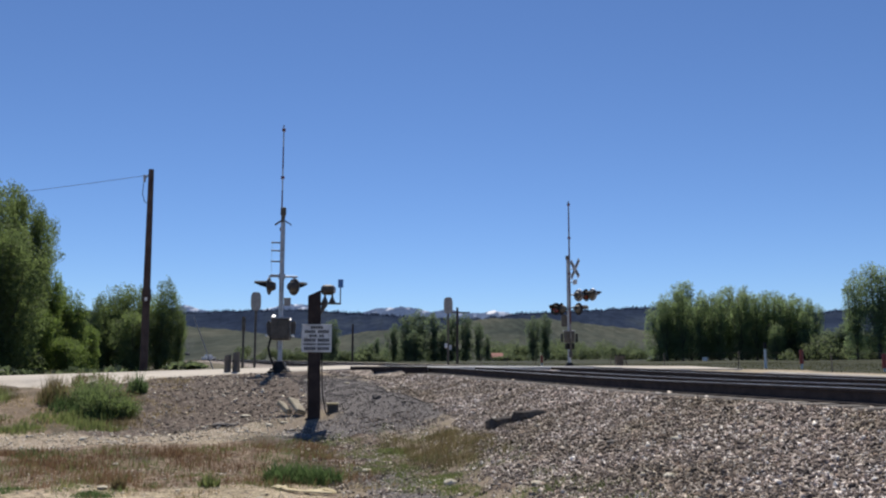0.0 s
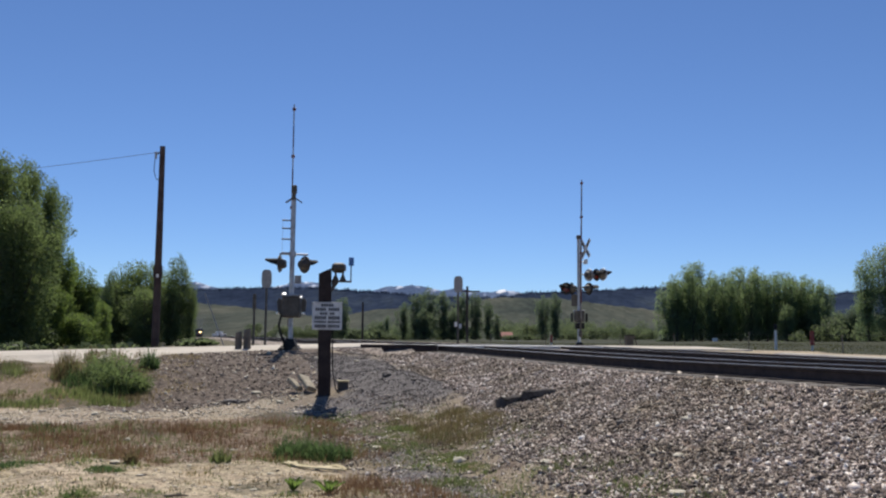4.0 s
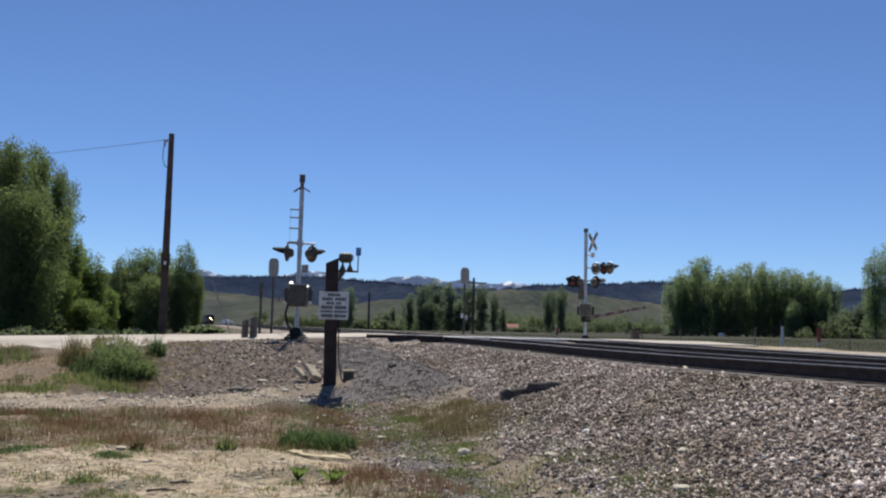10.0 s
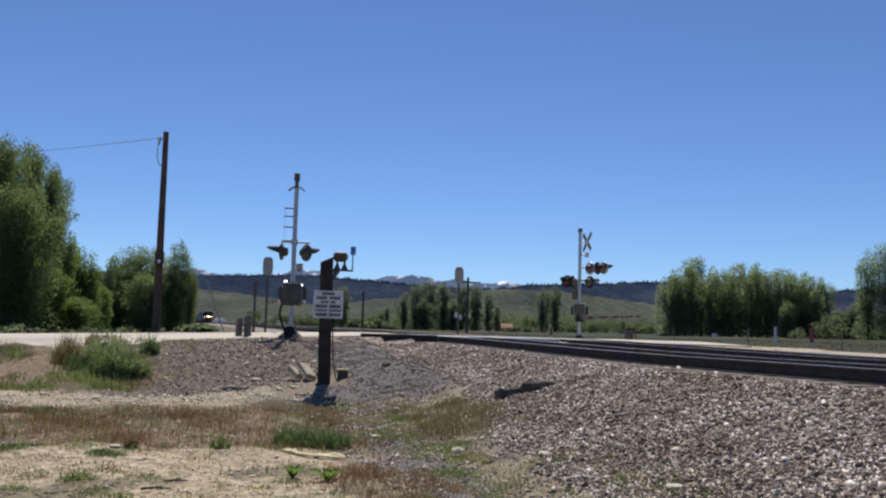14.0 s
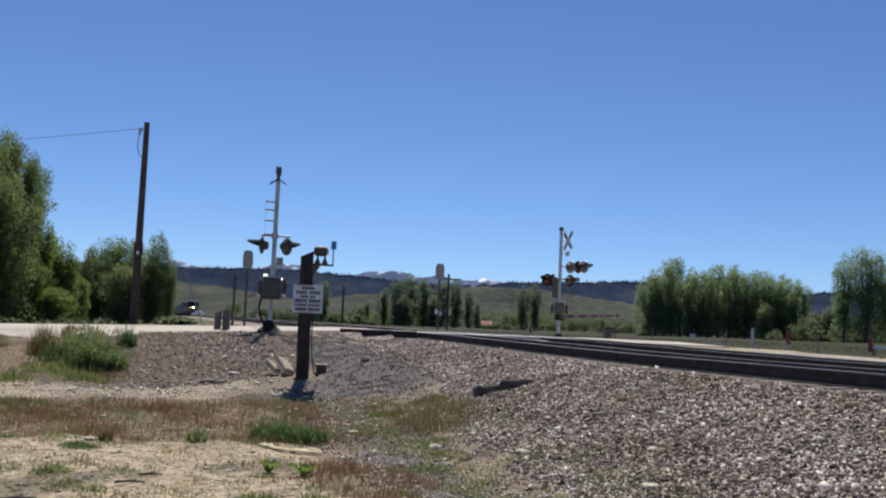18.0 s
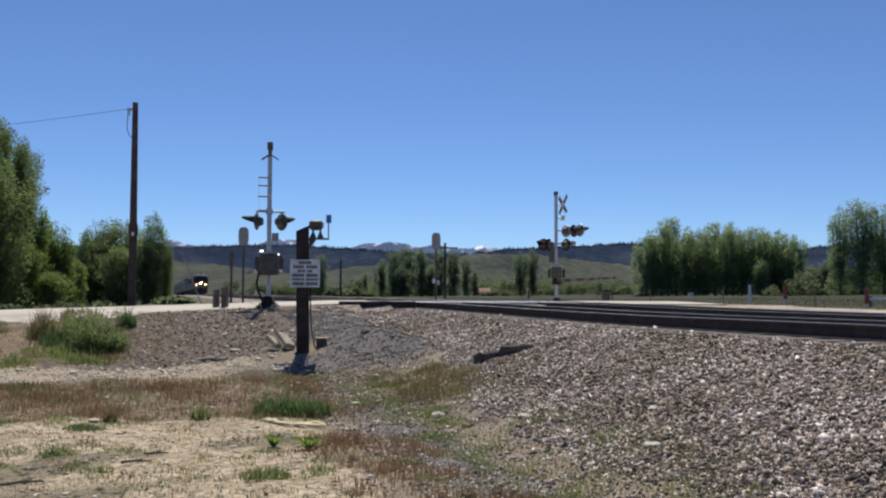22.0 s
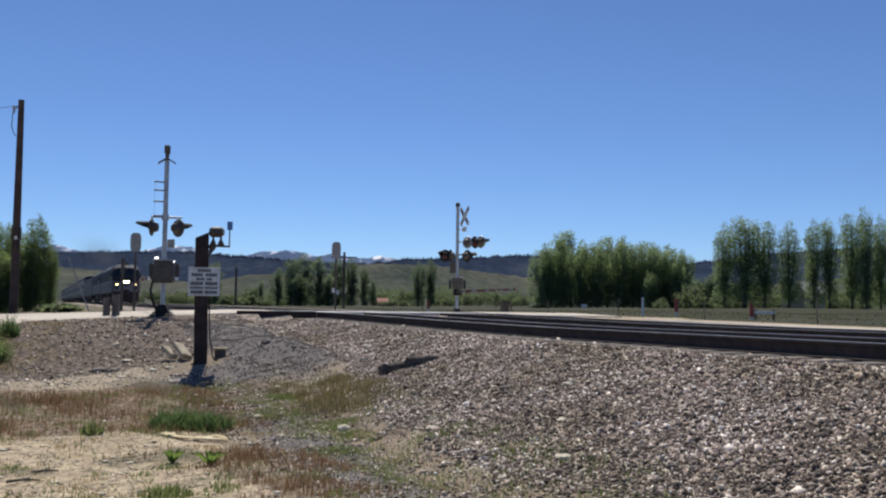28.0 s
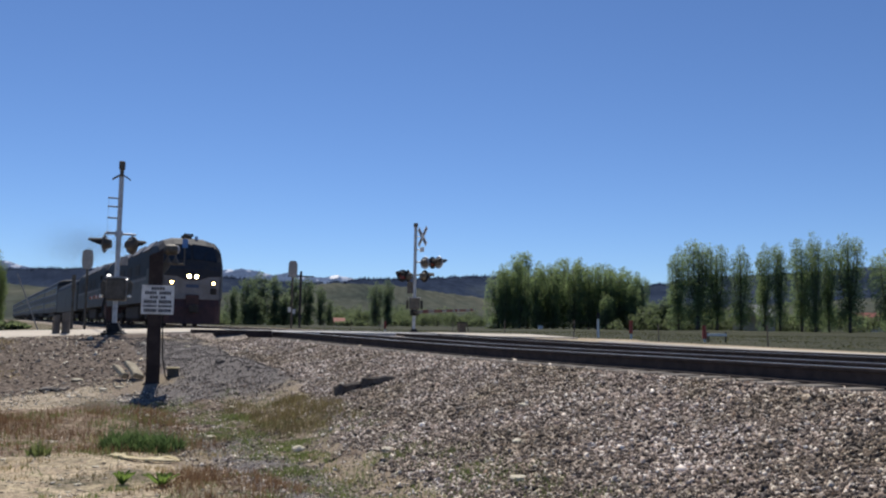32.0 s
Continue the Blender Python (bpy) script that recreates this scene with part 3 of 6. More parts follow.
def ridge(name, material, dist, az0, az1, top, depth, seed, rough, label, foot=0.0, conifers=0):
    """A hill range: its skyline by top(azimuth) in degrees of height, sloping down towards the viewer and away."""
    az = np.arange(az0, az1, 0.12)
    steps = np.linspace(0, 1, 26)
    verts = []
    for t in np.concatenate([steps, [1.25]]):
        for a in az:
            d = dist - depth * (1 - t)
            h = math.tan(radians(top(a))) * dist
            h *= 1 + rough * 0.06 * (noise.noise((a * 1.7, seed, t)) + 0.7 * noise.noise((a * 6.1, seed, t * 2)) + 0.4 * noise.noise((a * 19, seed, t * 4)))
            up = t ** 1.25 if t <= 1 else 0.6
            fold = 1 + (1 - t) * (0.35 * noise.noise((a * 0.35 + t, seed + 7, t * 2)) + 0.10 * noise.noise((a * 1.5, seed + 3, t * 3)))
            x, y = polar(a, d)
            verts.append((x, y, foot + 1.5 + h * up * fold))
    n = len(az)
    r = 27
    i, j = np.meshgrid(np.arange(r - 1), np.arange(n - 1), indexing="ij")
    k = i * n + j
    quads = np.stack([k, k + 1, k + n + 1, k + n], -1).reshape(-1, 4)
    me = array_mesh(name, verts, quads, material, smooth=True)
    tagged(new(name, me), label, "hill", kind="structure")
    if conifers:
        # single trees that fringe the crest
        rng = np.random.default_rng(int(seed))
        v = np.array(verts).reshape(r, n, 3)
        row, col = rng.integers(24, 26, conifers), rng.integers(0, n - 1, conifers)
        base = v[row, col] + (v[row, col + 1] - v[row, col]) * rng.random(conifers)[:, None]
        h = rng.uniform(2.5, 6.5, conifers)[:, None]
        b = np.concatenate([base + h * np.array([[math.cos(k * math.tau / 5) * 0.24, math.sin(k * math.tau / 5) * 0.24, -0.1]]) for k in range(5)] + [base + h * np.array([[0, 0, 1.0]])]).reshape(6, conifers, 3).transpose(1, 0, 2)
        f = np.array([[k, (k + 1) % 5, 5] for k in range(5)])[None] + (np.arange(conifers) * 6)[:, None, None]
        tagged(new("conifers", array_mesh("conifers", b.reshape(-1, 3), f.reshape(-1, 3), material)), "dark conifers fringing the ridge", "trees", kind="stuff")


def bumps(*rows):
    """A skyline through (azimuth, degrees of height)."""
    xs, ys = [a for a, b in rows], [b for a, b in rows]
    return lambda a: float(np.interp(a, xs, ys))


ridge("sage_hill", M_SAGEHILL, 900, -60, 60, bumps((-60, 2.2), (-26, 2.0), (-17, 2.2), (-13, 1.9), (-8, 1.3), (-5, 1.9), (-3.5, 2.0), (-1.5, 1.7), (0.5, 2.2), (2.6, 2.75), (4.5, 2.75), (7, 2.7),
      (10, 2.3), (13, 1.95), (16, 1.7), (20, 1.3), (26, 1.4), (30, 1.8), (36, 2.2), (60, 3.0)), 420, 3.0, 0.5, "grey-green sagebrush hills beyond the meadow")
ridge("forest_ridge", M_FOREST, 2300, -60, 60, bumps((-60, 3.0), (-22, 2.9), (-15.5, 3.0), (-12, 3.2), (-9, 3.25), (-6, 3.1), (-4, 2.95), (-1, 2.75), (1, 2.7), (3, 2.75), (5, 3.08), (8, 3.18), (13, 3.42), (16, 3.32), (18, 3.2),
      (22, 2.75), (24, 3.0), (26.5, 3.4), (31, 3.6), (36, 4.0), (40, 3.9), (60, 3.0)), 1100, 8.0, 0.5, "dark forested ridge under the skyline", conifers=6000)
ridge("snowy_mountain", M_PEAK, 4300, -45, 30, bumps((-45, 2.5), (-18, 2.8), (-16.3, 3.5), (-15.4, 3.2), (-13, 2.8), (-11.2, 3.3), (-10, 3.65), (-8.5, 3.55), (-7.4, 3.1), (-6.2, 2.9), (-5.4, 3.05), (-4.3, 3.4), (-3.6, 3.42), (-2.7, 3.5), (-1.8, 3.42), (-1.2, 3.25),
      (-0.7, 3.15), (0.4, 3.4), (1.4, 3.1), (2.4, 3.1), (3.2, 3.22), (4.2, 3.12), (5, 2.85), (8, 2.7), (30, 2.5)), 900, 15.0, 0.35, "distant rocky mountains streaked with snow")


def snowfield():
    """One bright snow bank left below the crest."""
    x, y = polar(3.12, 4200)
    bm = bmesh.new()
    bmesh.ops.create_icosphere(bm, subdivisions=3, radius=1.0)
    for v in bm.verts:
        v.co *= 1 + 0.3 * noise.noise(v.co * 2.0)
        v.co = Vector((v.co.x * 23, v.co.y * 42, v.co.z * 3 + v.co.y * 11 + v.co.x * 4))
    ob = part("snowfield", bm, M_SNOW, None, smooth=True)
    ob.matrix_basis = pose(x, y, math.tan(radians(3.13)) * 4200 + 1.5, 0, 0, -3.12)
    tagged(ob, "bright snow bank below the mountain crest", "snow", kind="structure")


M_SNOW = surface("old snow", (0.62, 0.64, 0.68), (0.74, 0.75, 0.78), 0.08, 0.8, bump=0)
snowfield()

# ---- trees and plants ----
def leaf_cloud(rng, lobes, count, size, hollow=0.3, loose=0.7, fringe=0.22):
    """Small pointed leaves spread through rounded lobes (x, y, z, rx, ry, rz). hollow: how far in they reach; loose: how much
    they turn away from the lobe's skin; fringe: how far single sprays stand out."""
    lob = np.array(lobes)
    vol = lob[:, 3] * lob[:, 4] * lob[:, 5]
    pick = rng.choice(len(lob), count, p=vol ** 0.70 / (vol ** 0.70).sum())
    d = rng.normal(size=(count, 3))
    d /= np.linalg.norm(d, axis=1)[:, None]
    rr = (hollow + (1 - hollow) * rng.random(count) ** 0.6) * (1 + fringe * (rng.random(count) ** 4))
    rr *= 1 + 0.13 * np.sin(d[:, 0] * 7 + pick) * np.cos(d[:, 2] * 6 + pick * 2)
    c = lob[pick, :3] + d * lob[pick, 3:] * rr[:, None]
    n = d * 0.8 + rng.normal(size=(count, 3)) * loose
    n /= np.linalg.norm(n, axis=1)[:, None]
    a = np.cross(n, rng.normal(size=(count, 3)))
    a /= np.linalg.norm(a, axis=1)[:, None]
    b = np.cross(n, a)
    s = (size * (0.55 + 0.9 * rng.random(count)))[:, None]
    v = np.stack([c - a * s + b * s * 0.62, c + a * s, c - a * s * 0.8 - b * s * 0.62], 1)
    v[:, 1, 2] -= s[:, 0] * 0.3
    f = np.arange(count * 3).reshape(-1, 3)
    return v.reshape(-1, 3), f


def make_tree(seed, h, w, count, size, leaf, label, columnar=False, clear=0.02):
    """A trunk that parts into upright leaders, each carrying a stack of leafy masses."""
    rng = np.random.default_rng(seed)
    tree = thing("tree", Matrix.Identity(4), label, "tree")
    bm = bmesh.new()
    r0 = 0.012 * h + 0.05
    lean = rng.normal(size=2) * 0.02 * h
    knots = [Vector((lean[0] * t * t, lean[1] * t * t, h * 0.86 * t)) for t in np.linspace(0, 1, 6)]
    for i in range(5):
        rod(bm, r0 * (1 - 0.18 * i), r0 * (1 - 0.18 * (i + 1)), knots[i] - Vector((0, 0, 0.15)), knots[i + 1], 8)
    lobes = []
    leaders = 6 if columnar else 9
    for i in range(leaders):
        a = i * 2.4 + rng.random() * 0.9
        out = w * 0.32 * math.sqrt((i + 0.1) / leaders)
        top = h * (0.97 - 0.20 * (out / (w * 0.32)) ** 2 * (0.35 + 0.9 * rng.random()))
        low = h * (clear + (0.07 + clear) * rng.random())
        x, y = out * math.cos(a), out * math.sin(a)
        n = 9
        for j in range(n):
            t = (j + 0.5 + 0.5 * (rng.random() - 0.5)) / n
            prof = math.sin(math.pi * min(1.0, 0.28 + 0.58 * t)) ** 0.7
            rad = w * (0.13 + 0.10 * rng.random()) * (0.40 + 0.60 * prof)
            lx, ly = x * (0.7 + 0.4 * t) + rng.normal() * 0.05 * w, y * (0.7 + 0.4 * t) + rng.normal() * 0.05 * w
            lobes.append((lx, ly, min(low + (top - low) * t, top - rad * 0.5), rad, rad, (top - low) / n * (0.70 + 0.45 * rng.random())))
        k = knots[1]
        rod(bm, r0 * 0.5, r0 * 0.3, k, (x * 0.8, y * 0.8, h * 0.5), 6)
        rod(bm, r0 * 0.3, r0 * 0.1, (x * 0.8, y * 0.8, h * 0.5), (x, y, top * 0.93), 5)
    part("trunk", bm, M_BARK, tree, smooth=True)
    v, f = leaf_cloud(rng, lobes, count, size, 0.35, 0.8, 0.09)
    v[:, 2] = np.clip(v[:, 2], 0.12 * rng.random(len(v)) * h * 0.3, None)
    ob = new("crown", array_mesh("crown", v, f, leaf))
    ob.parent = tree
    return tree


def plant_tree(src, az, d, h, h0, w=None, w0=None, turn=0.0, label=None, sink=0.0):
    """A copy of src, h0 high and w0 wide, brought to height h and width w at azimuth az and distance d."""
    x, y = polar(az, d)
    k = h / h0
    kw = k if w is None else w / w0
    m = Matrix.Translation((x, y, on_ground(x, y) - 0.1 - sink)) @ pose(0, 0, 0, 0, 0, turn) @ Matrix.Diagonal((kw, kw, k, 1))
    ob = copy_thing(src, m)
    if label:
        ob["label"] = label
    return ob


def drop(src):
    for o in [*src.children_recursive, src]:
        bpy.data.objects.remove(o)


def build_trees():
    broad = [make_tree(i, 12, 8, 15000, 0.125, M_LEAF_NEAR, "full dark green cottonwood tree at the meadow's edge") for i in (11, 12, 13)]
    tall = [make_tree(i, 14, 5, 8600, 0.125, M_LEAF_DARK, "tall slender poplar with a loose green crown", True) for i in (21, 22, 23, 24)]
    far = [make_tree(i, 14, 5, 4600, 0.17, M_LEAF_MID, "dark green tree in a far row", True) for i in (51, 52, 53)]
    poplar = [make_tree(i, 14, 5, 11000, 0.10, M_LEAF_DARK, "tall slender poplar with a loose green crown", True, 0.045) for i in (25, 26, 27, 28)]
    near = [make_tree(i, 13, 8.5, 34000, 0.10, M_LEAF_NEAR, "big dense dark green cottonwood behind the road") for i in (31, 32)]
    young = [make_tree(i, 7, 4.5, 14000, 0.085, M_LEAF_LIGHT, "bright green young poplar behind the road") for i in (41, 42)]
    rng = random.Random(9)

    def row(kind, sizes, rows, group, label=None):
        for i, (az, d, h, w) in enumerate(rows):
            ob = plant_tree(kind[i % len(kind)], az, d, h, sizes[0], w, sizes[1], rng.uniform(0, 360), label)
            ob["group"] = group

    row(near, (13, 8.5), NEAR_TREES, "big trees behind the road")
    row(young, (7, 4.5), YOUNG_TREES, "young trees behind the road")
    row(broad, (12, 8), ROAD_TREES, "trees beside the utility pole", "rounded dark green tree beside the utility pole")
    row(tall, (14, 5), GROVE, "grove in the meadow", "tall full green cottonwood in a meadow grove")
    row(far, (14, 5), MID_TREES, "far row of trees", "dark green tree in a far row")
    row(poplar, (14, 5), POPLARS, "row of poplars")
    for t in (*broad, *tall, *far, *poplar, *near, *young):
        drop(t)


NEAR_TREES = [(-29.25, 62, 13.2, 6.4), (-27.34, 60, 12.5, 4.3), (-25.98, 63, 12.8, 4.3), (-24.85, 64, 11.6, 3.1), (-26.44, 58, 9.4, 5.6)]
YOUNG_TREES = [(-24.12, 64, 7.2, 2.8), (-23.27, 66, 6.3, 3.2), (-22.52, 66, 5.1, 2.6), (-21.82, 68, 3.7, 2.2), (-24.51, 60, 4.4, 2.4), (-23.03, 60, 2.7, 2.9)]
ROAD_TREES = [(-20.95, 100, 8.1, 4.8), (-19.95, 102, 9.5, 5.7), (-18.76, 100, 9.1, 4.8), (-17.38, 97, 9.4, 3.7), (-16.56, 97, 6.5, 2.0), (-19.28, 95, 6.4, 5.3), (-21.36, 98, 5.7, 3.9), (-17.82, 96, 7.0, 3.5)]
GROVE = [(13.73, 160, 11.1, 5.9), (14.66, 162, 13.3, 7.1), (15.58, 165, 14.7, 7.5), (16.8, 160, 12.3, 5.9), (17.87, 164, 14.0, 7.0), (18.93, 162, 13.1, 6.2), (19.9, 160, 12.2, 5.9), (20.97, 164, 12.3, 6.0), (21.89, 160, 11.2, 5.3), (22.7, 158, 10.1, 4.2), (16.19, 156, 11.1, 5.3), (18.53, 156, 12.2, 5.3), (20.55, 155, 11.1, 5.0), (14.14, 157, 11.4, 4.6), (15.1, 156, 12.6, 4.6), (17.27, 156, 11.6, 4.6), (19.45, 156, 11.7, 4.6), (21.38, 156, 10.9, 4.6), (22.23, 154, 9.5, 4.1), (20.53, 151, 6.2, 2.9)]
MID_TREES = [(-3.2, 222, 9.7, 4.8), (-2.41, 220, 12.1, 5.6), (-1.5, 224, 13.5, 6.6), (-0.58, 220, 12.6, 5.9), (0.52, 222, 12.4, 6.2), (1.47, 220, 12.1, 5.6), (2.28, 222, 10.2, 4.3), (2.88, 220, 6.9, 2.8), (5.78, 220, 11.0, 4.8), (6.57, 222, 11.8, 4.8), (-7.13, 205, 9.9, 4.5), (-7.75, 205, 7.2, 3.9), (-4.27, 226, 6.4, 2.9), (-4.73, 226, 4.7, 2.6), (23.36, 150, 5.0, 3.8), (24.22, 150, 5.9, 4.2), (25.12, 150, 4.6, 3.8), (-1.84, 216, 7.9, 5.5), (-0.01, 216, 8.0, 5.5)]
POPLARS = [(24.99, 130, 12.2, 4.8), (26.16, 127, 12.9, 7.0), (27.31, 128, 12.1, 4.9), (28.7, 127, 11.6, 4.4), (30.08, 128, 12.1, 3.8), (30.93, 127, 12.2, 3.8), (32.14, 128, 12.8, 4.5), (32.9, 126, 13.1, 3.6), (33.64, 128, 12.4, 3.6), (34.76, 126, 13.2, 5.4), (36.98, 124, 10.9, 6.2), (23.67, 150, 3.6, 5.5), (38.92, 124, 11.4, 6.2)]
BUSHES = [(-5.26, 190, 1.9, 4.3), (-4.72, 190, 2.4, 4.3), (-6.16, 170, 2.0, 3.8), (-3.80, 190, 1.6, 4.3), (3.85, 210, 2.0, 4.7), (4.58, 210, 1.8, 4.7), (7.82, 220, 2.8, 4.9), (8.89, 240, 3.6, 5.4), (9.78, 240, 4.2, 5.4), (10.84, 240, 3.8, 5.4), (11.72, 240, 4.6, 5.4), (12.42, 230, 3.1, 5.1), (13.46, 160, 0.5, 3.6), (-16.13, 60, 0.6, 2.2), (-15.61, 58, 0.4, 1.6), (-26.10, 50, 0.8, 2.4), (-22.30, 46, 0.7, 2.6), (-20.39, 46, 0.7, 2.2)]
build_trees()


def blades(name, spots, count, height, spread, width, material, label, category, seed, lean=0.35):
    """Grass blades in tufts round spots (x, y, radius), as one object."""
    rng = np.random.default_rng(seed)
    spots = np.array(spots)
    pick = rng.choice(len(spots), count, p=spots[:, 2] ** 2 / (spots[:, 2] ** 2).sum())
    rr, a = np.sqrt(rng.random(count)) * spots[pick, 2] * spread, rng.random(count) * math.tau
    x, y = spots[pick, 0] + rr * np.cos(a), spots[pick, 1] + rr * np.sin(a)
    z = terrain(x, y) - 0.02
    h = height * (0.45 + 0.75 * rng.random(count)) * (1.15 - 0.75 * rr / np.maximum(spots[pick, 2] * spread, 1e-6))
    b = rng.random(count) * math.tau
    tip = np.stack([x + np.cos(b) * h * lean * rng.random(count), y + np.sin(b) * h * lean * rng.random(count), z + h], -1)
    c = rng.random(count) * math.tau
    w = width * (0.6 + 0.8 * rng.random(count))
    off = np.stack([np.cos(c) * w, np.sin(c) * w, np.zeros(count)], -1)
    root = np.stack([x, y, z], -1)
    mid = root * 0.5 + tip * 0.5 + np.stack([np.zeros(count), np.zeros(count), h * 0.08], -1)
    v = np.stack([root - off, root + off, mid + off * 0.8, tip, mid - off * 0.8], 1).reshape(-1, 3)
    k = np.arange(count)[:, None] * 5
    f = np.concatenate([k + np.array([[0, 1, 2]]), k + np.array([[0, 2, 4]]), k + np.array([[4, 2, 3]])])
    return tagged(new(name, array_mesh(name, v, f, material)), label, category, kind="stuff")


def scatter_spots(seed, count, l0, l1, s0, s1, r0, r1, keep=None):
    rng = random.Random(seed)
    out = []
    while len(out) < count:
        l, s = rng.uniform(l0, l1), rng.uniform(s0, s1)
        p = P(l, s)
        if keep is None or keep(l, s, p):
            out.append((p.x, p.y, rng.uniform(r0, r1)))
    return out


def build_plants():
    patch = lambda l, s, p: float(wave(p.x, p.y, 0.9, 3.0)) > -0.15
    blades("dry_grass", scatter_spots(1, 300, -9, 2.4, 11.0, 15.2, 0.08, 0.45), 25000, 0.17, 1.1, 0.004, M_DRYGRASS, "band of low russet dry grass", "dry grass", 1)
    blades("olive_grass", scatter_spots(12, 200, -9, 2.4, 10.8, 15.4, 0.10, 0.5), 14000, 0.13, 1.1, 0.004, M_SAGE, "grey-green stalks among the dry grass", "grass", 12)
    blades("dry_grass", scatter_spots(2, 60, 1.5, 2.5, 5.0, 9.4, 0.15, 0.45), 7000, 0.12, 1.0, 0.004, M_DRYGRASS, "russet dry grass along the foot of the ballast", "dry grass", 2)
    blades("dry_grass", scatter_spots(13, 34, 3.4, 4.4, 11.2, 14.4, 0.12, 0.42), 3600, 0.20, 1.0, 0.004, M_OLIVE, "clump of olive-brown dry grass on the ballast", "dry grass", 13)
    blades("olive_grass", scatter_spots(14, 110, 2.6, 4.2, 4.6, 11.0, 0.10, 0.38), 11000, 0.09, 1.0, 0.004, M_SAGE, "grey-green weeds along the ballast's foot", "grass", 14)
    blades("olive_grass", scatter_spots(15, 120, 1.8, 4.4, 11.0, 15.5, 0.10, 0.42), 11000, 0.08, 1.0, 0.004, M_SAGE, "grey-green weeds below the notice post", "grass", 15)
    blades("ballast_weeds", scatter_spots(21, 120, 4.2, 7.0, 4.5, 12.5, 0.12, 0.5), 4200, 0.06, 1.0, 0.004, M_OLIVE, "thin olive weeds between the ballast stones", "weeds", 21, 0.9)
    blades("straw_grass", scatter_spots(16, 190, -8, 2.6, 5.2, 11.8, 0.10, 0.55), 22000, 0.065, 1.0, 0.005, M_SAGE, "thin grey-green stalks on sandy soil", "grass", 16)
    blades("straw_grass", scatter_spots(3, 260, -8, 3.4, 5.5, 12.5, 0.06, 0.25), 9000, 0.08, 1.0, 0.005, M_STRAW, "short straw-coloured grass on sandy soil", "dry grass", 3)
    blades("straw_litter", scatter_spots(17, 300, -9, 2.6, 5.0, 12.0, 0.15, 0.6), 12000, 0.035, 1.0, 0.006, M_STRAW, "flattened straw litter on sandy soil", "straw", 17, 4.0)
    blades("straw_litter", scatter_spots(18, 120, 1.9, 4.3, 5.0, 15.0, 0.15, 0.5), 6000, 0.03, 1.0, 0.006, M_STRAW, "straw litter along the ballast's foot", "straw", 18, 4.0)
    blades("green_weeds", scatter_spots(4, 60, -7, 3.4, 6.5, 12.5, 0.08, 0.22, patch), 6000, 0.09, 1.0, 0.005, M_SAGE, "low green weeds in dry soil", "weeds", 4)
    # the thick green clump beside the board, with its two broad-leaved neighbours
    y = 11.25
    blades("grass_clump", [(-2.08, y + 0.1, 0.14), (-1.92, y, 0.20), (-1.74, y + 0.08, 0.23), (-1.56, y - 0.04, 0.21), (-1.38, y - 0.1, 0.13)], 3000, 0.27, 1.3, 0.005, M_GRASS, "thick tuft of bright green grass", "grass", 5, 0.9)
    blades("grass_clump", scatter_spots(6, 16, 2.5, 3.4, 9.0, 12.5, 0.08, 0.25), 1800, 0.08, 1.0, 0.006, M_SAGE, "thin green grass at the ballast's foot", "grass", 6)
    # loose tufts on the sand
    blades("weed_tufts", scatter_spots(31, 34, -6.5, 1.6, 6.6, 11.0, 0.12, 0.34), 2600, 0.08, 1.0, 0.005, M_OLIVE, "loose olive-brown weeds on the sand", "weeds", 31, 0.9)
    blades("weed_tufts", scatter_spots(32, 16, -7.5, 0.5, 7.0, 11.5, 0.12, 0.3), 1300, 0.06, 1.0, 0.005, M_SAGE, "small grey-green tufts on the sand", "weeds", 32, 0.9)
    for k, (x, y, r, h, n, m, label) in enumerate(((-3.48, 8.45, 0.20, 0.12, 240, M_SAGE, "grey-green weed tuft on the sand"), (-3.50, 8.35, 0.12, 0.09, 110, M_GRASS, "green weed tuft on the sand"),
            (-3.78, 9.85, 0.24, 0.09, 620, M_GRASS, "low green grass beside a pale stone"), (-3.72, 10.45, 0.08, 0.15, 420, M_OLIVE, "small round brown grass tuft"),
            (-2.76, 10.78, 0.13, 0.26, 130, M_SAGE, "tall grey-green weed in dry grass"), (-4.95, 10.0, 0.35, 0.08, 900, M_GRASS, "low green grass on the sand"),
            (-1.36, 7.48, 0.22, 0.13, 380, M_SAGE, "thin grey-green weeds on the sand"), (-0.72, 13.9, 0.35, 0.10, 800, M_SAGE, "pale green weeds below the notice post"), (0.02, 11.3, 0.3, 0.08, 600, M_SAGE, "pale green weeds beside the gravel path"))):
        blades("weed_tuft", [(x, y, r)], n, h, 1.0, 0.006, m, label, "weeds", 200 + k, 0.8)
    for k, (x, y, l, rz) in enumerate(((-2.59, 7.95, 0.26, 12), (-2.60, 8.55, 0.22, 20), (-3.3, 7.3, 0.34, 28))):
        bm = bmesh.new()
        rod(bm, 0.014, 0.010, (-l / 2, 0, 0.012), (0, 0.02, 0.02), 6)
        rod(bm, 0.012, 0.006, (0, 0.02, 0.02), (l / 2, -0.01, 0.015), 6)
        rod(bm, 0.008, 0.004, (0, 0.02, 0.02), (l * 0.22, 0.07, 0.03), 5)
        o = part("twig", bm, M_BARK)
        o.matrix_basis = pose(x, y, on_ground(x, y), 0, 0, rz)
        tagged(o, "dark broken twig lying on the sand", "twig", "twigs")
    blades("green_fringe", scatter_spots(33, 70, -9, -1.0, 13.6, 15.4, 0.12, 0.35), 5200, 0.14, 1.0, 0.005, M_GRASS, "green fringe behind the dry grass", "grass", 33)
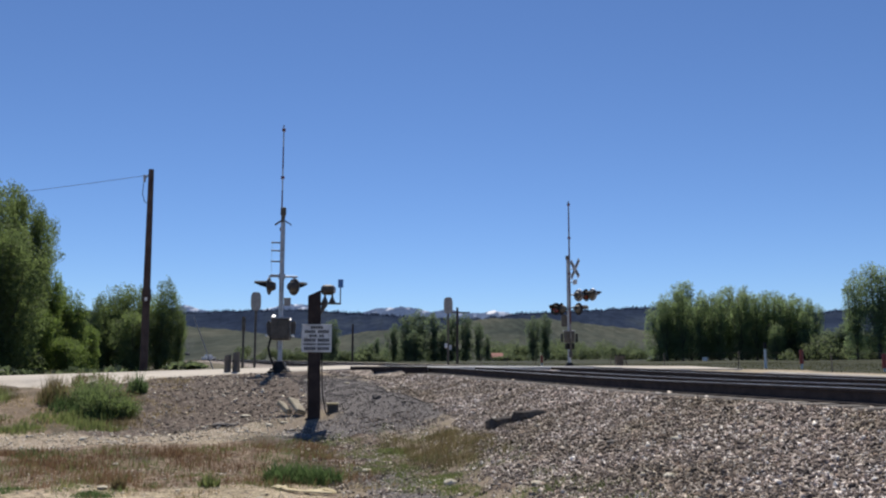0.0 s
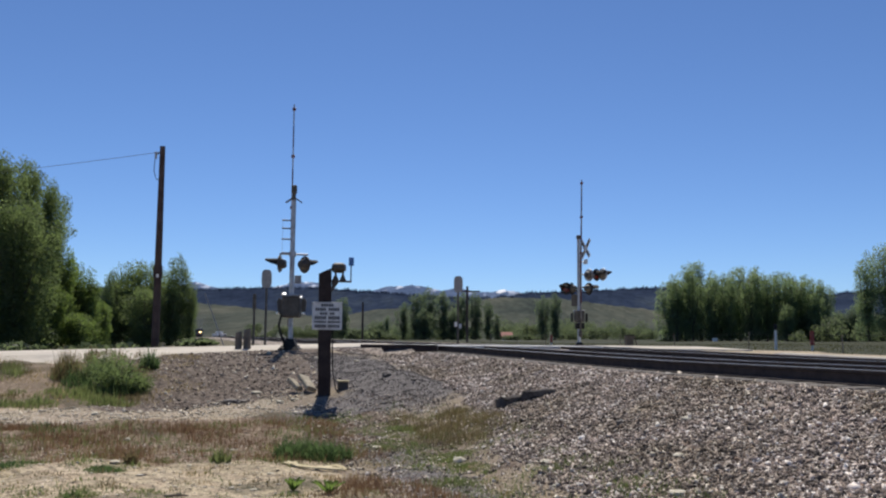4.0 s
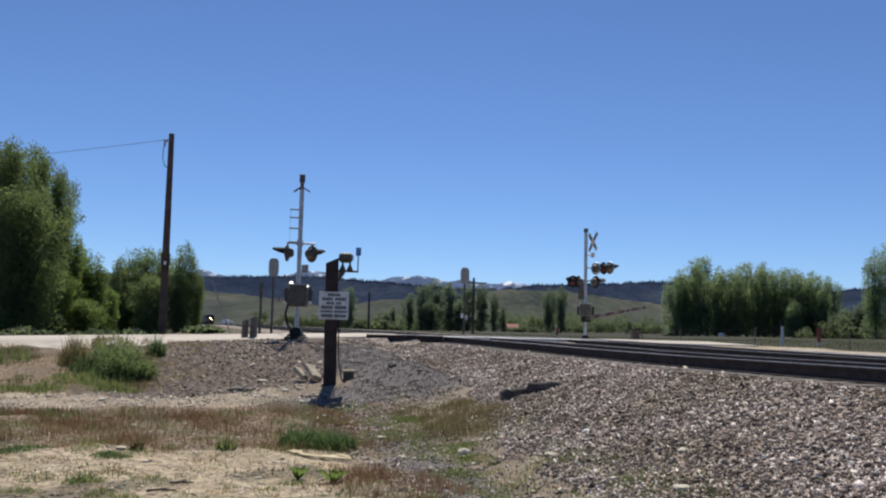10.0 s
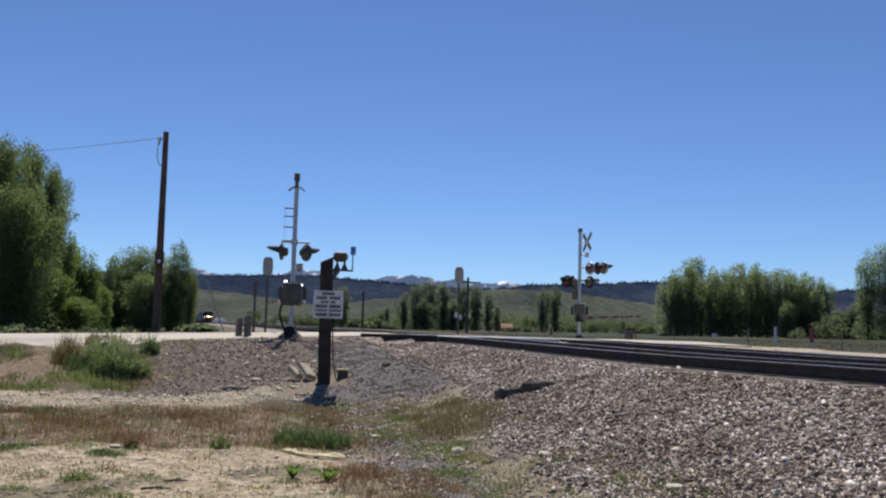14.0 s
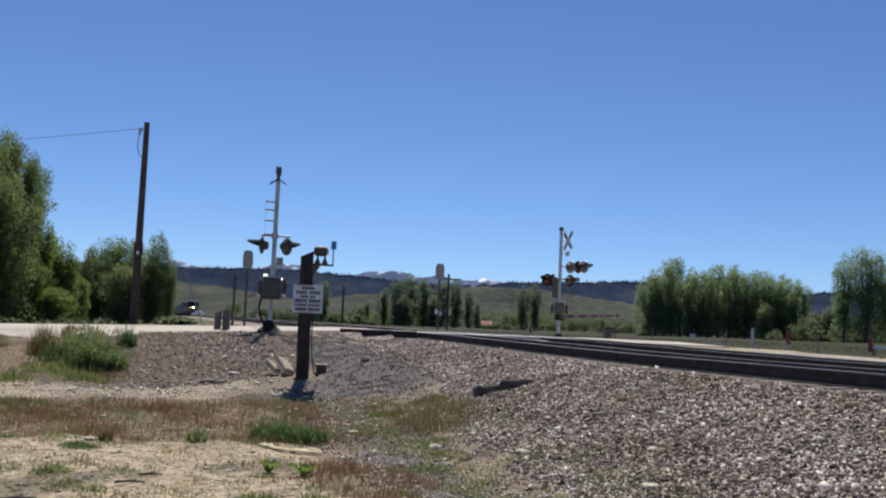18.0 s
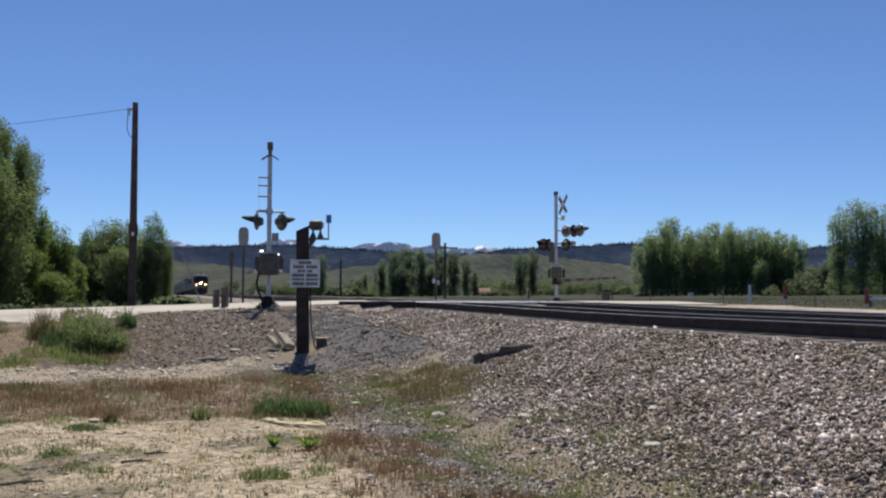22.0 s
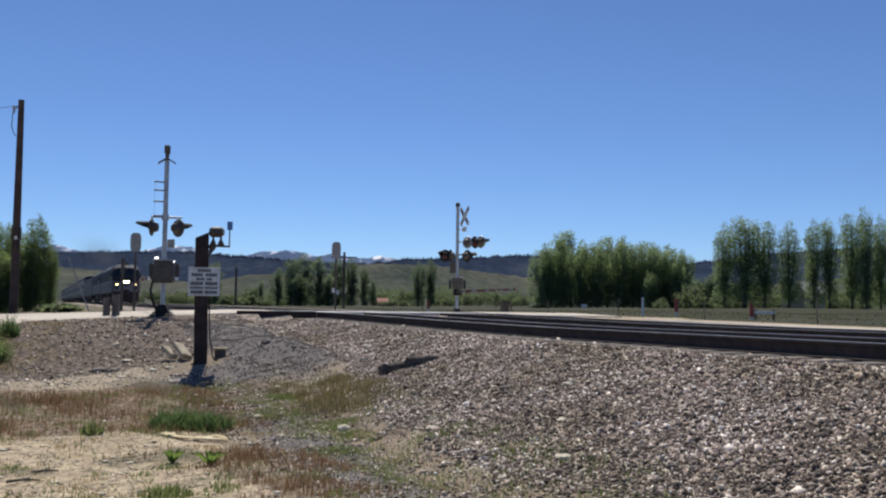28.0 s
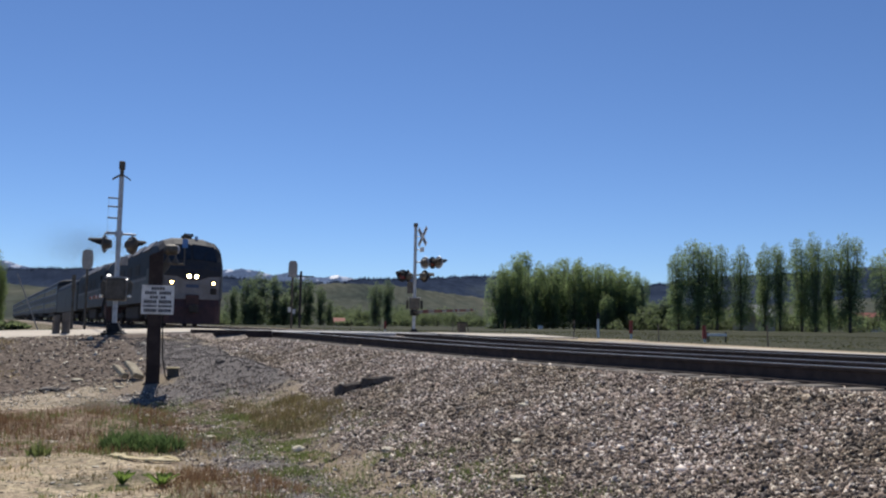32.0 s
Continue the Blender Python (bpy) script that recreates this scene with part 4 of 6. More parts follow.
    # bank and verge
    blades("bank_grass", scatter_spots(7, 300, -14, 0.5, 19.0, 25.6, 0.15, 0.5), 13000, 0.09, 1.0, 0.010, M_STRAW, "sparse straw grass on the road bank", "dry grass", 7)
    blades("bank_weeds", scatter_spots(8, 60, -14, -1.2, 18.8, 20.8, 0.15, 0.6), 11000, 0.22, 1.0, 0.008, M_SAGE, "grey-green weeds at the foot of the road bank", "weeds", 8)
    blades("bank_weeds", scatter_spots(19, 110, -14, -0.5, 18.8, 24.8, 0.15, 0.6), 16000, 0.16, 1.0, 0.007, M_OLIVE, "olive-brown weeds on the road bank", "weeds", 19)
    blades("verge_stalks", scatter_spots(20, 26, -14, -1.0, 24.3, 25.6, 0.10, 0.3), 2200, 0.34, 1.0, 0.006, M_OLIVE, "olive stalks along the road's edge", "weeds", 20)
    blades("bank_grass", scatter_spots(9, 60, -11, -5, 18.5, 20.5, 0.2, 0.5), 5000, 0.16, 1.0, 0.008, M_SAGE, "grey-green grass at the foot of the bank", "grass", 9)
    blades("verge_grass", scatter_spots(10, 240, -14, 3, 36, 50, 0.3, 0.9), 6000, 0.12, 1.0, 0.02, M_GRASS, "green grass behind the road", "grass", 10)
    blades("meadow_grass", scatter_spots(11, 2600, TC + 13, TC + 60, -20, 90, 0.5, 1.6), 30000, 0.09, 1.0, 0.03, M_MEADOW, "meadow grass beyond the railway", "grass", 11)
    # bushes
    def bush(x, y, h, w, seed, leaf, label, count=2600, size=0.07):
        rng = np.random.default_rng(seed)
        b = thing("bush", Matrix.Translation((x, y, on_ground(x, y))), label, "bush")
        bm = bmesh.new()
        lobes = []
        for i in range(22):
            a, o = rng.random() * math.tau, w * 0.46 * rng.random() ** 0.7
            zz = h * (0.15 + 0.6 * rng.random() * (1.1 - o / w))
            k = 0.10 + 0.12 * rng.random()
            lobes.append((o * math.cos(a), o * math.sin(a), zz, w * k, w * k, h * (0.14 + 0.22 * rng.random())))
            rod(bm, 0.018, 0.006, (0, 0, -0.05), (o * math.cos(a), o * math.sin(a), zz), 5)
        part("stems", bm, M_BARK, b)
        if size > 0.1:
            v, f = leaf_cloud(rng, lobes, count, size, 0.2)
        else:
            # thin upright twigs, leafy towards their tips
            twigs = 130
            pick = rng.integers(0, twigs, count)
            a, o = rng.random(twigs) * math.tau, w * 0.5 * rng.random(twigs) ** 0.6
            tip = np.stack([o * np.cos(a), o * np.sin(a), h * (0.45 + 0.6 * rng.random(twigs)) * (1.1 - 0.9 * o / w)], -1)
            t = rng.random(count) ** 0.6
            c = tip[pick] * np.stack([t ** 1.4, t ** 1.4, t], -1) + rng.normal(size=(count, 3)) * 0.045 + rng.normal(size=(twigs, 3))[pick] * np.array([0.12, 0.12, 0.0]) * w
            d1 = rng.normal(size=(count, 3)) * np.array([0.5, 0.5, 1.0])
            d1 /= np.linalg.norm(d1, axis=1)[:, None]
            d2 = np.cross(d1, rng.normal(size=(count, 3)))
            d2 /= np.linalg.norm(d2, axis=1)[:, None]
            k = size * (0.6 + 0.8 * rng.random(count))[:, None]
            v = np.stack([c - d1 * k, c + d2 * k * 0.3, c + d1 * k, c - d2 * k * 0.3], 1).reshape(-1, 3)
            f = np.arange(count * 4).reshape(-1, 4)
        v[:, 2] = np.maximum(v[:, 2], 0.02)
        ob = new("foliage", array_mesh("foliage", v, f, leaf))
        ob.parent = b
        return b

    for i, (x, y, h, w) in enumerate(((-7.35, 19.5, 0.80, 1.2), (-7.95, 20.2, 0.80, 1.1), (-6.85, 19.3, 0.50, 0.8))):
        bush(x, y, h, w, 50 + i, M_LEAF_NEAR, "loose green bush on the road bank", 3600, 0.030)
    blades("bank_stalks", [(-7.35, 19.5, 0.5), (-7.95, 20.2, 0.45), (-6.95, 19.3, 0.35), (-8.85, 20.5, 0.4), (-10.4, 20.4, 0.5), (-11.0, 20.0, 0.6)], 1300, 0.5, 1.2, 0.007, M_SAGE, "tall grey-green stalks among the bushes", "weeds", 41, 0.5)
    blades("bank_tuft", [(-7.5, 22.0, 0.22)], 420, 0.55, 1.1, 0.008, M_GRASS, "dark green tuft on the road bank", "weeds", 42, 0.5)
    blades("bank_tuft", [(-8.85, 20.5, 0.34), (-9.1, 20.9, 0.25)], 520, 0.75, 1.1, 0.008, M_OLIVE, "tall olive-brown stalks on the road bank", "weeds", 43, 0.4)
    blades("bank_tuft", [(-7.2, 19.3, 0.5), (-7.7, 19.7, 0.5), (-8.3, 20.0, 0.4)], 1500, 0.42, 1.1, 0.008, M_GRASS, "green grass round the bush on the bank", "grass", 44, 0.6)
    for i, (az, d, h, w) in enumerate(BUSHES):
        x, y = polar(az, d)
        bush(x, y, h, w, 80 + i, M_LEAF_FAR, "low green bush in the meadow", 1100, 0.18)
    # brush that closes the meadow's far edge, past counting
    def brush_row(seed, az0, az1, d0, d1, n, h0, h1, leaf, label):
        rng = np.random.default_rng(seed)
        lobes = []
        for i in range(n):
            x, y = polar(rng.uniform(az0, az1), rng.uniform(d0, d1))
            h = rng.uniform(h0, h1)
            g = on_ground(x, y)
            for k in range(4):
                w = h * rng.uniform(0.25, 0.5)
                lobes.append((x + rng.normal() * w, y + rng.normal() * w, g + h * rng.uniform(0.2, 0.75), w, w, h * rng.uniform(0.25, 0.4)))
        v, f = leaf_cloud(rng, lobes, n * 850, 0.17)
        v[:, 2] = np.maximum(v[:, 2], terrain(v[:, 0], v[:, 1]) - 0.1)
        tagged(new("brush", array_mesh("brush", v, f, leaf)), label, "brush", kind="stuff")

    brush_row(1, -13, 13, 230, 275, 90, 1.5, 4.0, M_LEAF_FAR, "band of dark green brush across the meadow")
    brush_row(2, -8, 12.5, 240, 300, 45, 3.0, 6.5, M_LEAF_FAR, "dark green trees beyond the brush")
    brush_row(3, 21.5, 41, 140, 165, 60, 1.5, 4.5, M_LEAF_FAR, "grey-green shrubs behind the poplars")
    brush_row(4, 20, 41, 165, 200, 30, 3.0, 6.0, M_LEAF_FAR, "dark shrubs behind the poplars")
    # two rosettes of broad leaves
    for x, y in ((-1.57, 9.0), (-1.19, 8.83)):
        w = thing("broadleaf_weed", Matrix.Translation((x, y, on_ground(x, y))), "small green weed with broad upright leaves", "weed", "broad-leaved weeds")
        rng = random.Random(int(x * 100))
        for i in range(15):
            a, t = i * 2.4, rng.uniform(0.3, 1.25)
            bm = bmesh.new()
            pts = [(0, 0, 0.01, 0.006), (0.05, 0, 0.07, 0.024), (0.09, 0, 0.12, 0.018), (0.13, 0, 0.145, 0.002)]
            l = [bm.verts.new((px * t, -pw, pz * 0.85)) for px, py, pz, pw in pts]
            c = [bm.verts.new((px * t + 0.01, 0, pz * 0.85 - 0.012)) for px, py, pz, pw in pts]
            r = [bm.verts.new((px * t, pw, pz * 0.85)) for px, py, pz, pw in pts]
            for u, v in ((l, c), (c, r)):
                for k in range(3):
                    bm.faces.new((u[k], v[k], v[k + 1], u[k + 1]))
            bmesh.ops.rotate(bm, verts=bm.verts, cent=(0, 0, 0), matrix=Matrix.Rotation(a, 3, "Z"))
            part("leaf", bm, M_LEAF_LIGHT, w)


build_plants()


# ---- stones ----
def stone_cloud(name, pos, size, material, label, seed, flat=0.65, tilt=1.0):
    """Many small broken stones as one object."""
    rng = np.random.default_rng(seed)
    star = np.array([[1, 0, 0], [-1, 0, 0], [0, 1, 0], [0, -1, 0], [0, 0, 1], [0, 0, -1]], float)
    tris = np.array([[0, 2, 4], [2, 1, 4], [1, 3, 4], [3, 0, 4], [2, 0, 5], [1, 2, 5], [3, 1, 5], [0, 3, 5]])
    n = len(pos)
    v = star[None] * rng.uniform(0.8, 1.35, (n, 6, 1)) + rng.uniform(-0.42, 0.42, (n, 6, 3))
    v *= (size * np.exp(rng.normal(0, 0.36, n)))[:, None, None] * np.stack([np.ones(n), rng.uniform(0.6, 1, n), rng.uniform(flat * 0.6, flat, n)], -1)[:, None, :]
    e = rng.normal(size=(n, 4))
    e[:, 0] += 1.2
    e[:, 1:3] *= tilt
    e /= np.linalg.norm(e, axis=1)[:, None]
    w, x, y, z = e.T
    R = np.stack([1 - 2 * (y * y + z * z), 2 * (x * y - w * z), 2 * (x * z + w * y), 2 * (x * y + w * z), 1 - 2 * (x * x + z * z), 2 * (y * z - w * x),
                  2 * (x * z - w * y), 2 * (y * z + w * x), 1 - 2 * (x * x + y * y)], -1).reshape(n, 3, 3)
    v = np.einsum("nij,nkj->nki", R, v) + pos[:, None, :]
    f = tris[None] + (np.arange(n) * 6)[:, None, None]
    return tagged(new(name, array_mesh(name, v.reshape(-1, 3), f.reshape(-1, 3), material)), label, "gravel", kind="stuff")


def field_points(seed, n, q0, q1, s0, s1, fade=0.0, lift=0.005):
    rng = np.random.default_rng(seed)
    q, s = rng.uniform(q0, q1, n), s0 + (s1 - s0) * rng.random(n) ** (1 + fade)
    if fade:
        keep = rng.random(n) < step(q0, q0 + 0.8, q + 0.25 * wave(q, s, 2.5))
        q, s = q[keep], s[keep]
    s = s + 0.3 * wave(q, s, 1.3, 2.0) + 0.15 * wave(q, s, 4.0)
    l = q + TC
    x, y = NX * l + UX * s, NY * l + UY * s
    return np.stack([x, y, terrain(x, y) + lift], -1)


def shoulder():
    """The near slope; towards the crossing its foot draws in and gives way to earth."""
    p = field_points(1, 170000, -5.7, -1.42, 3.0, 26.0, 0.55)
    l, s = NX * p[:, 0] + NY * p[:, 1], UX * p[:, 0] + UY * p[:, 1]
    foot = -5.0 + 0.5 * step(8, 12, s) + 0.9 * step(12, 16, s) - 0.6 * step(22.5, 24.5, s) + 0.25 * wave(l, s, 1.9)
    return p[l - TC > foot]


def build_stones():
    stone_cloud("ballast", shoulder(), 0.0162, M_BALLAST, "grey-brown crushed stone on the railway bank", 1)
    stone_cloud("ballast", field_points(2, 16000, -1.3, 6.3, 4.0, 45.0, 0.0, -0.012), 0.032, M_BALLAST, "crushed stone between the ties", 2)
    stone_cloud("bank_stones", field_points(3, 420, -9.6, -5.4, 17.0, 25.6, 0.01), 0.034, M_PEBBLE, "loose pale stones on the road bank", 3)
    stone_cloud("bank_rubble", field_points(7, 1700, -9.2, -5.7, 17.9, 25.6, 0.01), 0.024, M_RUBBLE, "dark rubble on the earth bank by the crossing", 7)
    stone_cloud("cinder_gravel", field_points(11, 9000, -5.5, -3.6, 15.2, 24.5), 0.012, M_CINDER, "dark fine cinders heaped beside the notice post", 11)
    stone_cloud("toe_gravel", field_points(8, 12000, -6.6, -4.0, 4.5, 16.5), 0.013, M_BALLAST, "fine dark gravel along the ballast's foot", 8)
    stone_cloud("toe_pebbles", field_points(9, 3600, -6.6, -4.0, 4.5, 15.0), 0.014, M_PEBBLE, "pale stones strewn along the ballast's foot", 9, 0.5, 0.4)
    stone_cloud("pebbles", field_points(4, 4200, -16, -6.2, 15.7, 18.6), 0.019, M_PEBBLE, "strip of pale gravel at the foot of the bank", 4, 0.5, 0.4)
    stone_cloud("pebbles", field_points(5, 8500, -15, -5.0, 5.0, 13.0), 0.013, M_PEBBLE, "small pebbles scattered on sandy soil", 5, 0.30, 0.10)
    stone_cloud("track_gravel", field_points(6, 3000, 6.0, 7.4, 0.0, 26.0), 0.035, M_PEBBLE, "pale gravel along the far side of the track", 6)
    rng = random.Random(2)
    singles = ((2.64, 10.10, 0.075, "pale yellowish stone on the ballast"), (1.04, 9.80, 0.08, "flat pale stone on the ballast"), (1.90, 7.56, 0.085, "large pale stone on the ballast"),
               (-4.11, 17.5, 0.13, "pale stone beside a dark clod"), (-4.35, 17.6, 0.16, "dark earth clod beside a pale stone"), (2.2, 8.7, 0.07, "pale flat stone on the ballast"),
               (-5.9, 16.9, 0.06, "small white stone in dry grass"), (-2.1, 14.3, 0.06, "small pale stone beside dry grass"), (0.1, 10.9, 0.09, "flat grey stone at the ballast's foot"),
               (-4.0, 18.2, 0.11, "upright pale stone on the bank"), (-5.0, 24.2, 0.08, "grey rock on the road bank"), (-3.5, 23.0, 0.07, "grey rock on the road bank"), (-2.4, 22.4, 0.08, "pale rock on the bank"),
               (-1.30, 17.87, 0.11, "dark clod in the cinder heap"), (-0.75, 17.4, 0.06, "dark clod in the cinder heap"), (2.03, 10.81, 0.06, "dark stone on the ballast"),
               (-2.36, 8.03, 0.040, "flat pale stone on the sand"), (-1.96, 8.97, 0.040, "flat pale stone on the sand"), (-1.97, 8.65, 0.029, "flat pale stone on the sand"),
               (-1.86, 7.52, 0.032, "flat pale stone on the sand"), (-1.69, 7.16, 0.032, "flat pale stone on the sand"), (-2.09, 7.05, 0.025, "flat pale stone on the sand"),
               (-2.78, 6.88, 0.032, "flat pale stone on the sand"), (-3.05, 10.49, 0.036, "flat pale stone on the sand"), (-3.88, 10.36, 0.065, "broad flat pale stone beside green grass"),
               (-1.06, 7.53, 0.029, "flat pale stone on the sand"), (-0.99, 11.89, 0.07, "flat pale stone below the notice post"), (-0.88, 14.74, 0.075, "flat pale stone below the notice post"),
               (-2.0, 9.98, 0.04, "small pale stone on the sand"), (-6.38, 15.99, 0.075, "small white stone on the gravel strip"), (-6.67, 18.25, 0.06, "small white stone at the foot of the bank"),
               (-4.59, 12.69, 0.05, "small white stone in dry grass"), (-3.0, 17.0, 0.09, "pale stone beside the slabs"), (-3.25, 16.9, 0.08, "pale stone beside the slabs"))
    for i, (x, y, r, label) in enumerate(singles):
        bm = bmesh.new()
        bmesh.ops.create_icosphere(bm, subdivisions=2, radius=r)
        for v in bm.verts:
            v.co *= 1 + 0.35 * noise.noise(v.co * (2.2 / r) + Vector((i * 7.0, 0, 0)))
            v.co.z *= 0.32 if "pale" in label else 0.6
        ob = part("rock", bm, M_GREYWOOD if "dark" in label else M_PALEROCK)
        ob.matrix_basis = pose(x, y, on_ground(x, y) + r * 0.14, 0, 0, rng.uniform(0, 360))
        tagged(ob, label, "rock")


M_PALEROCK = surface("pale limestone", (0.50, 0.43, 0.30), (0.66, 0.60, 0.47), 7, 0.9, bump=0.4)
build_stones()


# ---- crossing equipment ----
N3, U3 = Vector((NX, NY, 0)), Vector((UX, UY, 0))


def aim(d, up=(0, 0, 1)):
    """A turn that brings local y to the direction d."""
    d = Vector(d).normalized()
    x = d.cross(Vector(up)).normalized()
    z = x.cross(d)
    return Matrix((x, d, z)).transposed().to_4x4()


def lamp_unit(parent, at, d, lens=None, back=None):
    """A flashing-light head at a place of its mast, facing d: a round backing plate, housing, hood and lens."""
    m = Matrix.Translation(at) @ aim(d)
    bm = bmesh.new()
    bmesh.ops.create_cone(bm, cap_ends=True, segments=28, radius1=0.255, radius2=0.245, depth=0.025, matrix=m @ pose(0, 0, 0, 90))
    plate_ob = part("backing_plate", bm, back or M_BLACK, parent)
    bm = bmesh.new()
    bmesh.ops.create_cone(bm, cap_ends=True, segments=20, radius1=0.17, radius2=0.11, depth=0.16, matrix=m @ pose(0, -0.095, 0, 90))
    part("housing", bm, M_DARKSTEEL, plate_ob)
    bm = bmesh.new()
    seg = 14
    ring = []
    for r in (0.165, 0.150):
        for y, lo in ((0.01, -20), (0.24, 5), (0.42, 38)):
            ring.append([bm.verts.new(m @ Vector((r * math.cos(radians(lo + (180 - 2 * lo) * i / seg)), y, r * math.sin(radians(lo + (180 - 2 * lo) * i / seg))))) for i in range(seg + 1)])
    for a, b in ((0, 1), (1, 2), (5, 4), (4, 3), (2, 5), (3, 0)):
        for i in range(seg):
            bm.faces.new((ring[a][i], ring[a][i + 1], ring[b][i + 1], ring[b][i]))
    for i in (0, seg):
        bm.faces.new([ring[k][i] for k in (0, 1, 2, 5, 4, 3)])
    bmesh.ops.recalc_face_normals(bm, faces=bm.faces)
    part("hood", bm, M_BLACK, plate_ob)
    bm = bmesh.new()
    bmesh.ops.create_cone(bm, cap_ends=True, segments=20, radius1=0.15, radius2=0.12, depth=0.05, matrix=m @ pose(0, 0.035, 0, -90))
    part("lens", bm, lens or M_LENS, plate_ob, "dark red glass lens")
    return plate_ob


def rotated(v, deg):
    return Matrix.Rotation(radians(deg), 3, "Z") @ Vector(v)


def gate_arm(parent, pivot, length, label, red=None, white=None):
    """The arm in its pivot's space, standing up along z; it is keyed as a whole."""
    arm = new("gate_arm")
    arm.empty_display_size = 0.2
    arm.parent = parent
    arm["label"] = label
    arm.location = pivot
    n = 9
    for i in range(n):
        z0, z1 = 0.25 + (length - 0.25) * i / n, 0.25 + (length - 0.25) * (i + 1) / n
        w0, w1 = 0.072 - 0.04 * i / n, 0.072 - 0.04 * (i + 1) / n
        bm = bmesh.new()
        loft(bm, [[(-w, -0.016, z), (w, -0.016, z), (w, 0.016, z), (-w, 0.016, z)] for w, z in ((w0, z0), (w1, z1))])
        part("stripe", bm, (red or M_RED) if i % 2 else (white or M_WHITE), arm, "red reflective stripe" if i % 2 else "white reflective stripe")
    for k in (0.5, 0.75, 0.985):
        bm = bmesh.new()
        rod(bm, 0.05, 0.05, (0, -0.05, length * k - 0.05), (0, 0.05, length * k - 0.05), 12)
        part("arm_lamp", bm, M_LENS, arm, "small red arm lamp")
    bm = bmesh.new()
    box(bm, 0.10, 0.05, 0.9, pose(0, 0, 0.1), 0.01)
    box(bm, 0.22, 0.10, 0.26, pose(0, 0, -0.36), 0.02)
    part("counterweight", bm, M_DARKSTEEL, arm)
    return arm


def mast_base(parent, r=0.065, top=4.6):
    bm = bmesh.new()
    rod(bm, r, r, (0, 0, 0.05), (0, 0, top), 20)
    part("pole", bm, M_GALV, parent, smooth=False)
    bm = bmesh.new()
    loft(bm, [[(x * w, y * w, z) for x, y in ((-1, -1), (1, -1), (1, 1), (-1, 1))] for w, z in ((0.30, -0.35), (0.30, 0.03), (0.20, 0.10), (0.10, 0.32))])
    part("base_casting", bm, M_BLACK, parent, "black iron base casting")
    for x, y in ((-0.22, -0.22), (0.22, -0.22), (0.22, 0.22), (-0.22, 0.22)):
        bm = bmesh.new()
        rod(bm, 0.02, 0.02, (x, y, 0.02), (x, y, 0.12), 6)
        part("anchor_bolt", bm, M_DARKSTEEL, parent)


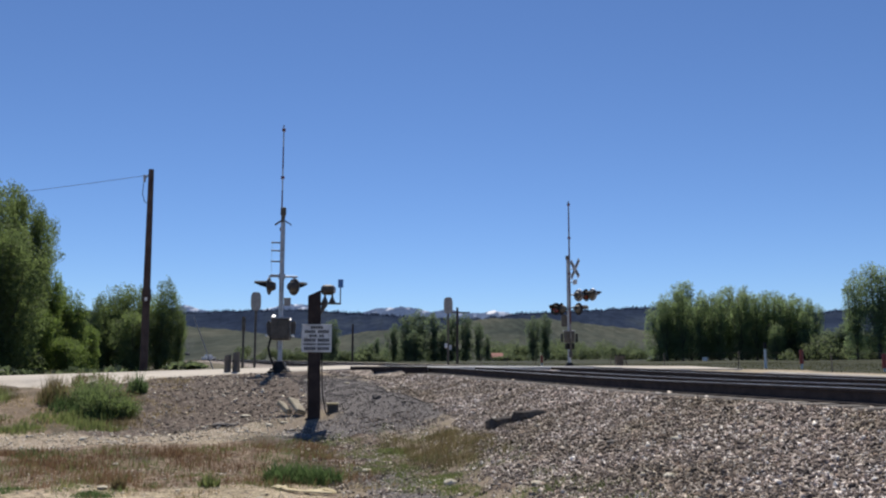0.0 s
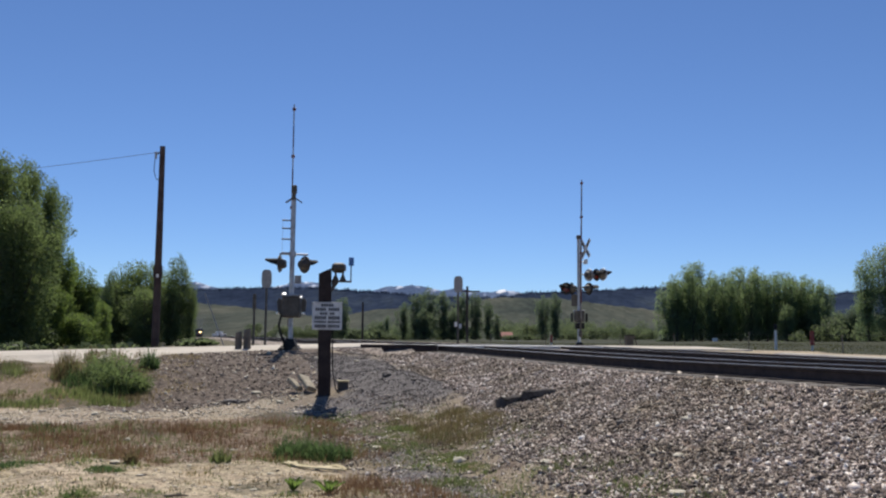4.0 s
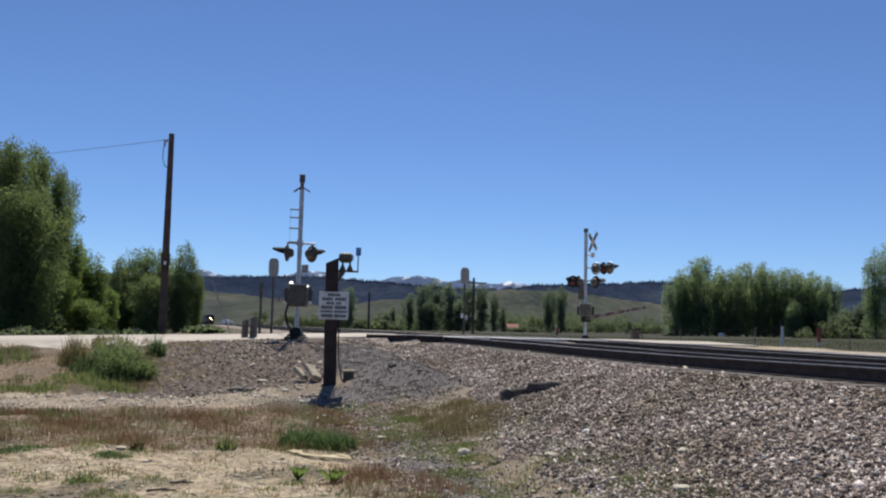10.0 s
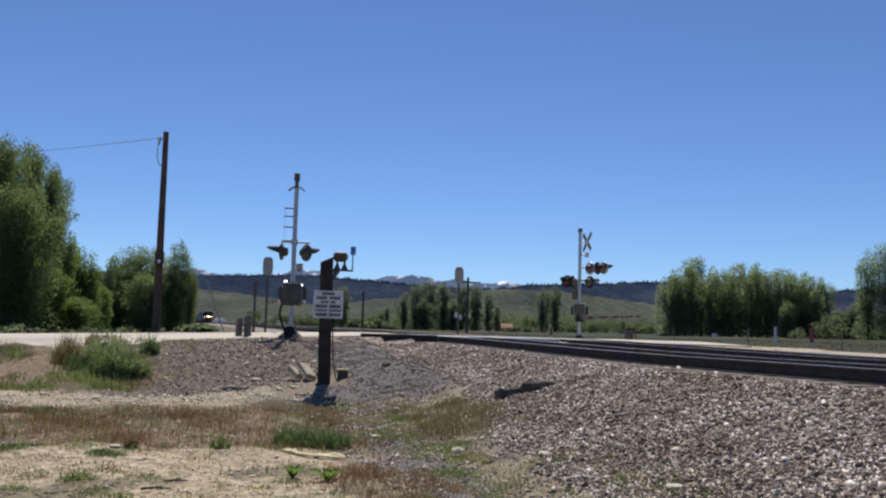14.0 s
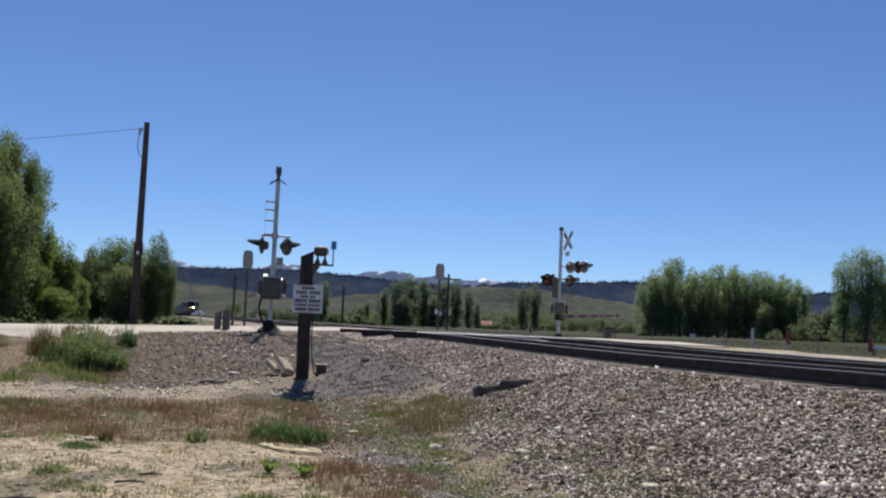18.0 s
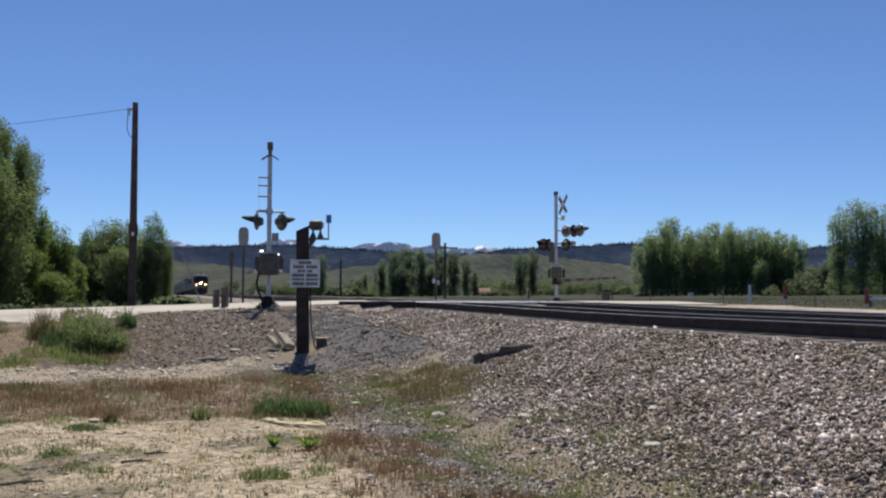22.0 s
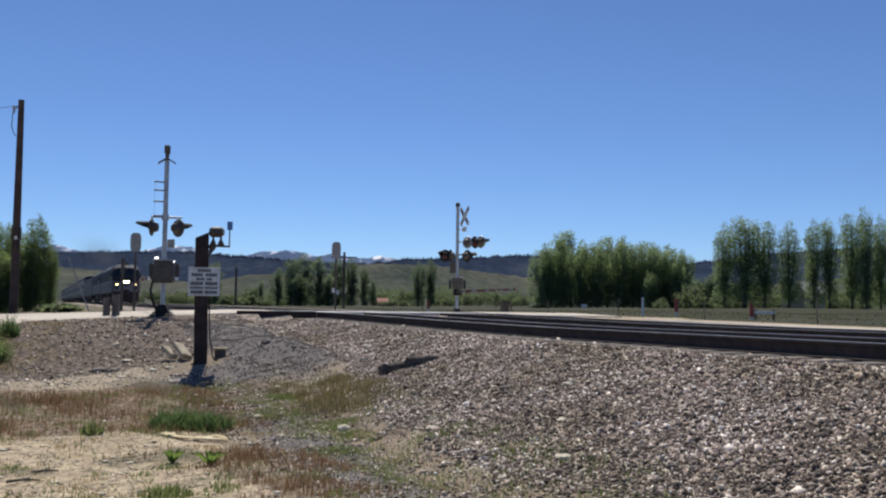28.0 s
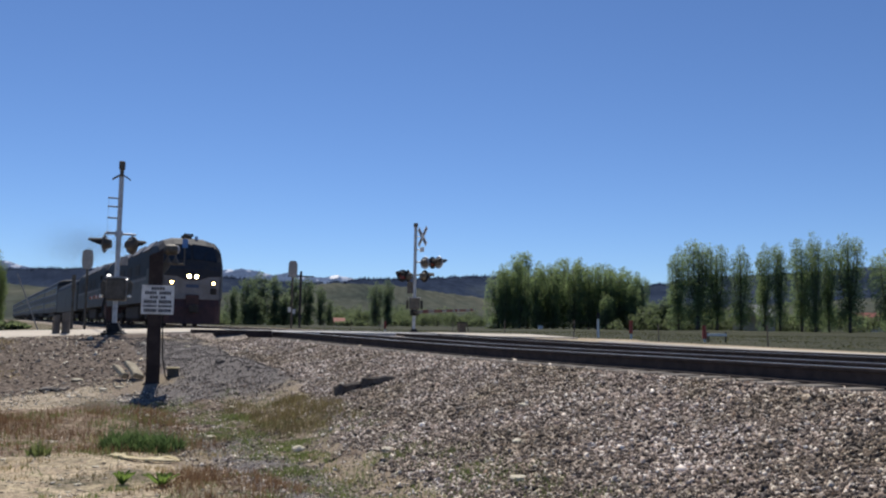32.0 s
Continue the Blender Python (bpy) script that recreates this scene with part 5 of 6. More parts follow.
def near_mast():
    x, y, z = -4.745, 25.96, 1.22
    m = thing("crossing_signal", pose(x, y, z), "aluminium crossing signal mast with gate machine, step rungs and hooded lamps", "railway signal", "crossing signals")
    mast_base(m, 0.066, 4.42)
    bm = bmesh.new()
    rod(bm, 0.045, 0.06, (0, 0, 4.4), (0, 0, 4.62), 14)
    box(bm, 0.15, 0.15, 0.24, pose(0, 0, 4.74), 0.015)
    part("bell", bm, M_DARKSTEEL, m, "dark crossing bell on the mast's head")
    bm = bmesh.new()
    for s in (-1, 1):
        loft(bm, [[(s * a, -0.05, 4.40 + c), (s * a, 0.05, 4.40 + c), (s * a, 0.05, 4.44 + c), (s * a, -0.05, 4.44 + c)] for a, c in ((0.02, 0.06), (0.12, 0.0), (0.24, -0.08))])
    part("crown_bracket", bm, M_DARKSTEEL, m)
    for zz in (3.80, 3.56, 3.24, 2.83):
        bm = bmesh.new()
        rod(bm, 0.022, 0.022, -N3 * 0.33 + Vector((0, 0, zz)), (0, 0, zz), 8)
        part("step_rung", bm, M_DARKSTEEL, m)
    bm = bmesh.new()
    rod(bm, 0.004, 0.004, -N3 * 0.31 + Vector((0, 0, 2.75)), -N3 * 0.31 + Vector((0, 0, 3.8)), 6)
    part("rung_wire", bm, M_GALV, m)
    bm = bmesh.new()
    rod(bm, 0.03, 0.03, -N3 * 0.36 + Vector((0, 0, 2.80)), N3 * 0.46 + Vector((0, 0, 2.80)), 12)
    rod(bm, 0.10, 0.10, (0, 0, 2.72), (0, 0, 2.88), 16)
    part("crossarm", bm, M_GALV, m)
    for s, turn in ((-1, -22), (1, 32)):
        at = N3 * (s * 0.36) + Vector((0, 0, 2.50))
        lamp_unit(m, at, rotated(N3 * s, turn), M_AMBER, M_DARKSTEEL)
        bm = bmesh.new()
        rod(bm, 0.025, 0.025, at + Vector((0, 0, 0.15)), at + Vector((0, 0, 0.32)), 8)
        part("lamp_hanger", bm, M_GALV, m)
    bm = bmesh.new()
    box(bm, 0.20, 0.03, 0.24, pose(0.16, 0.1, 2.06), 0.006)
    part("sign_back", bm, M_SIGNBACK, m, "small plain metal sign seen from behind")
    # the gate machine
    bm = one(box, 0.52, 0.42, 0.62, pose(0.02, -0.02, 1.24), 0.03)
    case = part("gate_machine", bm, M_DARKSTEEL, m, "dark steel gate machine case")
    part("case_lid", one(box, 0.56, 0.46, 0.035, pose(0.02, -0.02, 1.57), 0.01), M_GALV, case, "pale metal lid")
    part("case_door", one(box, 0.44, 0.02, 0.50, pose(0.02, -0.242, 1.23), 0.006), M_DARKSTEEL, case)
    for s in (-1, 1):
        bm = bmesh.new()
        plate(bm, [(-0.06, -0.24), (0.05, -0.18), (0.08, 0.16), (0.02, 0.27), (-0.06, 0.20)], 0.05, pose(0.02 + s * 0.35, -0.02, 1.24, 0, 0, 0 if s > 0 else 180))
        part("gate_bracket", bm, M_DARKSTEEL, m)
        part("counterweight_bolt", one(rod, 0.035, 0.035, (0.02 + s * 0.37, -0.30, 1.06), (0.02 + s * 0.37, -0.05, 1.06), 10), M_RAILTOP, m, "bright bolt end")
    # polished plates added at the sun's mirror angle, for glints on the case
    for cx, cz, w, d in ((-0.17, 1.62, 0.10, 0.11), (0.06, 1.60, 0.13, 0.07), (0.30, 1.52, 0.07, 0.08)):
        part("bracket_cap", one(box, w, d, 0.02, pose(cx, -0.2, cz, 30), 0.004), M_RAILTOP, m, "small polished cap tilted to mirror the sun")
    bm = bmesh.new()
    pts = [Vector(p) for p in ((-0.24, -0.2, 1.0), (-0.30, -0.24, 0.72), (-0.24, -0.26, 0.45), (-0.14, -0.27, 0.25), (-0.10, -0.26, 0.08))]
    for a, b in zip(pts, pts[1:]):
        rod(bm, 0.034, 0.034, a, b, 8)
    part("conduit", bm, M_BLACK, m)
    return gate_arm(m, (-0.10, 0.28, 1.15), 6.3, "striped gate arm with small lamps", M_SHADERED, M_GALV), Vector((-0.10, 0.28, 1.15))


def far_mast():
    x, y, z = 5.15, 36.24, 1.18
    m = thing("crossing_signal", pose(x, y, z), "white crossing signal mast with crossbuck and two pairs of lamps", "railway signal", "crossing signals")
    mast_base(m, 0.066, 4.62)
    part("pole_cap", one(box, 0.17, 0.17, 0.16, pose(0, 0, 4.62), 0.02), M_DARKSTEEL, m)
    face = aim(rotated(N3, 2))
    buck = None
    for a in (45, -45):
        bm = bmesh.new()
        box(bm, 0.20, 0.012, 1.02, Matrix.Translation((0.27, -0.10, 4.14)) @ face @ pose(0, 0.014 * (a > 0), 0, 0, a, 0), 0.004)
        ob = part("crossbuck_blade", bm, M_WHITE, m, "white crossbuck blade with faded lettering")
        for k in (-0.28, 0.28):
            bm = one(box, 0.09, 0.004, 0.30, Matrix.Translation((0.27, -0.10, 4.14)) @ face @ pose(0, 0.014 * (a > 0) - 0.010, 0, 0, a, 0) @ pose(0, 0, k))
            part("lettering", bm, M_INK, ob)
    part("track_plate", one(box, 0.36, 0.012, 0.20, Matrix.Translation((0.27, -0.10, 3.60)) @ face, 0.004), M_WHITE, m, "small white plate under the crossbuck")
    bm = bmesh.new()
    for zz in (4.14, 3.60):
        rod(bm, 0.02, 0.02, (0, 0, zz), (0.27, -0.09, zz), 8)
    part("sign_bracket", bm, M_GALV, m)
    # upper pair reaches out over the near lane, lower pair to the other side
    bm = bmesh.new()
    rod(bm, 0.03, 0.03, (0, 0, 3.08), (1.18, -0.16, 3.08), 10)
    part("crossarm", bm, M_GALV, m)
    bm = bmesh.new()
    rod(bm, 0.03, 0.03, (-0.62, 0.08, 2.40), (0.2, -0.02, 2.56), 10)
    rod(bm, 0.055, 0.055, (0.2, -0.02, 2.56), (0.80, -0.10, 2.56), 10)
    part("crossarm", bm, M_DARKSTEEL, m)
    for at, d in (((0.40, -0.12, 3.05), (0.75, 0.66, 0)), ((0.95, -0.18, 3.08), (0.80, 0.6, 0)), ((0.70, -0.14, 3.06), (0.72, -0.7, 0))):
        lamp_unit(m, Vector(at), d, M_LENS, M_GALV if at[0] < 0.5 or at[0] > 0.9 else M_BLACK)
    for at, d in (((-0.28, 0.0, 2.50), (-0.85, 0.5, 0)), ((-0.50, 0.06, 2.50), (-0.55, -0.83, 0)), ((0.40, -0.05, 2.50), (0.85, 0.5, 0))):
        lamp_unit(m, Vector(at), d, M_LENS, M_BLACK)
    bm = one(box, 0.40, 0.36, 0.46, pose(0.0, -0.05, 1.36), 0.03)
    case = part("gate_machine", bm, M_DARKSTEEL, m, "dark steel gate machine case")
    part("case_lid", one(box, 0.44, 0.40, 0.03, pose(0, -0.05, 1.60), 0.01), M_GALV, case)
    for s in (-1, 1):
        part("gate_bracket", one(box, 0.06, 0.30, 0.36, pose(s * 0.30, -0.05, 1.32), 0.02), M_BLACK, m)
    part("junction_box", one(box, 0.36, 0.28, 0.24, pose(0.02, -0.05, 0.98), 0.02), M_BLACK, m, "black junction box")
    bm = bmesh.new()
    plate(bm, [(-0.12, -0.22), (0.12, -0.22), (0.12, 0.2), (0, 0.3), (-0.12, 0.2)], 0.05, pose(-0.18, 0.02, 2.0))
    part("bell", bm, M_DARKSTEEL, m)
    return gate_arm(m, (0.02, -0.30, 1.02), 5.9, "red and white striped gate arm", M_SHADERED, M_SHADEWHITE), Vector((0.02, -0.30, 1.02))


# gate arm red, its backlit shade put into the colour
M_SHADERED = surface("red paint darkened for shade", (0.09, 0.022, 0.018), (0.14, 0.038, 0.030), 6, 0.6, bump=0.04)
NEAR_ARM, NEAR_PIVOT = near_mast()
FAR_ARM, FAR_PIVOT = far_mast()


def sign_post():
    """The dark timber post with its notice, drum and small blue panel."""
    x, y, g = -2.44, 17.05, 0.41
    p = thing("notice_post", pose(x, y, g, 0, 0, 6), "dark timber post with white notice, brass drum, blue panel", "sign post")
    bm = bmesh.new()
    loft(bm, [[(-0.12 + dx, -0.10, z), (0.12 + dx, -0.10, z2), (0.12 + dx, 0.10, z2), (-0.12 + dx, 0.10, z)] for z, z2, dx in
              ((-0.4, -0.4, 0), (0.3, 0.3, 0.0), (0.9, 0.9, -0.012), (1.6, 1.6, -0.018), (2.38, 2.49, -0.03))])
    bmesh.ops.bevel(bm, geom=[e for e in bm.edges if abs(e.verts[0].co.z - e.verts[1].co.z) > 0.3], offset=0.02, segments=2, affect="EDGES")
    part("post", bm, M_POST, p)
    part("foot", one(box, 0.34, 0.30, 0.10, pose(0, 0, 0.02), 0.03), M_POST, p, "dark collar round the post's foot")
    # notice
    sign = part("notice", one(box, 0.57, 0.012, 0.53, pose(0.03, -0.115, 1.57), 0.004), M_WHITE, p, "white metal notice with faded lines of writing")
    for k, (w, h) in enumerate(((0.24, 0.052), (0.46, 0.058), (0.28, 0.048), (0.48, 0.062), (0.50, 0.040), (0.48, 0.058))):
        zz = 1.775 - 0.080 * k
        n = (5, 11, 6, 13, 17, 13)[k]
        rng = random.Random(k)
        for i in range(n):
            if n > 5 and i == n // 2:
                continue
            bw = w / n * rng.uniform(0.74, 0.86)
            part("writing_bar", one(box, bw, 0.003, h * rng.uniform(0.9, 1.08), pose(0.03 - w / 2 + w * (i + 0.5) / n, -0.1225, zz)), M_INK, sign)
    for dx in (-0.25, 0.31):
        for zz in (1.34, 1.80):
            part("bolt", one(rod, 0.009, 0.009, (dx, -0.130, zz), (dx, -0.118, zz), 8), M_DARKSTEEL, sign)
    # bracket with the drum
    bm = bmesh.new()
    box(bm, 0.42, 0.06, 0.035, pose(0.27, 0, 2.24), 0.006)
    loft(bm, [[(0.10, -0.03, 2.03), (0.10, 0.03, 2.03), (0.10, 0.03, 2.22), (0.10, -0.03, 2.22)], [(0.22, -0.03, 2.20), (0.22, 0.03, 2.20), (0.22, 0.03, 2.225), (0.22, -0.03, 2.225)]])
    bracket = part("bracket", bm, M_DARKSTEEL, p)
    bm = bmesh.new()
    for k0, k1, r0, r1 in ((0.0, 0.10, 0.055, 0.088), (0.10, 0.28, 0.088, 0.100), (0.28, 0.72, 0.100, 0.100), (0.72, 0.90, 0.100, 0.088)):
        a, b = Vector((0.10, -0.027, 2.50)), Vector((0.35, 0.033, 2.51))
        rod(bm, r0, r1, a.lerp(b, k0), a.lerp(b, k1), 24)
    drum = part("drum", bm, M_BRASS, p, "round tarnished brass drum")
    part("drum_cap", one(rod, 0.088, 0.06, (0.325, 0.027, 2.51), (0.36, 0.036, 2.511), 24), M_GALV, drum)
    for dx in (0.17, 0.31):
        bm = bmesh.new()
        rod(bm, 0.07, 0.025, (dx, 0, 2.255), (dx, 0, 2.36), 14)
        rod(bm, 0.02, 0.02, (dx, 0, 2.36), (dx, 0, 2.44), 8)
        part("drum_foot", bm, M_DARKSTEEL, bracket)
    bm = bmesh.new()
    rod(bm, 0.012, 0.012, (0.465, 0, 2.24), (0.465, 0, 2.56), 8)
    part("rod", bm, M_DARKSTEEL, bracket)
    part("blue_panel", one(box, 0.10, 0.03, 0.16, pose(0.468, -0.01, 2.63, 8), 0.006), M_BLUE, p, "small blue panel on a rod")
    # cable down the post and its box on the ground
    bm = bmesh.new()
    pts = [Vector(v) for v in ((0.13, -0.02, 1.3), (0.14, -0.03, 0.9), (0.16, -0.05, 0.5), (0.22, -0.08, 0.18), (0.30, -0.02, 0.10))]
    for a, b in zip(pts, pts[1:]):
        rod(bm, 0.012, 0.012, a, b, 8)
    part("cable", bm, M_BLACK, p)
    bx, by = -2.12, 17.35
    b = thing("junction_box", pose(bx, by, on_ground(bx, by) - 0.07, 0, 0, 12), "small dark metal box on a short stand beside the post", "electrical box")
    part("case", one(box, 0.20, 0.14, 0.14, pose(0, 0, 0.12), 0.012), M_DARKSTEEL, b)
    part("lid", one(box, 0.23, 0.17, 0.03, pose(0, 0, 0.206), 0.006), M_PALEWOOD, b)
    part("stand", one(box, 0.14, 0.10, 0.2, pose(0, 0, -0.03), 0.006), M_BLACK, b)


M_OLDTIE = surface("rotten tie wood", (0.075, 0.064, 0.055), (0.16, 0.14, 0.122), 5, 0.95, bump=0.6, fine=30, spec=0.1)
M_TANROCK = surface("dirty tan slab", (0.30, 0.25, 0.17), (0.44, 0.38, 0.27), 7, 0.9, bump=0.4)
sign_post()


def wooden_things():
    # utility pole with its wire
    x, y = -12.72, 37.92
    g = on_ground(x, y)
    p = thing("utility_pole", pose(x, y, g), "tall weathered brown wooden utility pole", "utility pole")
    bm = bmesh.new()
    top = Vector((-0.04, 0, 9.85 - g))
    rod(bm, 0.17, 0.155, (0, 0, -0.5), top * 0.42, 14)
    rod(bm, 0.155, 0.115, top * 0.42, top, 14)
    part("pole", bm, M_POLE, p)
    bm = bmesh.new()
    rod(bm, 0.19, 0.19, top * 0.375, top * 0.43, 14)
    part("splice_band", bm, M_POLE, p, "thicker band round the pole")
    bm = bmesh.new()
    rod(bm, 0.05, 0.06, top + Vector((-0.28, 0, -0.55)), top + Vector((-0.28, 0, -0.25)), 10)
    rod(bm, 0.012, 0.012, top + Vector((-0.28, 0, -0.3)), top + Vector((0, 0, -0.25)), 6)
    part("insulator", bm, M_GALV, p)
    bm = bmesh.new()
    pts = [top + Vector((-0.1, 0, -0.25)), top + Vector((-0.30, -0.02, -0.45)), top + Vector((-0.34, 0, -1.1)), top + Vector((-0.22, 0, -1.45)), top + Vector((-0.1, 0, -1.5))]
    for a, b in zip(pts, pts[1:]):
        rod(bm, 0.016, 0.016, a, b, 6)
    part("drop_loop", bm, M_BLACK, p)
    part("marker_plate", one(box, 0.10, 0.02, 0.14, Matrix.Translation(top * 0.42 + Vector((0.05, -0.19, -0.35)))), M_WHITE, p)
    w0 = Vector((x, y, g)) + top + Vector((-0.1, 0, -0.25))
    w1 = Vector((-42, 47.5, 9.0))
    bm = bmesh.new()
    last = w0
    for i in range(1, 21):
        t = i / 20
        q = w0.lerp(w1, t) - Vector((0, 0, 4 * 0.3 * t * (1 - t)))
        rod(bm, 0.010, 0.010, last, q, 6)
        last = q
    part("wire", bm, M_DARKSTEEL, None)
    wire = bpy.data.objects["wire"]
    tagged(wire, "thin dark overhead wire", "wire", kind="structure")
    # two short stubs at the road's edge
    for x, y, h, r in ((-6.33, 26.25, 0.55, 0.105), (-6.09, 26.31, 0.63, 0.115)):
        g = on_ground(x, y)
        b = bmesh.new()
        loft(b, [[(r * math.cos(a) * k, r * math.sin(a) * k, z + 0.02 * math.cos(a) * (z > 0.3)) for a in np.linspace(0, math.tau, 13)[:-1]] for z, k in ((-0.25, 1.05), (0.1, 1.0), (h - 0.03, 0.97), (h, 0.9))])
        o = part("stub_post", b, M_GREYWOOD)
        o.matrix_basis = pose(x, y, g)
        tagged(o, "short grey weathered timber post at the road's edge", "post", "stub posts")
    # broken boards beside the notice post
    for x, y, rx, rz, l, w in ((-2.86, 17.62, 22, 34, 0.62, 0.22), (-3.12, 17.72, 20, 40, 0.50, 0.14)):
        o = part("broken_slab", one(box, w, 0.09, l, None, 0.02), M_TANROCK)
        o.matrix_basis = pose(x, y, on_ground(x, y) + 0.17, rx - 90, 18, rz)
        tagged(o, "pale broken slab leaning on the bank", "slab", "broken slabs")
    # the pale stick on the sand
    bm = bmesh.new()
    loft(bm, [[(a, -0.05 * k + c, 0.0), (a, 0.05 * k + c, 0.0), (a, 0.045 * k + c, h), (a, -0.045 * k + c, h * 0.6)] for a, k, c, h in ((-0.46, 0.3, 0.10, 0.02), (-0.37, 0.8, 0.09, 0.05), (-0.31, 1.1, 0.08, 0.035), (-0.25, 0.9, 0.06, 0.055), (-0.18, 0.5, 0.03, 0.025), (-0.05, 0.6, -0.02, 0.035), (0.04, 0.4, -0.01, 0.02), (0.12, 0.6, 0.0, 0.03), (0.26, 0.7, -0.02, 0.04), (0.34, 0.8, -0.02, 0.03), (0.42, 0.4, 0.01, 0.03), (0.45, 0.2, 0.03, 0.01))])
    loft(bm, [[(a, c - w, 0.0), (a, c + w, 0.0), (a, c + w, h), (a, c - w, h * 0.6)] for a, c, w, h in ((0.14, 0.12, 0.010, 0.02), (0.26, 0.16, 0.02, 0.04), (0.38, 0.12, 0.018, 0.03), (0.47, 0.05, 0.008, 0.015))])
    o = part("board", bm, M_PALEWOOD)
    o.matrix_basis = pose(-1.64, 10.42, on_ground(-1.64, 10.42) + 0.012, 0, 0, -24)
    tagged(o, "bleached splintered board lying on the sand", "board")
    # old tie thrown on the ballast
    for x, y, l, rz, ry in ((0.92, 14.12, 0.50, 32, -6), (1.36, 14.12, 0.52, 4, -3)):
        bm = one(box, l, 0.20, 0.16, None, 0.03)
        bmesh.ops.subdivide_edges(bm, edges=list(bm.edges), cuts=3, use_grid_fill=True)
        for v in bm.verts:
            v.co += Vector((0.05, 0.03, 0.035)) * noise.noise(v.co * 8 + Vector((x, 0, 0)))
            v.co.z -= 0.25 * abs(v.co.x) ** 2
        o = part("old_tie", bm, M_OLDTIE)
        o.matrix_basis = pose(x, y, on_ground(x, y) + 0.045, -12, ry, rz)
        tagged(o, "rotten piece of dark tie on the ballast", "railway tie", "old ties")


wooden_things()


def far_markers():
    def paddle(x, y, top, label, plates=0):
        g = on_ground(x, y)
        p = thing("paddle_sign", pose(x, y, g, 0, 0, 4), label, "sign", "paddle signs")
        h = top - g
        bm = bmesh.new()
        rod(bm, 0.06, 0.055, (0, 0, -0.3), (0, 0, h - 0.3), 12)
        part("sign_post", bm, M_DARKSTEEL, p)
        bm = bmesh.new()
        w, hh, rr = 0.25, 0.46, 0.2
        out = [(w * 1.0 * math.copysign(abs(math.cos(a)) ** 0.6, math.cos(a)), hh * math.copysign(abs(math.sin(a)) ** 0.55, math.sin(a))) for a in np.linspace(0, math.tau, 33)[:-1]]
        plate(bm, out, 0.04, pose(0, -0.08, h - hh))
        part("sign_plate", bm, M_SIGNBACK, p, "rounded grey plate")
        for k in range(plates):
            part("small_plate", one(box, 0.16, 0.02, 0.26, pose(-0.12 + 0.24 * k, -0.07, 1.25 - 0.1 * k), 0.004), M_WHITE if k == 0 else M_GALV, p)

    paddle(-9.30, 44.0, 4.95, "rounded grey sign on a dark post beside the road")
    paddle(0.29, 50.0, 5.14, "rounded grey sign on a dark post across the track", 2)

    def simple_pole(name, x, y, r, top, mat, label, cat, arm=0.0):
        g = on_ground(x, y)
        p = thing(name, pose(x, y, g), label, cat)
        part("shaft", one(rod, r, r * 0.8, (0, 0, -0.3), (0, 0, top - g), 10), mat, p)
        if arm:
            part("crossarm", one(box, arm, 0.1, 0.12, pose(0, 0, top - g - 0.5)), mat, p)
        return p

    p = simple_pole("signal_post", -8.77, 39.03, 0.06, 3.37, M_DARKSTEEL, "plain dark steel post beside the road", "post")
    part("post_cap", one(rod, 0.085, 0.075, (0, 0, 1.7), (0, 0, 2.36), 10), M_DARKSTEEL, p)
    simple_pole("utility_pole", 1.45, 90.0, 0.15, 6.98, M_POLE, "distant wooden utility pole with a crossarm", "utility pole", 2.6)
    simple_pole("utility_pole", -15.2, 149.2, 0.2, 7.73, M_POLE, "distant plain wooden utility pole", "utility pole")
    # guy guard near the pole
    g = thing("guy_wire", pose(-10.87, 42.49, on_ground(-10.87, 42.49)), "pale slanting guy wire guard", "guy wire")
    part("guard", one(rod, 0.026, 0.022, (0, 0, -0.1), (-1.05, -0.1, 2.6), 8), M_SIGNBACK, g)
    # markers across the line
    def marker(x, y, top, mat, label, wide=0.055, cap=None, group=""):
        gz = on_ground(x, y)
        p = thing("marker_post", pose(x, y, gz), label, "marker post", group)
        h = top - gz
        part("stake", one(rod, wide, wide * 0.9, (0, 0, -0.2), (0, 0, h * (0.75 if cap else 1.0)), 10), mat, p)
        if cap:
            part("head", one(rod, wide * 1.25, wide * 1.1, (0, 0, h * 0.75 if cap is not M_BLACK else h * 0.78), (0, 0, h), 10), cap, p)

    marker(14.50, 40.05, 2.41, M_WHITE, "white marker post with a dark head beside the far lane", 0.06, M_BLACK)
    for x, y, top in ((15.09, 37.468, 2.05), (17.94, 36.2, 1.88), (15.74, 31.76, 1.62), (6.6, 59.5, 1.95)):
        gz = on_ground(x, y)
        p = thing("marker_post", pose(x, y, gz), "orange-red plastic marker beside the far lane", "marker post", "orange markers")
        h = top - gz
        part("tube", one(rod, 0.085, 0.08, (0, 0, h * 0.28), (0, 0, h), 12), M_ORANGE, p, "orange plastic tube")
        part("stake", one(rod, 0.05, 0.05, (0, 0, -0.2), (0, 0, h * 0.29), 8), M_WHITE, p)
    x, y = 16.12, 31.57
    b = thing("barrier", pose(x, y, on_ground(x, y), 0, 0, -27), "low white board on two posts beside the lane", "barrier")
    part("rail_board", one(box, 0.74, 0.03, 0.10, pose(0, 0, 0.28), 0.006), M_WHITE, b)
    for dx, mt in ((-0.30, M_GREYWOOD), (0.34, M_BLACK)):
        part("leg", one(box, 0.07, 0.07, 0.55, pose(dx, 0.03, 0.12), 0.006), mt, b)
    # fence along the meadow
    rng = random.Random(8)
    wires = [bmesh.new() for _ in range(3)]
    f = thing("fence", Matrix.Identity(4), "wire fence on thin posts along the meadow", "fence")
    last = None
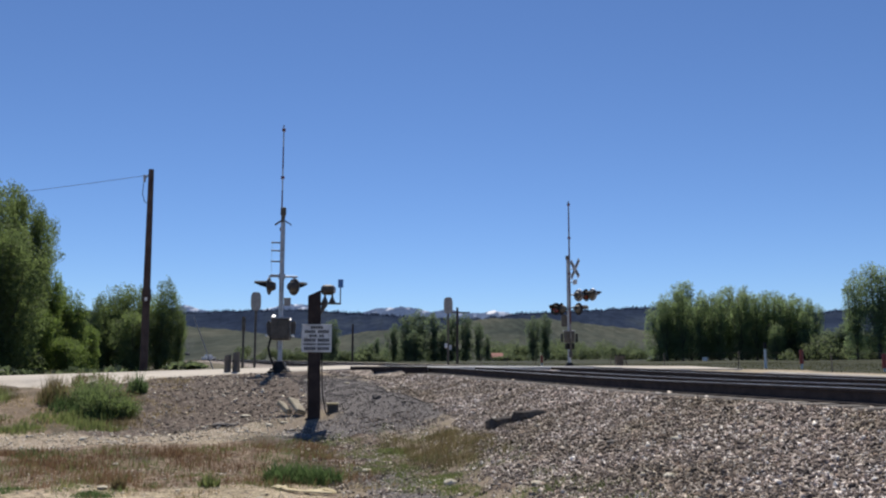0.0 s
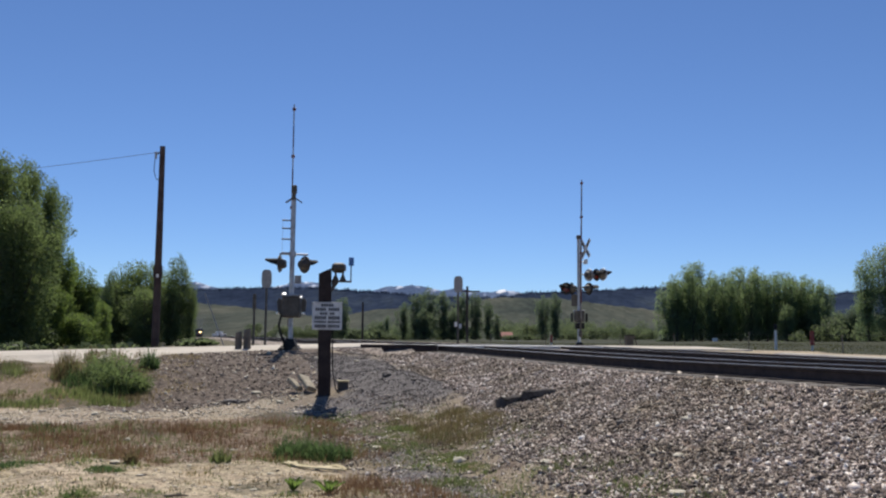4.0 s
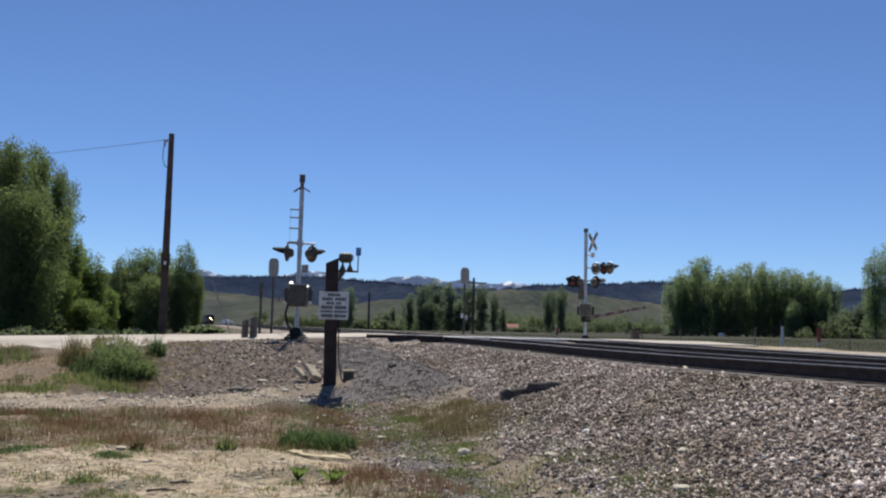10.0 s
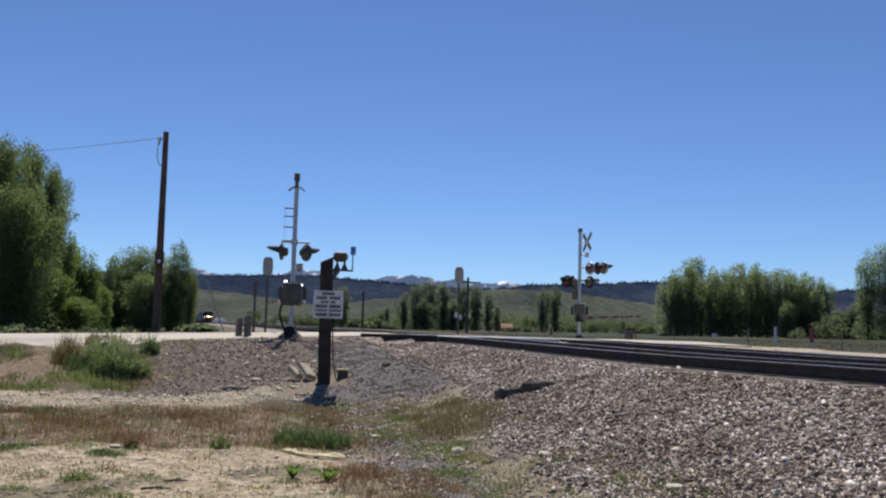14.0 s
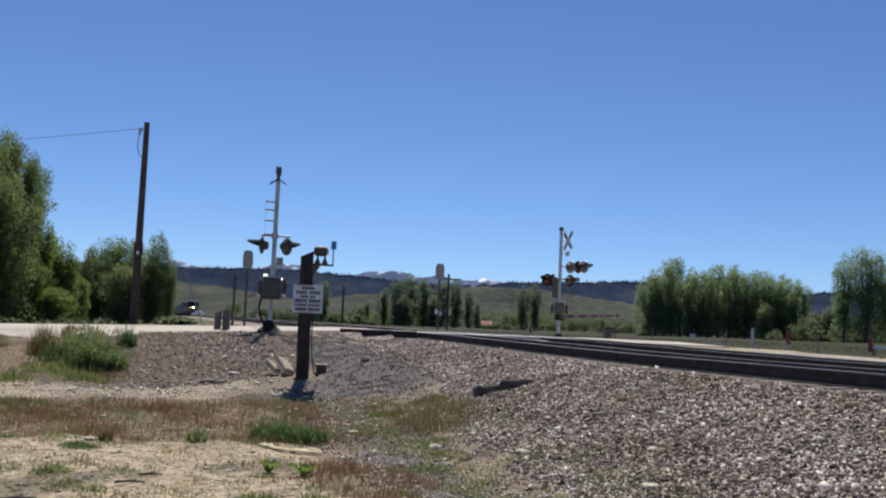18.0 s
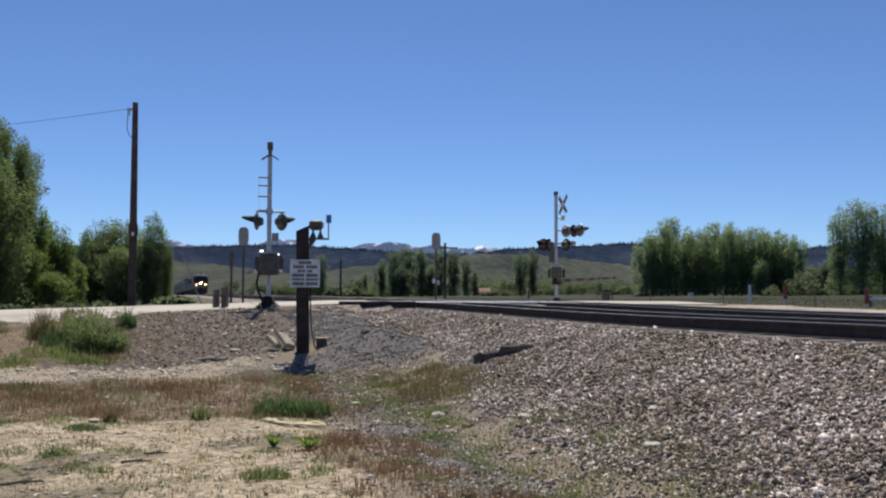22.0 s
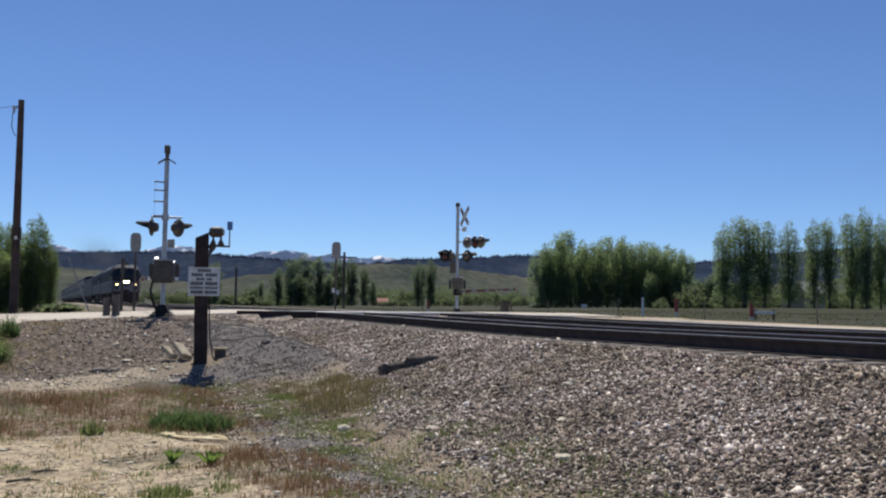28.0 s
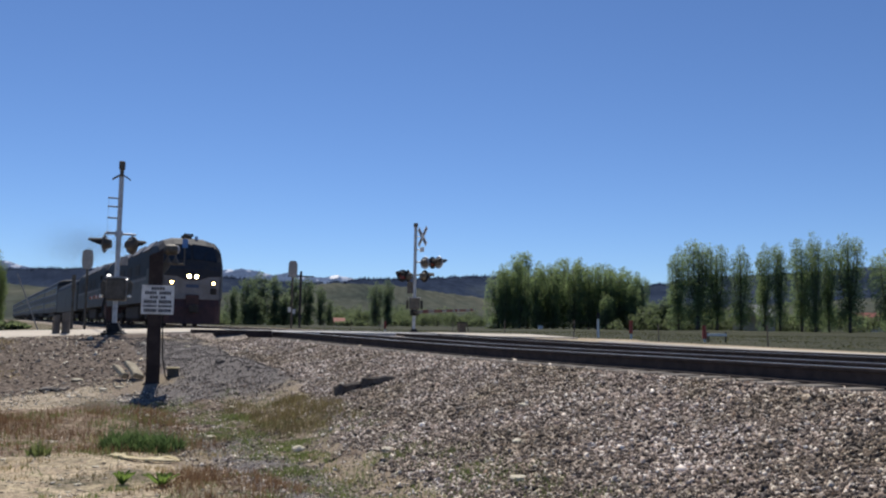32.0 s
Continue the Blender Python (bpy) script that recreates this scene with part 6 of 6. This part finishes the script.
    for k in range(17):
        q = P(TC + 13.2 + 0.2 * math.sin(k), -16 + k * 5.2)
        z = on_ground(q.x, q.y)
        h = 0.75 + rng.uniform(-0.1, 0.1)
        part("fence_post", one(rod, 0.024, 0.02, (q.x, q.y, z - 0.2), (q.x + rng.uniform(-0.06, 0.06), q.y, z + h), 7), M_GREYWOOD, f)
        cur = Vector((q.x, q.y, z))
        if last is not None:
            for i, bm in enumerate(wires):
                rod(bm, 0.0025, 0.0025, last + Vector((0, 0, 0.2 + 0.22 * i)), cur + Vector((0, 0, 0.2 + 0.22 * i)), 4)
        last = cur
    for bm in wires:
        part("fence_wire", bm, M_BLACK, f)
    # dark cabinet and leaning stick near the far mast
    x, y = polar(11.2, 42)
    c = thing("relay_cabinet", pose(x, y, on_ground(x, y), 0, 0, 10), "low dark relay cabinet beyond the crossing", "cabinet")
    part("case", one(box, 0.34, 0.3, 0.62, pose(0, 0, 0.3), 0.02), M_DARKSTEEL, c)
    part("lid", one(box, 0.4, 0.36, 0.05, pose(0, 0, 0.63), 0.01), M_BLACK, c)
    part("brace", one(rod, 0.03, 0.03, (0.45, 0, 0), (0.25, 0.05, 0.62), 8), M_GREYWOOD, c)


far_markers()


def houses():
    M_ROOF = surface("red-brown roof", (0.26, 0.075, 0.05), (0.36, 0.12, 0.085), 1.5, 0.8, bump=0.1)
    M_WALL = surface("pale plaster wall", (0.50, 0.42, 0.34), (0.60, 0.52, 0.44), 1.2, 0.85, bump=0.05)
    M_PANE = surface("dark window glass", (0.03, 0.035, 0.045), (0.05, 0.06, 0.07), 3, 0.15, bump=0)

    def house(az, d, w, dep, eave, ridge_h, turn, label, roof=M_ROOF):
        x, y = polar(az, d)
        h = thing("house", pose(x, y, on_ground(x, y) - 0.2, 0, 0, turn), label, "house", "far houses")
        part("wall", one(box, w, dep, eave, pose(0, 0, eave / 2)), M_WALL, h)
        bm = bmesh.new()
        loft(bm, [[(sx, -dep / 2 - 0.5, eave - 0.1), (sx, dep / 2 + 0.5, eave - 0.1), (sx, 0.3, ridge_h), (sx, -0.3, ridge_h)] for sx in (-w / 2 - 0.5, w / 2 + 0.5)])
        part("roof", bm, roof, h)
        for k in range(max(2, int(w / 3))):
            wx = -w / 2 + w * (k + 0.5) / max(2, int(w / 3))
            win = part("window", one(box, 1.1, 0.12, 1.2, pose(wx, -dep / 2 - 0.02, eave * 0.55), 0.02), M_WHITE, h)
            part("pane", one(box, 0.9, 0.06, 1.0, pose(wx, -dep / 2 - 0.07, eave * 0.55)), M_PANE, win)

    house(3.45, 222, 1.9, 4, 1.2, 2.3, 4, "small far shed with a bright red roof")
    grey = surface("grey metal roof", (0.34, 0.33, 0.32), (0.45, 0.44, 0.43), 1, 0.6, bump=0.05)
    house(29.45, 137, 4.6, 4, 2.5, 4.2, 30, "pale farm shed between the poplars", grey)
    house(35.8, 280, 10, 8, 3.5, 6.0, -10, "far farm house behind the poplars", M_ROOF)

    def car(az, d, turn, label):
        x, y = polar(az, d)
        c = thing("car", pose(x, y, on_ground(x, y), 0, 0, turn), label, "car")
        bm = bmesh.new()
        loft(bm, [[(-0.9 * k, yy, 0.35), (0.9 * k, yy, 0.35), (0.9 * k, yy, z1), (0.62 * k, yy, z2), (-0.62 * k, yy, z2), (-0.9 * k, yy, z1)] for yy, z1, z2, k in
                  ((-2.2, 0.8, 0.85, 0.94), (-2.0, 0.95, 1.0, 1), (-1.0, 1.0, 1.05, 1), (-0.5, 1.0, 1.7, 1), (0.9, 1.0, 1.7, 1), (1.0, 1.0, 1.05, 1), (2.2, 1.0, 1.02, 0.97))])
        part("body", bm, M_WHITE, c)
        for sx in (-0.82, 0.82):
            for yy in (-1.4, 1.4):
                part("wheel", one(rod, 0.35, 0.35, (sx - 0.1, yy, 0.35), (sx + 0.1, yy, 0.35), 14), M_BLACK, c)
        part("windscreen", one(box, 1.2, 0.04, 0.5, pose(0, -0.82, 1.36, -38)), M_PANE, c)

    car(-14.75, 260, 160, "white pickup parked far off beside the line")
    x, y = polar(16.4, 134)
    t = thing("stock_tank", pose(x, y, on_ground(x, y), 0, 0, 20), "low white water tank in the meadow", "tank")
    part("tank", one(rod, 0.40, 0.38, (0, 0, 0), (0, 0, 0.46), 18), M_WHITE, t)
    part("rim", one(rod, 0.42, 0.42, (0, 0, 0.45), (0, 0, 0.50), 18), M_WHITE, t)


houses()


# ---- the train ----
M_SLATE = surface("dark slate paint", (0.026, 0.029, 0.037), (0.040, 0.043, 0.052), 3, 0.65, bump=0.03, stain=(0.045, 0.044, 0.045), spec=0.2)
# silver and white hold the backlit train's shade in their colours, besides dust
M_SILVER = surface("dusty silver paint darkened for shade", (0.075, 0.080, 0.082), (0.118, 0.124, 0.124), 2, 0.6, 0.0, bump=0.04, stain=(0.08, 0.077, 0.072), spec=0.3)
M_PALEBAND = surface("dusty white paint darkened for shade", (0.19, 0.182, 0.182), (0.25, 0.24, 0.24), 3, 0.6, bump=0.03, stain=(0.19, 0.175, 0.165), spec=0.3)
M_PILOT = surface("dirty maroon-black steel", (0.045, 0.020, 0.019), (0.075, 0.030, 0.027), 4, 0.7, bump=0.1)
M_UNDER = surface("grimy underframe steel", (0.030, 0.026, 0.023), (0.055, 0.048, 0.042), 5, 0.8, 0.2, bump=0.15)
M_GLASS = surface("dark train glass", (0.012, 0.016, 0.024), (0.02, 0.026, 0.036), 4, 0.12, bump=0)
M_NAVY = surface("navy stripe paint", (0.03, 0.05, 0.11), (0.045, 0.07, 0.14), 4, 0.4, bump=0.02)
M_HEAD = glow("warm headlight", (1.0, 0.66, 0.26), 170.0)
M_DITCH = glow("warm ditch light", (1.0, 0.62, 0.24), 24.0)


def truck(parent, y, r=0.5, axle=2.7):
    t = part("truck", one(box, 2.3, axle + 1.2, 0.22, pose(0, y, 0.62), 0.03), M_UNDER, parent)
    for sx in (-1, 1):
        bm = bmesh.new()
        box(bm, 0.16, axle + 1.3, 0.30, pose(sx * 1.12, y, 0.58), 0.03)
        for k in (-0.5, 0.5):
            box(bm, 0.22, 0.42, 0.36, pose(sx * 1.13, y + axle * k, r), 0.04)
        part("side_frame", bm, M_UNDER, t)
        for k in (-0.5, 0.5):
            part("wheel", one(rod, r, r, (sx * 0.70, y + axle * k, r), (sx * 0.84, y + axle * k, r), 22), M_RAIL, t)
    return t


def ring(y, lo, hi, w, top=None):
    """A body section at y: upright sides with the shoulders drawn in towards the roof."""
    pts = [(-w, lo), (w, lo)]
    if top is None:
        pts += [(w, hi), (-w, hi)]
    else:
        pts += [(w, hi), (w * 0.965, hi + (top - hi) * 0.42), (w * 0.80, hi + (top - hi) * 0.78), (w * 0.50, hi + (top - hi) * 0.96), (0, top),
                (-w * 0.50, hi + (top - hi) * 0.96), (-w * 0.80, hi + (top - hi) * 0.78), (-w * 0.965, hi + (top - hi) * 0.42), (-w, hi)]
    return [(x, y, z) for x, z in pts]


def loft_ring(bm, x, z, r0, r1, y0, y1, seg=20):
    """A short tube round a lamp."""
    rows = [[bm.verts.new((x + r * math.cos(i * math.tau / seg), y, z + r * math.sin(i * math.tau / seg))) for i in range(seg)] for r, y in ((r0, y0), (r0, y1), (r1, y1), (r1, y0))]
    for a in range(4):
        for i in range(seg):
            j = (i + 1) % seg
            bm.faces.new((rows[a][i], rows[a][j], rows[(a + 1) % 4][j], rows[(a + 1) % 4][i]))
    bmesh.ops.recalc_face_normals(bm, faces=bm.faces)


def locomotive(label, lights):
    """Front at y = 0, pointing along y; rail top is z = 0."""
    e = thing("locomotive", Matrix.Identity(4), label, "locomotive", "train locomotives")
    W = 1.52
    bm = bmesh.new()
    loft(bm, [ring(-0.02, 1.40, 2.52, W * 0.90), ring(-0.30, 1.36, 2.55, W * 0.985), ring(-0.8, 1.2, 2.55, W), ring(-20.6, 1.2, 2.55, W), ring(-21.0, 1.2, 2.55, W * 0.97)])
    body = part("lower_body", bm, [M_SILVER], e, "dusty silver lower body, darkened as if in shade")
    bm = bmesh.new()
    loft(bm, [ring(-0.06, 2.553, 2.62, W * 0.90, 2.76), ring(-0.34, 2.553, 2.95, W * 0.985, 3.30), ring(-0.72, 2.553, 3.35, W, 3.98), ring(-1.1, 2.553, 3.55, W, 4.28), ring(-1.8, 2.553, 3.62, W, 4.40),
              ring(-20.2, 2.553, 3.62, W, 4.40), ring(-20.9, 2.553, 3.5, W * 0.98, 4.2)])
    upper = part("upper_body", bm, M_SLATE, e, "dark slate upper body and roof")
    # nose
    part("nose_band", one(box, W * 1.76, 0.03, 1.10, pose(0, 0.0, 1.87), 0.01), M_PALEBAND, body, "dusty white nose band, greyed as if in shade")
    bm = bmesh.new()
    plate(bm, [(-1.33, 2.56), (-1.33, 2.44), (-0.75, 2.40), (-0.32, 2.24), (0.32, 2.24), (0.75, 2.40), (1.33, 2.44), (1.33, 2.56)], 0.02, pose(0, 0.022, 0))
    part("nose_point", bm, M_SLATE, upper, "dark slate point running down into the nose band")
    part("nose_door", one(box, 0.62, 0.02, 0.62, pose(0, 0.12, 1.22), 0.02), M_PILOT, e, "maroon nose panel")
    bm = bmesh.new()
    loft(bm, [[(-1.42, -0.9, 0.25), (1.42, -0.9, 0.25), (1.45, -0.9, 1.40), (-1.45, -0.9, 1.40)], [(-1.38, -0.05, 0.16), (1.38, -0.05, 0.16), (1.40, -0.05, 1.40), (-1.40, -0.05, 1.40)],
              [(-1.05, 0.28, 0.14), (1.05, 0.28, 0.14), (1.1, 0.16, 0.95), (-1.1, 0.16, 0.95)]])
    part("pilot", bm, M_PILOT, e, "dirty maroon-black pilot and snow plough")
    bm = bmesh.new()
    box(bm, 0.30, 0.75, 0.28, pose(0, 0.30, 0.86), 0.05)
    box(bm, 0.42, 0.18, 0.40, pose(0.02, 0.66, 0.86), 0.06)
    part("coupler", bm, M_UNDER, e)
    for sx in (-1, 1):
        part("handrail", one(rod, 0.018, 0.018, (sx * 1.30, 0.06, 1.0), (sx * 1.30, 0.06, 2.3), 8), M_SILVER, e)
        # windscreen panes lie on the raked nose
        bm = bmesh.new()
        q = [Vector((sx * 0.06, -0.31, 3.25)), Vector((sx * 1.18, -0.31, 3.16)), Vector((sx * 1.10, -0.74, 3.90)), Vector((sx * 0.06, -0.74, 4.01))]
        nn = Vector((0, 0.87, 0.48)) * 0.045
        vs = [bm.verts.new(v + nn) for v in q] + [bm.verts.new(v - nn) for v in q]
        for f in ((0, 1, 2, 3), (7, 6, 5, 4), (0, 4, 5, 1), (1, 5, 6, 2), (2, 6, 7, 3), (3, 7, 4, 0)):
            bm.faces.new([vs[i] for i in f])
        bmesh.ops.recalc_face_normals(bm, faces=bm.faces)
        part("windscreen", bm, M_GLASS, upper, "dark windscreen pane")
        part("wiper", one(rod, 0.012, 0.012, (sx * 0.5, -0.22, 3.22), (sx * 0.75, -0.48, 3.66), 6), M_BLACK, upper)
        part("side_window", one(box, 0.03, 0.95, 0.62, pose(sx * (W + 0.004), -2.3, 2.95), 0.006), M_GLASS, upper)
        part("door", one(box, 0.03, 0.75, 1.7, pose(sx * (W + 0.002), -3.6, 2.05), 0.006), M_SILVER, body)
        part("mirror", one(box, 0.16, 0.05, 0.34, pose(sx * 1.62, -1.5, 3.2), 0.02), M_BLACK, upper)
        for k in range(4):
            g = part("grille", one(box, 0.03, 1.7, 0.55, pose(sx * (W + 0.004), -7.2 - 3.0 * k, 3.0), 0.006), M_UNDER, upper)
        part("stripe", one(box, 0.012, 19.2, 0.12, pose(sx * (W + 0.006), -10.9, 2.42)), M_PALEBAND, body, "pale side stripe")
        d = part("ditch_light", one(rod, 0.12, 0.11, (sx * 0.98, 0.0, 2.10), (sx * 0.98, 0.10, 2.10), 16), M_BLACK, e)
        part("bulb", one(rod, 0.07, 0.07, (sx * 0.98, 0.098, 2.10), (sx * 0.98, 0.104, 2.10), 16), M_DITCH if lights else M_GLASS, d, "lit ditch light" if lights else "")
        part("lower_marker", one(box, 0.30, 0.06, 0.30, pose(sx * 1.0, 0.03, 1.72), 0.04), M_UNDER, e)
        part("headlight", one(rod, 0.078, 0.078, (sx * 0.17, 0.040, 2.40), (sx * 0.17, 0.046, 2.40), 18), M_HEAD if lights else M_GLASS, e, "lit headlight" if lights else "dark headlight")
    part("light_case", one(box, 0.66, 0.10, 0.27, pose(0, -0.012, 2.40), 0.01), M_BLACK, e)
    for sx in (-1, 1):
        rim = bmesh.new()
        loft_ring(rim, sx * 0.17, 2.40, 0.082, 0.10, 0.038, 0.10)
        part("headlight_rim", rim, M_BLACK, e)
    part("badge", one(box, 0.62, 0.02, 0.16, pose(0, 0.022, 1.95), 0.005), M_NAVY, body, "plain dark badge shape")
    # roof gear
    for yy, w, l, h in ((-4.2, 1.7, 1.6, 0.10), (-8.5, 2.0, 2.6, 0.16), (-12.0, 2.0, 2.2, 0.14), (-15.6, 2.1, 3.4, 0.18)):
        part("roof_hatch", one(box, w * 0.55, l, h, pose(0, yy, 4.40 + h * 0.3), 0.03), M_PALEBAND, upper, "pale roof hatch")
    for k in range(4):
        for sx in (-1, 1):
            part("roof_panel", one(box, 0.60, 2.2, 0.05, pose(sx * 1.365, -4.4 - 3.6 * k, 4.07, 0, sx * 50, 0), 0.01), M_PALEBAND, upper, "pale sloping roof panel")
    bm = bmesh.new()
    for dx in (-0.16, 0, 0.16):
        rod(bm, 0.035, 0.09, (dx, -1.9, 4.52), (dx, -1.45, 4.52), 10)
    box(bm, 0.5, 0.12, 0.14, pose(0, -1.95, 4.46))
    part("horn", bm, M_DARKSTEEL, upper)
    part("beacon", one(rod, 0.10, 0.07, (-0.35, -1.25, 4.26), (-0.35, -1.25, 4.46), 12), M_RAILTOP, upper, "bright metal roof beacon")
    part("number_box", one(box, 0.42, 0.14, 0.18, pose(0.66, -0.78, 3.90, 30), 0.02), M_GLASS, upper)
    part("fuel_tank", one(box, 2.5, 5.2, 0.85, pose(0, -10.6, 0.72), 0.12), M_UNDER, e)
    for yy in (-4.2, -16.8):
        truck(e, yy, 0.5, 2.75)
    return e


def coach(label, windows, height, name, roof_mat):
    c = thing(name, Matrix.Identity(4), label, "railway car", "train cars")
    W, L = 1.55, 25.6
    sh = height - 0.75
    bm = bmesh.new()
    loft(bm, [ring(y, 1.0, sh, w) for y, w in ((-0.2, W * 0.97), (-0.5, W), (-L + 0.3, W), (-L, W * 0.97))])
    body = part("body", bm, M_SILVER, c, "dusty silver ribbed side, darkened as if in shade")
    bm = bmesh.new()
    loft(bm, [ring(y, sh + 0.003, sh + 0.02, W * k, height - d) for y, k, d in ((-0.2, 0.97, 0.1), (-0.8, 1, 0), (-L + 0.6, 1, 0), (-L, 0.97, 0.1))])
    part("roof", bm, roof_mat, c, "grey roof")
    for k in range(5):
        for sx in (-1, 1):
            part("rib", one(box, 0.02, L - 1.2, 0.03, pose(sx * (W + 0.004), -L / 2, 1.15 + 0.10 * k)), M_SILVER, body)
    for z in windows:
        for sx in (-1, 1):
            part("stripe", one(box, 0.012, L - 0.8, 0.95, pose(sx * (W + 0.004), -L / 2, z)), M_NAVY, body, "dark window stripe")
            for k in range(9):
                part("window", one(box, 0.03, 1.55, 0.62, pose(sx * (W + 0.008), -2.6 - 2.55 * k, z), 0.02), M_GLASS, c)
    for sx in (-1, 1):
        part("door", one(box, 0.03, 0.95, 1.95, pose(sx * (W + 0.004), -12.9, 2.0), 0.01), M_SILVER, c)
    part("gangway", one(box, 1.3, 0.6, 2.3, pose(0, 0.0, 2.6), 0.05), M_UNDER, c)
    part("underframe", one(box, 2.6, 12, 0.5, pose(0, -L / 2, 0.82), 0.05), M_UNDER, c)
    for yy in (-3.6, -22.0):
        truck(c, yy, 0.46, 2.6)
    return c


def build_train():
    """The vehicles and how far each one's front lies behind the leading headlights."""
    train = [(locomotive("leading diesel locomotive, slate and silver with lit headlights", True), 0.0)]
    train.append((locomotive("second diesel locomotive, slate and dusty silver", False), 21.9))
    at = 43.8
    bag = coach("low dusty silver baggage car", (), 4.1, "baggage_car", M_SLATE)
    train.append((bag, at))
    at += 26.4
    first = coach("double-deck dusty silver passenger car with dark window stripes", (1.95, 3.6), 4.85, "passenger_car", M_SLATE)
    train.append((first, at))
    for k in range(7):
        at += 26.4
        train.append((copy_thing(first, Matrix.Identity(4)), at))
    # exhaust that drifts back and up behind the leading engines, as loose specks of soot
    rng = np.random.default_rng(77)
    n = 90000
    t = rng.random(n) ** 0.65
    c = np.stack([rng.normal(size=n) * (0.6 + 2.6 * t) - 2.0 * t, -18.0 - 110.0 * t, 4.7 + 8.0 * t ** 0.8 + rng.normal(size=n) * (0.3 + 2.2 * t)], -1)
    c = c[c[:, 2] > 4.6]
    v = (c[:, None, :] + rng.normal(size=(len(c), 3, 3)) * 0.012).reshape(-1, 3)
    smoke = tagged(new("exhaust_smoke", array_mesh("exhaust_smoke", v, np.arange(len(c) * 3).reshape(-1, 3), M_SOOT)), "thin grey diesel exhaust trailing behind the locomotives", "smoke", kind="stuff")
    train.append((smoke, 0.0))
    return train


M_SOOT = surface("grey exhaust soot", (0.26, 0.25, 0.245), (0.34, 0.33, 0.325), 2, 0.9, bump=0)
TRAIN = build_train()


def motions():
    speed, s32 = 15.505, 43.26
    turn = 180 - math.degrees(TH)
    for ob, behind in TRAIN:
        rows = []
        for k in range(33):
            t = float(k)
            at = s32 + speed * (32 - t) + behind
            q = P(TC, at, RAIL + 0.004 + float(rise(at + 6.0)))
            rows.append((t, pose(q.x, q.y, q.z, 0, 0, turn)))
        walk(ob, rows)
    near_dir, far_dir = U3, Vector((math.sin(radians(11.6)), -math.cos(radians(11.6)), 0))
    far_times = ((0, 0), (3.6, 0), (4.2, 5), (5.5, 35), (6.0, 43), (6.5, 49.5), (7.0, 55), (7.5, 60), (8.0, 65), (8.5, 70), (9.0, 76), (9.6, 83), (10.0, 87), (10.6, 90), (32, 90))
    near_times = ((0, 0), (3.6, 0), (4.2, 4), (5.5, 27), (6.0, 37), (6.5, 48), (7.0, 57), (7.5, 64), (8.0, 70), (8.5, 75.5), (9.0, 80.5), (9.6, 86), (10.0, 88.5), (10.6, 90), (32, 90))
    for arm, pivot, d, times in ((NEAR_ARM, NEAR_PIVOT, near_dir, near_times), (FAR_ARM, FAR_PIVOT, far_dir, far_times)):
        side = Vector((0, 0, 1)).cross(d)
        rows = []
        for t, a in times:
            up = Vector((0, 0, 1)) * math.cos(radians(a)) + d * math.sin(radians(a))
            across = side.normalized()
            flat = across.cross(up)
            # the arm's broad face looks along the road
            m = Matrix((flat, across, up)).transposed().to_4x4()
            rows.append((t, Matrix.Translation(pivot) @ m))
        walk(arm, rows)


motions()
